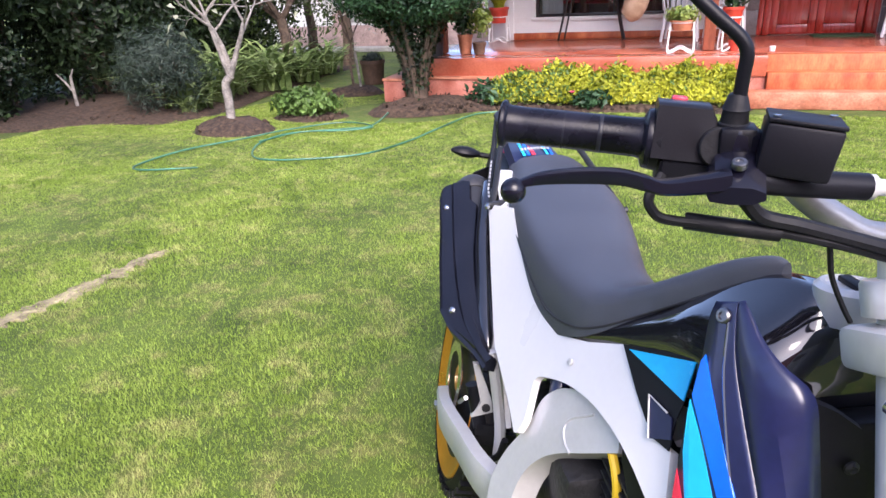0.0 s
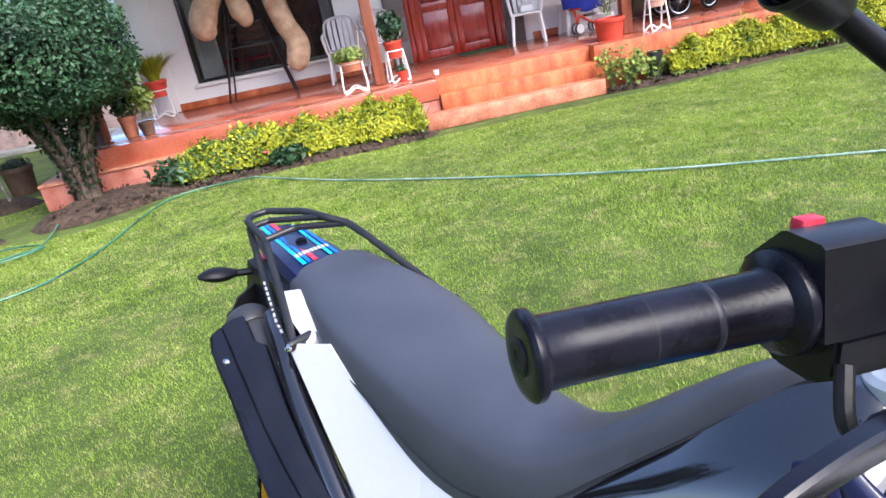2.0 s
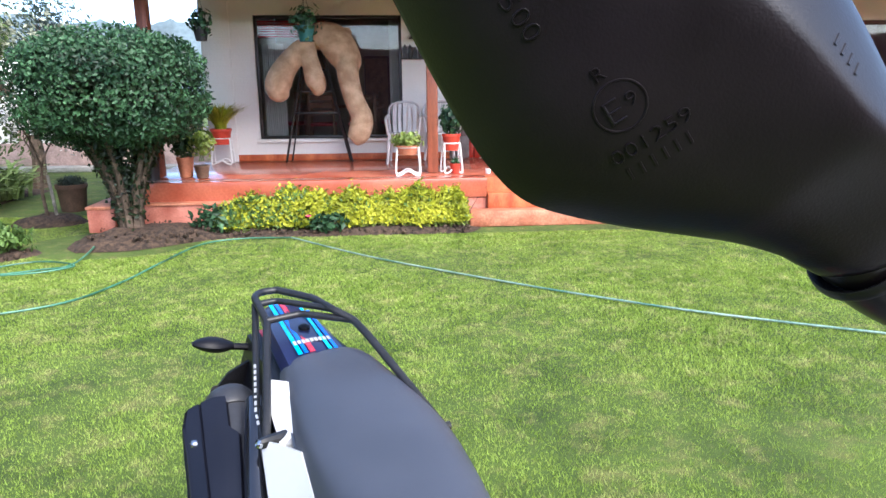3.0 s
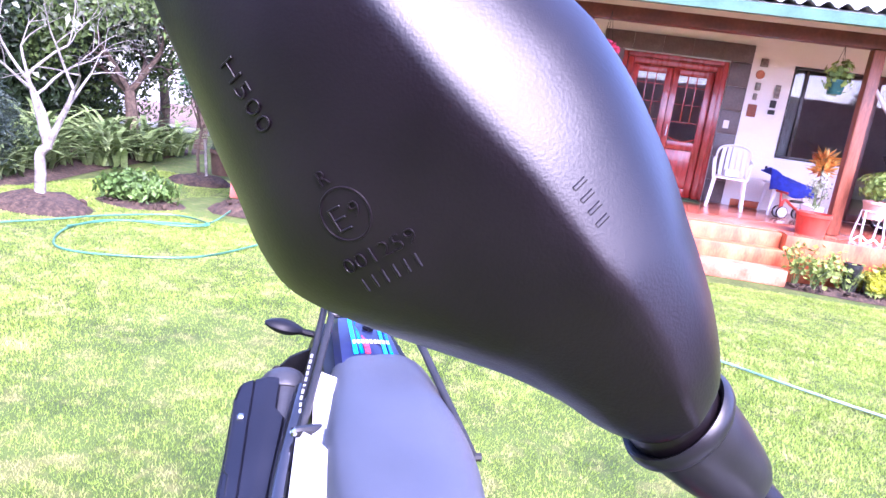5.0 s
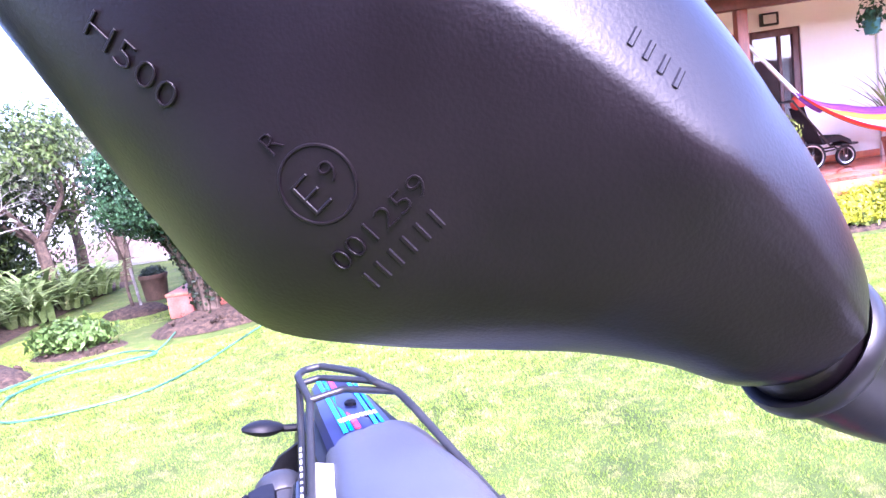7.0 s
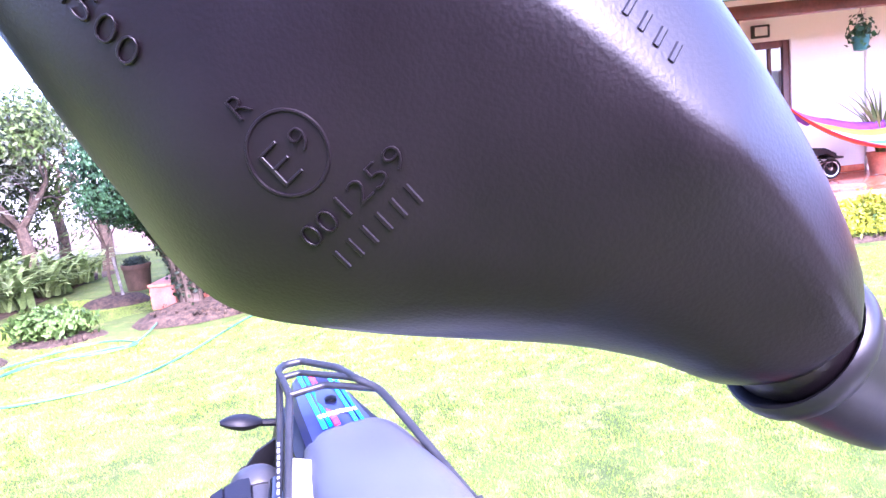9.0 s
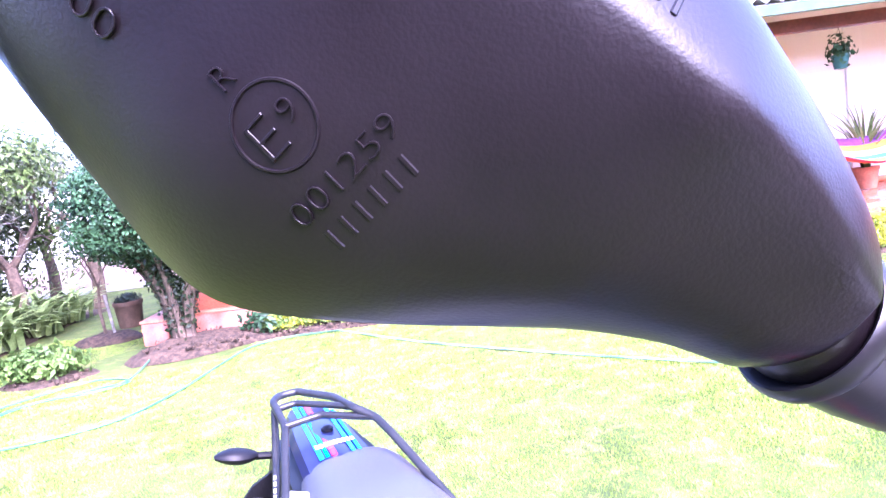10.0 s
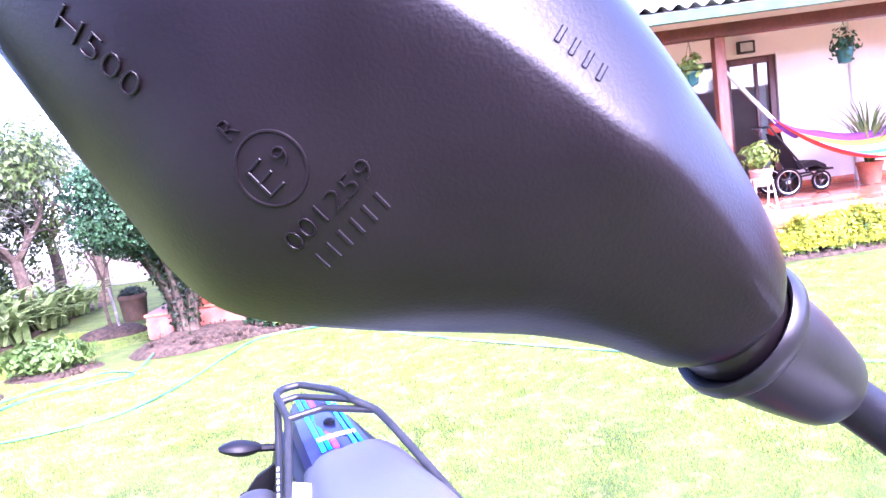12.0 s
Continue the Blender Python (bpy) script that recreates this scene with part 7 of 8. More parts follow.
part("silencer_tip", lathe(bmesh.new(), [(0.045, -0.03), (0.0515, -0.028), (0.0535, -0.024), (0.0535, 0.000), (0.0505, 0.014), (0.044, 0.024), (0.034, 0.030), (0.024, 0.031), (0.020, 0.0)], (-0.186, 1.280, 0.876), 32, Vector((0, 0, 1)).rotation_difference(Vector((0.06, 0.89, 0.45))).to_matrix()), M_ENDCAP, bike, "dark grey rounded silencer end cap")
part("exhaust_pipe", bar([(-0.215, 0.86, 0.66), (-0.18, 0.74, 0.63), (-0.15, 0.60, 0.56), (-0.13, 0.30, 0.40), (-0.10, 0.08, 0.42), (-0.06, 0.03, 0.55), (-0.04, 0.08, 0.62)], 0.021, 10), M_SILVER, bike)
for p in ((-0.274, 1.170, 0.868), (-0.297, 0.845, 0.724)):
    part("screw", lathe(bmesh.new(), [(0, -0.004), (0.009, -0.004), (0.009, 0.003), (0.006, 0.006), (0.003, 0.003), (0, 0.003)], p, 12, Vector((0, 0, 1)).rotation_difference(Vector((-1, -0.1, 0.25))).to_matrix()), M_CHROME, ex)
# raised rib along the shield
part("shield_rib", tube(bmesh.new(), [(-0.285, 1.213, 0.882), (-0.288, 1.151, 0.8535), (-0.293, 1.094, 0.8275), (-0.296, 1.068, 0.815), (-0.288, 1.055, 0.8135), (-0.291, 1.034, 0.8035), (-0.292, 1.010, 0.792), (-0.297, 0.968, 0.771), (-0.303, 0.910, 0.742)], 0.0030, 6), M_SHIELD, ex, smooth=False)
# glossy inner guard between shield and panel
part("heat_guard", bar([(-0.150, 1.19, 0.915), (-0.172, 1.10, 0.885), (-0.196, 1.0, 0.825), (-0.210, 0.90, 0.765), (-0.221, 0.82, 0.715), (-0.228, 0.74, 0.672)], [0.022] * 24 + [0.021, 0.020, 0.019, 0.018, 0.016, 0.012, 0.006], 14), M_GLOSSBLK, bike, "glossy black inner heat guard")

# luggage rack
def along_blocks(rows):
    """A cast arm: squared sections of given half width along a line."""
    bm, rings = bmesh.new(), []
    for x, y, z, r in rows:
        rings.append([(x, y - r, z - r * 0.8), (x, y - r, z + r * 0.5), (x, y - r * 0.5, z + r), (x, y + r * 0.5, z + r), (x, y + r, z + r * 0.5), (x, y + r, z - r * 0.8)])
    return loft(bm, rings)


def kinked(pts, r, sides=10, cut=0.010):
    """A tube of straight lengths with tight bends."""
    P = [Vector(p) for p in pts]
    out = [P[0]]
    for a, b, c in zip(P, P[1:], P[2:]):
        ka, kc = min(cut, (a - b).length * 0.4), min(cut, (c - b).length * 0.4)
        p, q = b + (a - b).normalized() * ka, b + (c - b).normalized() * kc
        out += [p, (p + q + 2 * b) / 4, q]
    return tube(bmesh.new(), out + [P[-1]], r, sides)


rack = part("rack", kinked([(-0.168, 1.035, 0.905), (-0.135, 1.150, 0.970), (-0.094, 1.298, 1.041), (-0.098, 1.388, 1.069), (-0.080, 1.414, 1.071), (-0.040, 1.418, 1.070), (0.016, 1.322, 1.068), (0.034, 1.242, 1.062), (0.066, 1.205, 1.044), (0.078, 1.150, 1.023), (0.130, 0.935, 0.913)], 0.0082, 12), M_BMETAL, bike, "black tubular steel luggage rack")
part("cross_bar", kinked([(-0.094, 1.297, 1.042), (-0.021, 1.300, 1.045), (0.062, 1.208, 1.045)], 0.0075), M_BMETAL, rack)
part("cross_bar", kinked([(-0.096, 1.362, 1.060), (-0.055, 1.370, 1.060), (0.020, 1.276, 1.060), (0.034, 1.250, 1.060)], 0.0070), M_BMETAL, rack)
part("rack_foot_bolt", lathe(bmesh.new(), [(0, -0.006), (0.008, -0.006), (0.008, 0.008), (0, 0.010)], (0.136, 0.932, 0.911), 8, Matrix.Rotation(radians(90), 3, "Y")), M_BMETAL, rack)
RAIL = [Vector(p) for p in ((-0.173, 1.00, 0.868), (-0.160, 1.14, 0.915), (-0.126, 1.28, 0.975), (-0.097, 1.388, 1.052))]
low = part("lower_rail", kinked(RAIL, 0.0078), M_BMETAL, rack)
# printed marks along the rail, on the side turned up and forward
for k in range(10):
    d = (RAIL[2] - RAIL[1]).normalized() if k > 1 else (RAIL[1] - RAIL[0]).normalized()
    p = RAIL[1] + (RAIL[2] - RAIL[1]) * (k * 0.105 - 0.18) if k > 1 else RAIL[1] - d * (0.030 - k * 0.016)
    n = Vector((-0.30, -0.45, 0.80))
    n = (n - d * n.dot(d)).normalized()
    m = Matrix((d, d.cross(n), n)).transposed().to_4x4()
    w = 0.0052 if k != 4 else 0.0026
    part("print", boxbm((-w, -0.0024, -0.001), (w, 0.0024, 0.0006), 0, Matrix.Translation(p + n * 0.0078) @ m), M_WTEXT, low, smooth=False)
cl = part("rack_clamp", along_blocks([(-0.178, 1.036, 0.910, 0.0085), (-0.160, 1.036, 0.912, 0.0095), (-0.146, 1.030, 0.915, 0.0105), (-0.128, 1.026, 0.921, 0.0085), (-0.100, 1.012, 0.936, 0.0085)]), M_BMETAL, rack, "cast black rack clamp")
part("bolt", lathe(bmesh.new(), [(0, 0), (0.0085, 0), (0.0085, 0.006), (0.004, 0.0085), (0, 0.007)], (-0.178, 1.035, 0.910), 10, Vector((0, 0, 1)).rotation_difference(Vector((-1, -0.3, 0.3))).to_matrix()), M_CHROME, cl)

# tail, stickers, lights
bm = bmesh.new()
loft(bm, [[(x0, y, z - 0.02), (x0 + 0.012, y, z), ((x0 + x1) / 2, y, z + 0.010), (x1 - 0.012, y, z), (x1, y, z - 0.02), (x1 - 0.01, y, z - 0.06), (x0 + 0.01, y, z - 0.06)] for y, x0, x1, z in ((1.10, -0.092, 0.066, 0.955), (1.20, -0.090, 0.062, 0.975), (1.35, -0.082, 0.056, 0.990), (1.50, -0.066, 0.044, 0.996), (1.56, -0.05, 0.03, 0.985))])
tail = part("tail_cover", bm, M_NAVY, bike, "dark navy tail cover with racing stripes")


def tail_stripe(x0, x1, y0, y1, material, dx=0.0):
    def z(x, y):
        return 0.990 + (y - 1.35) * (0.10 if y < 1.35 else 0.04) + 0.008 - 1.2 * (x + 0.012) ** 2
    pts = [(x0, y0), (x1, y0), (x1 + dx, y1), (x0 + dx, y1)]
    P = [Vector((x, y, z(x, y) + 0.0035)) for x, y in pts]
    part("stripe", sheet(P, (0, 0, -1), 0.002, 0), material, tail, smooth=False)


tail_stripe(-0.052, -0.043, 1.22, 1.52, M_CYAN, 0.012)
tail_stripe(-0.039, -0.031, 1.22, 1.52, M_BLUEP, 0.012)
tail_stripe(-0.027, -0.016, 1.22, 1.52, M_REDP, 0.012)
tail_stripe(0.012, 0.020, 1.22, 1.46, M_CYAN, 0.008)
tail_stripe(0.025, 0.033, 1.22, 1.44, M_BLUEP, 0.006)
for k in range(9):
    tail_stripe(-0.048 + k * 0.0092, -0.0415 + k * 0.0092, 1.264, 1.278, M_WTEXT)
part("seat_lock", lathe(bmesh.new(), [(0, 0), (0.013, 0), (0.013, 0.008), (0.006, 0.012), (0, 0.012)], (-0.005, 1.335, 0.995), 16), M_BLK, tail)
part("rear_fender", loft(bmesh.new(), [[(-0.012 - w, y, z), (-0.012 - w * 0.7, y, z + 0.03), (-0.012 + w * 0.7, y, z + 0.03), (-0.012 + w, y, z), (-0.012 + w, y, z - 0.012), (-0.012, y, z + 0.008), (-0.012 - w, y, z - 0.012)] for y, z, w in ((1.05, 0.84, 0.09), (1.25, 0.90, 0.10), (1.48, 0.90, 0.10), (1.60, 0.84, 0.085), (1.70, 0.72, 0.07), (1.76, 0.60, 0.06))]), M_BLK, bike, "matt black rear fender")
part("tail_light", boxbm((-0.06, 1.555, 0.875), (0.035, 1.615, 0.915), 0.012), M_REDP, bike, "red tail light")
part("fender_side", sheet([(-0.112, 1.20, 0.945), (-0.098, 1.50, 0.945), (-0.118, 1.52, 0.86), (-0.150, 1.34, 0.82), (-0.150, 1.20, 0.87)], (1, 0, 0), 0.03, 0.006), M_BLK, bike, "matt black fender side")
part("fender_side", sheet([(0.088, 1.20, 0.945), (0.074, 1.50, 0.945), (0.094, 1.52, 0.86), (0.126, 1.34, 0.82), (0.126, 1.20, 0.87)], (-1, 0, 0), 0.03, 0.006), M_BLK, bike, "matt black fender side")
fb = part("fender_bracket", sheet([(-0.105, 1.44, 0.905), (-0.165, 1.41, 0.893), (-0.192, 1.395, 0.872), (-0.185, 1.385, 0.855), (-0.165, 1.42, 0.80), (-0.115, 1.46, 0.78)], (0.1, 1, 0), 0.012, 0.003), M_RUBBER, bike)
part("eyelet", lathe(bmesh.new(), [(0.005, -0.004), (0.012, -0.004), (0.012, 0.004), (0.005, 0.004), (0.005, -0.004)], (-0.196, 1.388, 0.868), 16, Matrix.Rotation(radians(70), 3, "X")), M_BLK, fb)



def indicator(s):
    x = -0.012 + s * 0.085
    ind = part("indicator", bar([(x, 1.475, 0.922), (x + s * 0.05, 1.475, 0.934)], 0.009, 8, 3), M_BLK, bike, "black slim turn indicator")
    rings = []
    for k in range(9):
        f = k / 8
        w = 0.004 + 0.020 * math.sin(math.pi * min(1, f * 0.92 + 0.06)) ** 0.8
        c = Vector((x + s * (0.040 + 0.090 * f), 1.475 - 0.004 * f, 0.935 + 0.020 * f))
        rings.append([c + Vector((0, w * 1.2 * math.cos(a), w * 0.75 * math.sin(a))) for a in np.linspace(0, 2 * math.pi, 12, endpoint=False)])
    part("indicator_lens", loft(bmesh.new(), rings), M_BLK, ind)


indicator(-1)

# fork and triple clamp
FK = [W(0.403, 0.50, 1.16), W(0.412, 0.45, 1.04), W(0.421, 0.40, 0.92), W(0.435, 0.335, 0.78)]
part("fork_leg", tube(bmesh.new(), FK, 0.024, 20), M_SILVER, bike, "silver fork tube")
part("fork_leg", bar([(0.27, 0.06, 1.15), (0.27, -0.15, 0.85), (0.27, -0.42, 0.45)], 0.026, 16, 4), M_SILVER, bike)
CM = Matrix.Translation(W(0.420, 0.452, 1.074)) @ Matrix.Rotation(radians(-22), 4, "X")
clamp = part("triple_clamp", boxbm((-0.058, -0.040, -0.024), (0.24, 0.045, 0.024), 0.010, CM), M_SILVER, bike, "cast silver triple clamp")
part("clamp_collar", lathe(bmesh.new(), [(0.025, 0.0), (0.033, 0.002), (0.033, 0.036), (0.030, 0.040), (0.025, 0.040)], W(0.400, 0.465, 1.100), 24, Matrix.Rotation(radians(-22), 3, "X")), M_SILVER, clamp)
part("clamp_bolt", lathe(bmesh.new(), [(0, 0), (0.009, 0), (0.009, 0.008), (0.004, 0.009), (0, 0.006)], W(0.392, 0.405, 1.03), 12, Matrix.Rotation(radians(90), 3, "X")), M_CHROME, clamp)
part("fork_lower", bar([FK[-1], (0.12, -0.36, 0.54), (0.115, -0.50, 0.40)], 0.028, 16, 4), M_GOLD, bike)
part("front_fender", loft(bmesh.new(), [[(0.19 - w, y, z), (0.19, y, z + 0.03), (0.19 + w, y, z), (0.19, y, z + 0.02)] for y, z, w in ((-0.10, 0.80, 0.03), (-0.25, 0.83, 0.07), (-0.50, 0.82, 0.075), (-0.75, 0.76, 0.06), (-0.88, 0.71, 0.03))]), M_WHITEP, bike)

# ---- handlebar ----
part("handlebar", bar([W(0.004, 0.410, 1.3035), W(0.15, 0.424, 1.2885), W(0.235, 0.450, 1.280), W(0.268, 0.460, 1.254), W(0.300, 0.468, 1.222), W(0.335, 0.475, 1.197), W(0.365, 0.485, 1.181), W(0.42, 0.515, 1.174), W(0.50, 0.56, 1.185), W(0.58, 0.61, 1.225), W(0.66, 0.66, 1.275), W(0.74, 0.71, 1.29), W(0.90, 0.80, 1.30)], [0.0125] * 14 + [0.0150] * 46 + [0.0125] * 13, 14, 6), M_BAR, bike, "silver tapered handlebar")


def along(a, b, prof, sides=28):
    """Turn a profile of (distance from a, radius) about the line from a to b."""
    a, b = Vector(a), Vector(b)
    q = Vector((0, 0, 1)).rotation_difference((b - a).normalized()).to_matrix()
    return lathe(bmesh.new(), [(r, d) for d, r in prof], a, sides, q)


G0, G1 = W(-0.006, 0.409, 1.3045), W(0.148, 0.424, 1.2885)
grip = part("grip", along(G0, G1, [(0.0015, 0.005), (0.000, 0.008), (0.000, 0.0190), (0.0008, 0.0222), (0.0026, 0.0240), (0.0056, 0.0241), (0.0074, 0.0228), (0.0085, 0.0202), (0.0105, 0.0193), (0.028, 0.0188), (0.060, 0.0190), (0.110, 0.0192), (0.138, 0.0196), (0.1425, 0.0206), (0.1445, 0.0262), (0.1462, 0.0290), (0.150, 0.0298), (0.1535, 0.0290), (0.1548, 0.0262), (0.1555, 0.016)], 40), M_GRIP, bike, "worn black rubber throttle grip with end flange")
for d, w, r in ((0.066, 0.0012, 0.01915), (0.102, 0.0026, 0.01935)):
    part("worn_band", along(G0, G1, [(d - w, r - 0.0006), (d - w * 0.7, r), (d + w * 0.7, r), (d + w, r - 0.0006)], 40), M_WORN, grip, "rubbed grey band round the grip")
part("grip_end", along(G0 + (G0 - G1).normalized() * 0.0015, G1, [(0.001, 0.0035), (0, 0.0045), (0, 0.0085), (0.0012, 0.0100), (0.003, 0.0100), (0.003, 0.003)], 24), M_RUBBER, grip)
AX = (G1 - G0).normalized()
HQ = Matrix.Translation(G1) @ Vector((1, 0, 0)).rotation_difference(AX).to_matrix().to_4x4()
# axes here: x along the bar to the middle, y rearward, z up
sw_prof = [(-0.032, -0.0115), (-0.026, 0.0375), (-0.0235, 0.0395), (0.000, 0.0405), (0.004, 0.0390), (0.030, 0.016), (0.032, -0.0115)]
sw_end = [(-0.028, -0.0115), (-0.026, 0.008), (-0.022, 0.012), (0.000, 0.013), (0.012, 0.012), (0.026, 0.004), (0.028, -0.0115)]
sw_low = [(-0.031, -0.0120), (0.032, -0.0120), (0.030, -0.034), (0.014, -0.046), (-0.014, -0.046), (-0.030, -0.036)]


def extr(prof, x0, x1, bevel=0.0025):
    bm = bmesh.new()
    loft(bm, [[HQ @ Vector((x, a, b)) for a, b in prof] for x in (x0, x1)])
    bmesh.ops.bevel(bm, geom=bm.edges[:], offset=bevel, segments=2, affect="EDGES")
    return bm


bm = bmesh.new()
loft(bm, [[HQ @ Vector((x, a, b)) for a, b in prof] for x, prof in ((-0.004, sw_prof), (0.044, sw_prof), (0.060, sw_end))])
bmesh.ops.bevel(bm, geom=[e for e in bm.edges if len(e.link_faces) == 2 and e.calc_face_angle(0) > 0.3], offset=0.002, segments=2, affect="EDGES")
sw = part("switch_housing", bm, M_SWITCH, bike, "black throttle switch housing")
part("button_boss", along(HQ @ Vector((0.056, -0.0375, 0.006)), HQ @ Vector((0.056, 0, 0.002)), [(0, 0.002), (0, 0.0175), (0.0012, 0.0188), (0.010, 0.0192)], 28), M_RUBBER, sw)
part("switch_lower", extr(sw_low, 0.006, 0.064), M_BLK, sw)
part("throttle_collar", along(G1 - AX * 0.004, G1, [(0, 0.018), (0, 0.030), (0.008, 0.031), (0.010, 0.018)]), M_BLK, sw)
part("kill_switch", boxbm((0.0095, 0.003, 0.028), (0.0250, 0.014, 0.0430), 0.0025, HQ), M_REDP, sw, "red engine stop switch")
part("housing_screw", along(HQ @ Vector((0.036, -0.012, -0.043)), HQ @ Vector((0.036, -0.012, 0)), [(0, 0.004), (0.003, 0.004)], 10), M_CHROME, sw)
# brake perch, lever and reservoir
bm = bmesh.new()
cut = [(0.203, 1.286), (0.214, 1.290), (0.233, 1.290), (0.245, 1.281), (0.246, 1.266), (0.236, 1.255), (0.216, 1.252), (0.200, 1.257), (0.197, 1.272)]
loft(bm, [[W(x, y, 1.250 + (z - 1.252) * k) for x, z in cut] for y, k in ((0.345, 0.42), (0.362, 0.78), (0.386, 1.0))])
bmesh.ops.bevel(bm, geom=[e for e in bm.edges if e.calc_face_angle(0) > 0.4], offset=0.0018, segments=2, affect="EDGES")
box(bm, (0.062, -0.046, -0.012), (0.090, -0.004, 0.026), 0.006, HQ)
perch = part("brake_perch", bm, M_LEVER, bike, "black angular cast brake lever perch")
part("bar_clamp", along(HQ @ Vector((0.062, 0, 0)), HQ @ Vector((0.09, 0, 0)), [(0, 0.012), (0, 0.0185), (0.002, 0.0205), (0.024, 0.0205), (0.026, 0.0185), (0.026, 0.012)], 24), M_BLK, perch)
part("mirror_boss", boxbm((0.205, 0.386, 1.276), (0.238, 0.424, 1.309), 0.006, BIKE_I), M_BLK, perch)
# the blade: place on its middle line, half height and half depth
LEVER = [(0.040, 0.3010, 1.2735, 0.0035, 0.0035), (0.0588, 0.3067, 1.2778, 0.0055, 0.0050), (0.092, 0.3170, 1.2788, 0.0070, 0.0058), (0.123, 0.3266, 1.2765, 0.0074, 0.0062), (0.1445, 0.3333, 1.2704, 0.0074, 0.0070), (0.161, 0.3385, 1.2653, 0.0068, 0.0080), (0.189, 0.3470, 1.2668, 0.0082, 0.0090), (0.214, 0.3555, 1.2691, 0.0098, 0.0100)]
LV = [W(0.034, 0.299, 1.267)]
bm = bmesh.new()
rings = []
for x, y, z, hz, hw in stations(LEVER, 5):
    d = Vector((0.93, 0.33, 0)).normalized()
    side = Vector((-d.y, d.x, 0))
    rings.append([W(*(Vector((x, y, z)) + side * hw * a + Vector((0, 0, 1)) * hz * b)) for a, b in ((-1, -0.6), (-0.75, -0.95), (0.6, -0.95), (1, -0.5), (1, 0.6), (0.7, 0.95), (-0.55, 1), (-0.9, 0.75))])
lever = part("brake_lever", loft(bm, rings), M_LEVER, bike, "black brake lever with ball end")
bm = bmesh.new()
bmesh.ops.create_uvsphere(bm, u_segments=16, v_segments=10, radius=0.0118, matrix=Matrix.Translation(LV[0]))
part("ball_end", bm, M_LEVER, lever)
part("lever_bolt", along(W(0.222, 0.357, 1.2865), W(0.224, 0.372, 1.25), [(0.0012, 0.0), (0.0012, 0.0032), (0, 0.0036), (0, 0.0060), (0.0012, 0.0068), (0.006, 0.0068)], 14), M_BOLT, perch, "bright pivot bolt")
RM = Matrix.Translation(W(0.270, 0.388, 1.295)) @ BIKE_I.to_3x3().to_4x4() @ Matrix.Rotation(radians(-2), 4, "Z") @ Matrix.Rotation(radians(7), 4, "Y")
bm = boxbm((-0.031, -0.024, -0.026), (0.031, 0.024, 0.021), 0.004)
for v in bm.verts:
    v.co.x *= 1.0 - 1.6 * max(0.0, 0.021 - v.co.z) if v.co.x > 0 else 1.0
    v.co = RM @ v.co
res = part("brake_reservoir", bm, M_BLK, bike, "black rectangular brake fluid reservoir")
part("lid", boxbm((-0.0308, -0.0238, 0.0212), (0.0308, 0.0238, 0.025), 0.0012, RM), M_BLK, res)
for sx in (-1, 1):
    part("lid_screw", lathe(bmesh.new(), [(0, 0), (0.0035, 0), (0.0035, 0.001), (0, 0.0012)], RM @ Vector((sx * 0.024, sx * 0.017, 0.026)), 10), M_CHROME, res)
part("master_cylinder", bar([W(0.235, 0.375, 1.265), W(0.285, 0.395, 1.258), W(0.335, 0.415, 1.252)], 0.013, 12), M_BLK, bike)
part("banjo_bolt", along(W(0.335, 0.415, 1.252), W(0.36, 0.425, 1.249), [(0, 0.012), (0.006, 0.012), (0.007, 0.008), (0.02, 0.008), (0.021, 0.005)], 12), M_SILVER, bike)
part("throttle_cable", bar([W(0.158, 0.392, 1.262), W(0.148, 0.378, 1.243), W(0.152, 0.374, 1.231), W(0.166, 0.376, 1.222), W(0.217, 0.385, 1.216), W(0.267, 0.390, 1.211), W(0.312, 0.400, 1.201), W(0.356, 0.420, 1.185), W(0.41, 0.44, 1.165)], 0.0050, 8), M_RUBBER, bike)
part("cable_sleeve", bar([W(0.182, 0.385, 1.219), W(0.217, 0.385, 1.216), W(0.267, 0.390, 1.211)], 0.0085, 10), M_RUBBER, bike)
part("brake_hose", bar([W(0.35, 0.42, 1.25), W(0.385, 0.45, 1.24), W(0.40, 0.48, 1.20), W(0.42, 0.50, 1.12)], 0.006, 8), M_RUBBER, bike)
part("wire_loom", bar([W(0.222, 0.375, 1.255), W(0.232, 0.370, 1.247), W(0.249, 0.380, 1.229), W(0.285, 0.390, 1.219), W(0.363, 0.420, 1.192), W(0.42, 0.45, 1.17)], 0.0075, 8), M_RUBBER, bike)
part("clutch_cable", bar([W(0.312, 0.405, 1.198), W(0.315, 0.410, 1.189), W(0.323, 0.420, 1.158), W(0.339, 0.430, 1.124), W(0.354, 0.450, 1.097)], 0.0030, 6), M_RUBBER, bike)
part("grip", along(W(0.77, 0.725, 1.29), W(0.92, 0.81, 1.30), [(0, 0.016), (0, 0.027), (0.006, 0.028), (0.014, 0.018), (0.12, 0.0175), (0.128, 0.024), (0.136, 0.024), (0.137, 0.005)]), M_GRIP, bike)
part("instrument_panel", boxbm((0.07, -0.12, 1.12), (0.27, -0.06, 1.22), 0.02), M_BLK, bike)
part("headlight_cowl", loft(bmesh.new(), [[(0.17 + w * math.cos(a), y, z + h * math.sin(a)) for a in np.linspace(0, 2 * math.pi, 16, endpoint=False)] for y, z, w, h in ((-0.10, 1.06, 0.11, 0.12), (-0.22, 1.05, 0.10, 0.13), (-0.28, 1.04, 0.06, 0.09))]), M_WHITEP, bike)

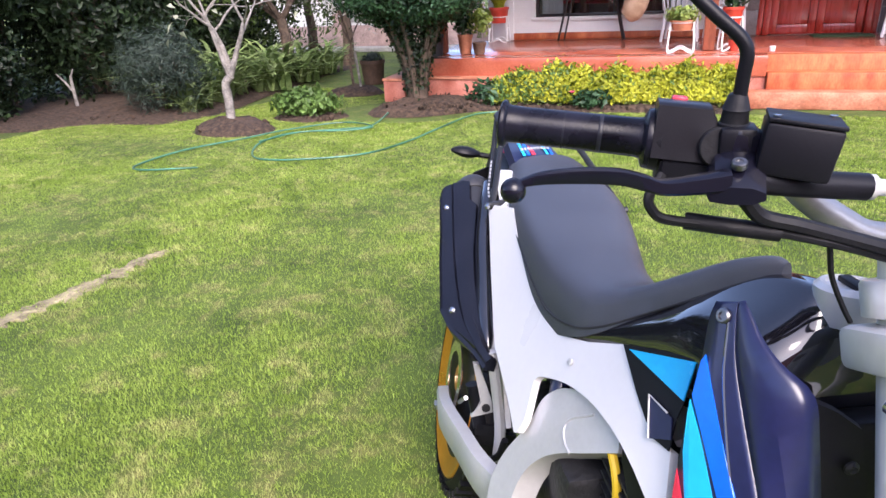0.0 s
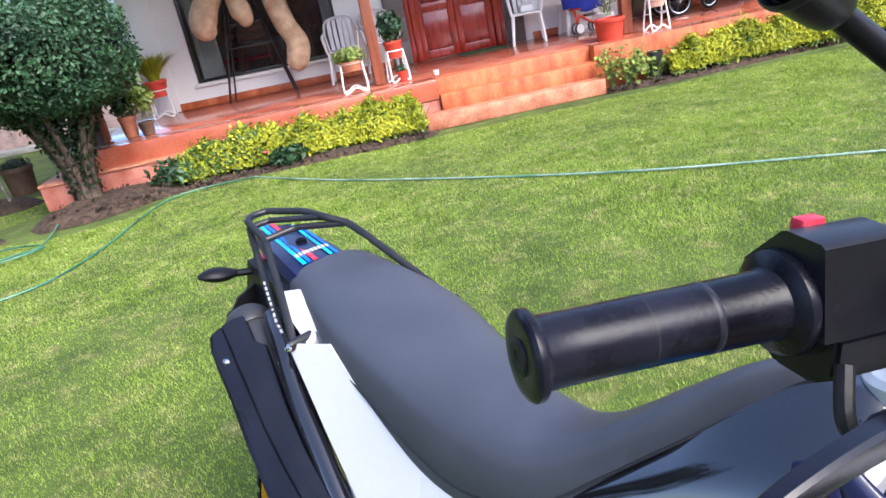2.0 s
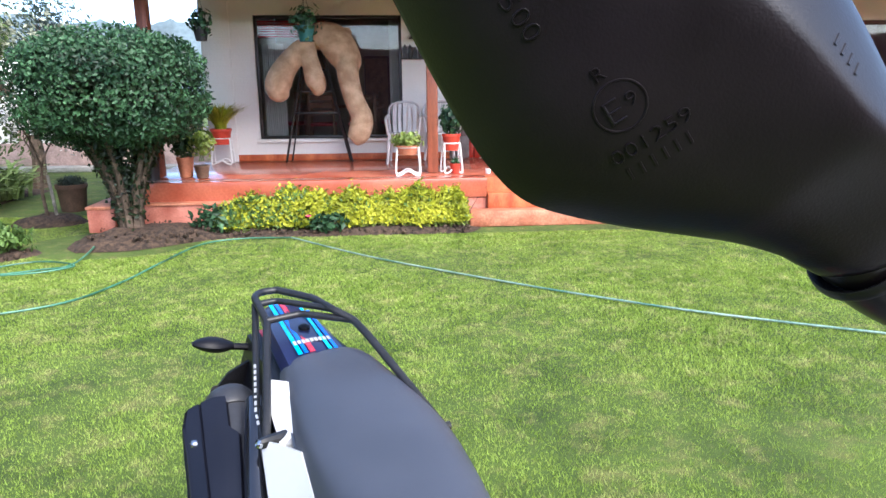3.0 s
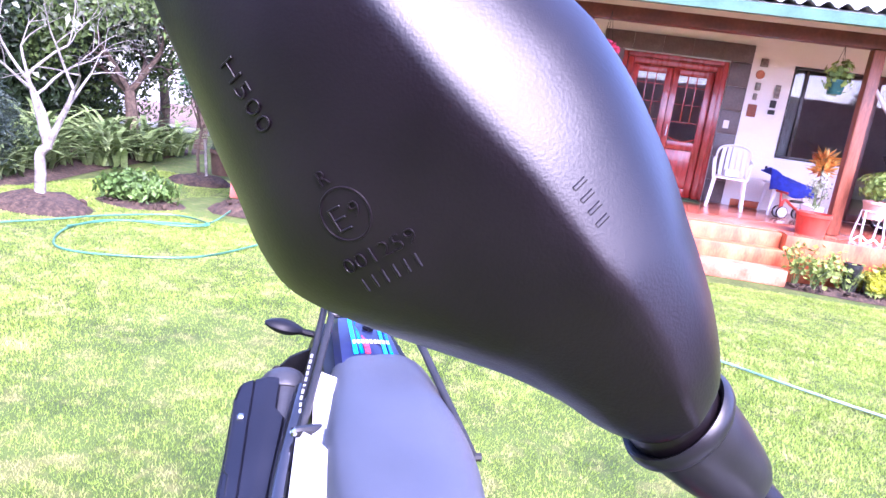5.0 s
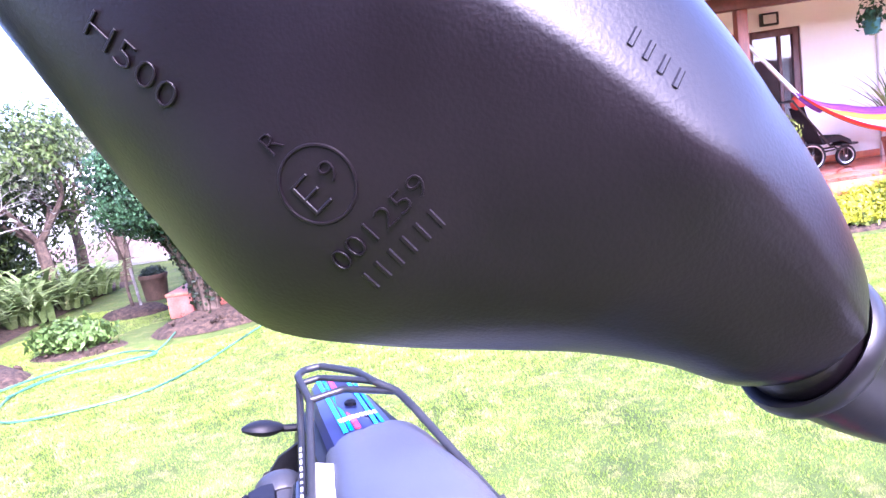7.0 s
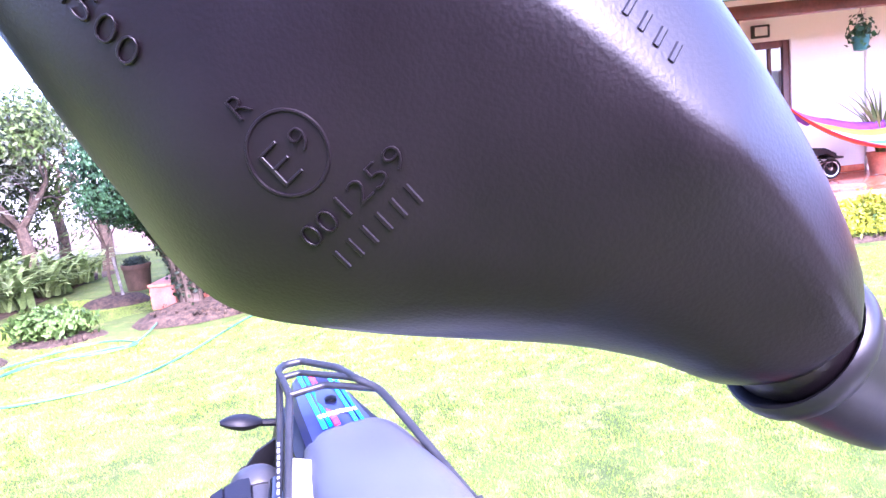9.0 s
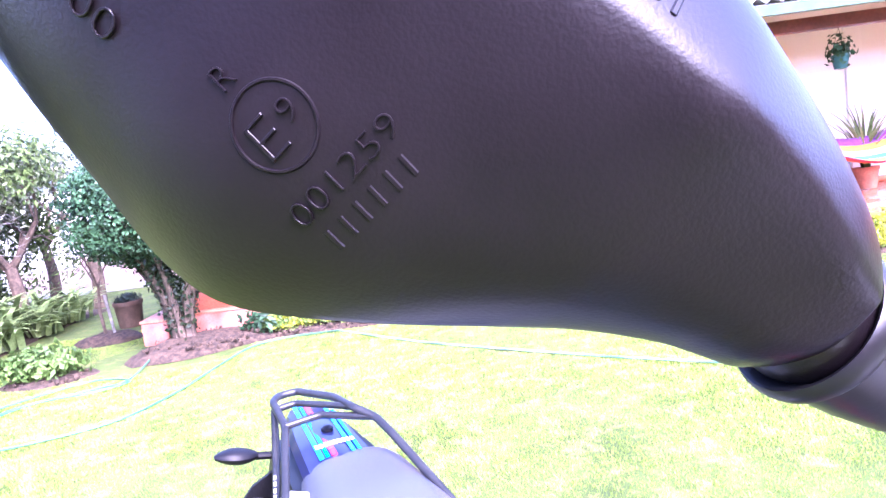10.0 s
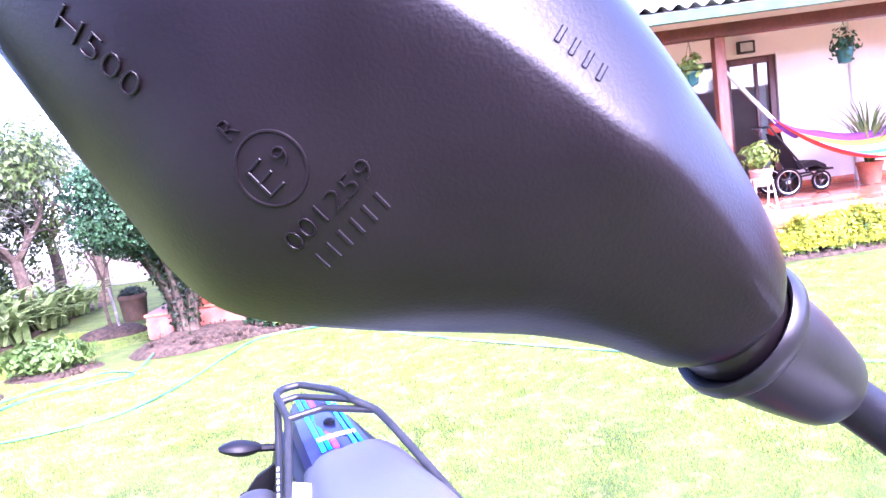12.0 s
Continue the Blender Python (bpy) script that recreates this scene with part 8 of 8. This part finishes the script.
# ---- mirror ----
RIM = [(-0.031, 1.5641), (-0.0247, 1.5508), (-0.015, 1.5324), (-0.0047, 1.5128), (0.0058, 1.4951), (0.0125, 1.486), (0.0201, 1.479), (0.0304, 1.4747), (0.0503, 1.4701), (0.0713, 1.4667), (0.0866, 1.464), (0.1004, 1.4599), (0.1081, 1.4563), (0.1173, 1.4518), (0.1265, 1.4518), (0.1357, 1.461), (0.141, 1.4729), (0.1405, 1.4802), (0.1362, 1.492), (0.1305, 1.5038), (0.1244, 1.515), (0.1178, 1.5273), (0.106, 1.5447), (0.0963, 1.5557), (0.0886, 1.5625), (0.0661, 1.5764), (0.0304, 1.5825), (-0.0034, 1.5815), (-0.0228, 1.5764)]
RIDGE = [(0.0137, 1.5761), (0.0277, 1.5671), (0.0427, 1.5551), (0.0627, 1.5376), (0.0747, 1.5286), (0.0857, 1.5201), (0.0942, 1.5121), (0.1037, 1.5031), (0.1143, 1.4931), (0.1238, 1.481), (0.129, 1.4721), (0.1332, 1.4663)]


MS = 0.978


def MW(x, y, z):
    """A place of the mirror, drawn about the ring mark, in the motorcycle's own axes."""
    return W(0.0407 + MS * (x - 0.0413), 0.371 + MS * (y - 0.368), 1.5050 + MS * (z - 1.5058))


def mirror_housing():
    P = [(v.x, v.y) for v in smooth_line([(x, z, 0) for x, z in RIM + RIM[:1]], 5)[:-1]]
    line = [(v.x, v.y) for v in smooth_line([(x, z, 0) for x, z in RIDGE], 8)]
    foot = []
    for x, z in P:
        foot.append(min(line, key=lambda q: (q[0] - x) ** 2 + (q[1] - z) ** 2))
    # even out the feet along the ridge
    n = len(P)
    for _ in range(6):
        foot = [tuple((foot[i - 1][c] + 2 * foot[i][c] + foot[(i + 1) % n][c]) / 4 for c in (0, 1)) for i in range(n)]
    rings = []
    for k in (0.0, 0.02, 0.05, 0.09, 0.15, 0.23, 0.33, 0.44, 0.56, 0.68, 0.78, 0.87, 0.94, 0.985):
        edge = 0.018 * (1 - (1 - k) ** 5)
        top = k ** 1.04 - 0.05 * max(0.0, (k - 0.86) / 0.14) ** 2
        ring = []
        for (x, z), (fx, fz) in zip(P, foot):
            # the crease is highest along its middle and sinks towards both ends
            s = (fx - 0.018) / 0.124
            crest = float(np.interp(s, (0.0, 0.15, 0.35, 0.70, 0.88, 1.0), (0.014, 0.017, 0.0175, 0.0160, 0.0125, 0.006)))
            # the lower edge stands a little proud of the upper one
            lip = 0.006 * max(0.0, min(1.0, (1.50 - z) / 0.025)) * max(0.0, min(1.0, (0.125 - x) / 0.015)) * (1 - k) ** 3
            ring.append(MW(x + (fx - x) * k, 0.392 - lip - edge * float(np.interp(s, (0.0, 0.72, 1.0), (1.0, 1.0, 0.5))) - crest * top, z + (fz - z) * k))
        rings.append(ring)
    bm = bmesh.new()
    back = [[MW(x + (0.05 - x) * s, yy, z + (1.522 - z) * s) for x, z in P] for s, yy in ((0.10, 0.399), (0.04, 0.402), (0.012, 0.398))]
    loft(bm, back + rings, cap=True)
    bm.verts.ensure_lookup_table()
    n = len(P)
    last = [v for v in bm.verts[-n:]]
    end = [f for f in bm.faces if len(f.verts) == n and all(v in set(last) for v in f.verts)]
    bmesh.ops.delete(bm, geom=end, context="FACES_ONLY")
    inner = [v for v in bm.verts[-n * 7:]]
    bmesh.ops.remove_doubles(bm, verts=last, dist=0.0016)
    inner = [v for v in inner if v.is_valid]
    fill = bmesh.ops.holes_fill(bm, edges=[e for e in bm.edges if e.is_boundary], sides=0)
    bmesh.ops.triangulate(bm, faces=fill["faces"])
    for _ in range(2):
        bmesh.ops.smooth_vert(bm, verts=inner, factor=0.5, use_axis_x=True, use_axis_y=True, use_axis_z=True)
    bmesh.ops.triangulate(bm, faces=bm.faces[:])
    h = part("mirror_housing", bm, M_HOUSING, bike, "grained black plastic mirror housing with raised marks")
    bm = bmesh.new()
    loft(bm, [[MW(x + (0.05 - x) * 0.10, 0.3995, z + (1.522 - z) * 0.10) for x, z in P], [MW(x + (0.05 - x) * 0.10, 0.4015, z + (1.522 - z) * 0.10) for x, z in P]])
    part("mirror_glass", bm, M_MIRRORG, h, "clear mirror glass")
    return h


housing = mirror_housing()


# ---- raised marks on the mirror ----
def on_housing():
    me = housing.data
    return BVHTree.FromPolygons([BIKE_M @ v.co for v in me.vertices], [list(f.vertices) for f in me.polygons])


SKIN = on_housing()


def press(name, verts, faces, centre, angle, sx, sz):
    """Lay a low relief of x, z and height on the housing."""
    ca, sa = math.cos(radians(angle)), math.sin(radians(angle))
    bm, vs = bmesh.new(), []
    for x, z, h in verts:
        X, Z = centre[0] + ca * x * sx - sa * z * sz, centre[1] + sa * x * sx + ca * z * sz
        q = SKIN.ray_cast(Vector((X, 0.25, Z)), Vector((0, 1, 0)))[0]
        vs.append(bm.verts.new(W(X, (q.y if q is not None else 0.37) - h, Z)))
    for f in faces:
        bm.faces.new([vs[i] for i in f])
    return part(name, bm, M_HOUSING, housing)


def raised_text(text, centre, angle, width, height):
    cu = bpy.data.curves.new("lettering", "FONT")
    cu.body, cu.size, cu.resolution_u, cu.offset, cu.bevel_depth, cu.bevel_resolution = text, 1.0, 3, -0.030, 0.016, 1
    ob = new("lettering", cu)
    me = bpy.data.meshes.new_from_object(ob.evaluated_get(bpy.context.evaluated_depsgraph_get()))
    bpy.data.objects.remove(ob)
    V = np.array([v.co[:] for v in me.vertices])
    mid, ext = (V.max(0) + V.min(0)) / 2, V.max(0) - V.min(0)
    V = (V - mid) / ext
    V[:, 2] = 0.00032 + V[:, 2] * 0.0007
    press("lettering", V.tolist(), [list(f.vertices) for f in me.polygons], centre, angle, width, height)


def stroke_ring(centre, r, w=0.0009, n=48):
    V = [(rr * math.cos(2 * math.pi * k / n), rr * math.sin(2 * math.pi * k / n), h) for rr, h in ((r - w / 2, -0.0002), (r - w / 6, 0.0004), (r + w / 6, 0.0004), (r + w / 2, -0.0002)) for k in range(n)]
    press("ring_mark", V, [[q * n + k, q * n + (k + 1) % n, (q + 1) * n + (k + 1) % n, (q + 1) * n + k] for q in range(3) for k in range(n)], centre, 0, 1, 1)


def bars(count, a, b, w, h, angle):
    V = [(x, z, t) for x, t in ((-0.5, -0.0002), (-0.2, 0.00035), (0.2, 0.00035), (0.5, -0.0002)) for z in (-0.5, 0.5)]
    for k in range(count):
        f = k / (count - 1)
        press("mark_bar", V, [[0, 2, 3, 1], [2, 4, 5, 3], [4, 6, 7, 5]], (a[0] + (b[0] - a[0]) * f, a[1] + (b[1] - a[1]) * f), angle, w, h)


raised_text("H500", (0.0136, 1.5288), -52, 0.0185, 0.0046)
raised_text("R", (0.0346, 1.5128), 36, 0.0027, 0.0036)
raised_text("E", (0.0394, 1.5036), 36, 0.0040, 0.0062)
raised_text("9", (0.0430, 1.5070), 36, 0.0026, 0.0037)
stroke_ring((0.0407, 1.5050), 0.0065)
raised_text("001259", (0.0494, 1.4972), 36.5, 0.0215, 0.0039)
bars(4, (0.0925, 1.5205), (0.0985, 1.5135), 0.0016, 0.0032, -40)
bars(6, (0.0461, 1.4872), (0.0591, 1.4970), 0.0013, 0.0036, 36)
C0, C1 = W(0.1300, 0.3976, 1.4589), W(0.1625, 0.406, 1.4320)
part("mirror_neck", along(W(0.118, 0.393, 1.4690), C1, [(0, 0.005), (0.002, 0.0115), (0.008, 0.0132), (0.016, 0.0138), (0.022, 0.0120)], 32), M_HOUSING, housing)
part("mirror_collar", along(C0, C1, [(0.004, 0.008), (0.004, 0.0128), (0.0022, 0.0140), (0.0006, 0.0152), (0.0, 0.0162), (0.0008, 0.0167), (0.0026, 0.0170), (0.0044, 0.0167), (0.0056, 0.0158), (0.0062, 0.0148), (0.0072, 0.0147), (0.018, 0.0134), (0.027, 0.0117), (0.0315, 0.0106), (0.0335, 0.0095), (0.0345, 0.005)], 40), M_COLLAR, housing, "worn black swivel collar of the mirror")
stem = part("mirror_stem", bar([W(0.150, 0.4028, 1.4423), W(0.163, 0.4055, 1.4318), W(0.191, 0.402, 1.406), W(0.214, 0.401, 1.386), W(0.221, 0.401, 1.372), W(0.220, 0.402, 1.350), W(0.218, 0.405, 1.30)], 0.0062, 14), M_BLK, bike, "black bent mirror stem")
part("stem_nut", along(W(0.218, 0.404, 1.337), W(0.217, 0.406, 1.295), [(0, 0.0075), (0.002, 0.0085), (0.012, 0.0115), (0.014, 0.0125), (0.016, 0.0115), (0.026, 0.0125), (0.027, 0.0140), (0.036, 0.0140)], 20), M_RUBBER, stem)
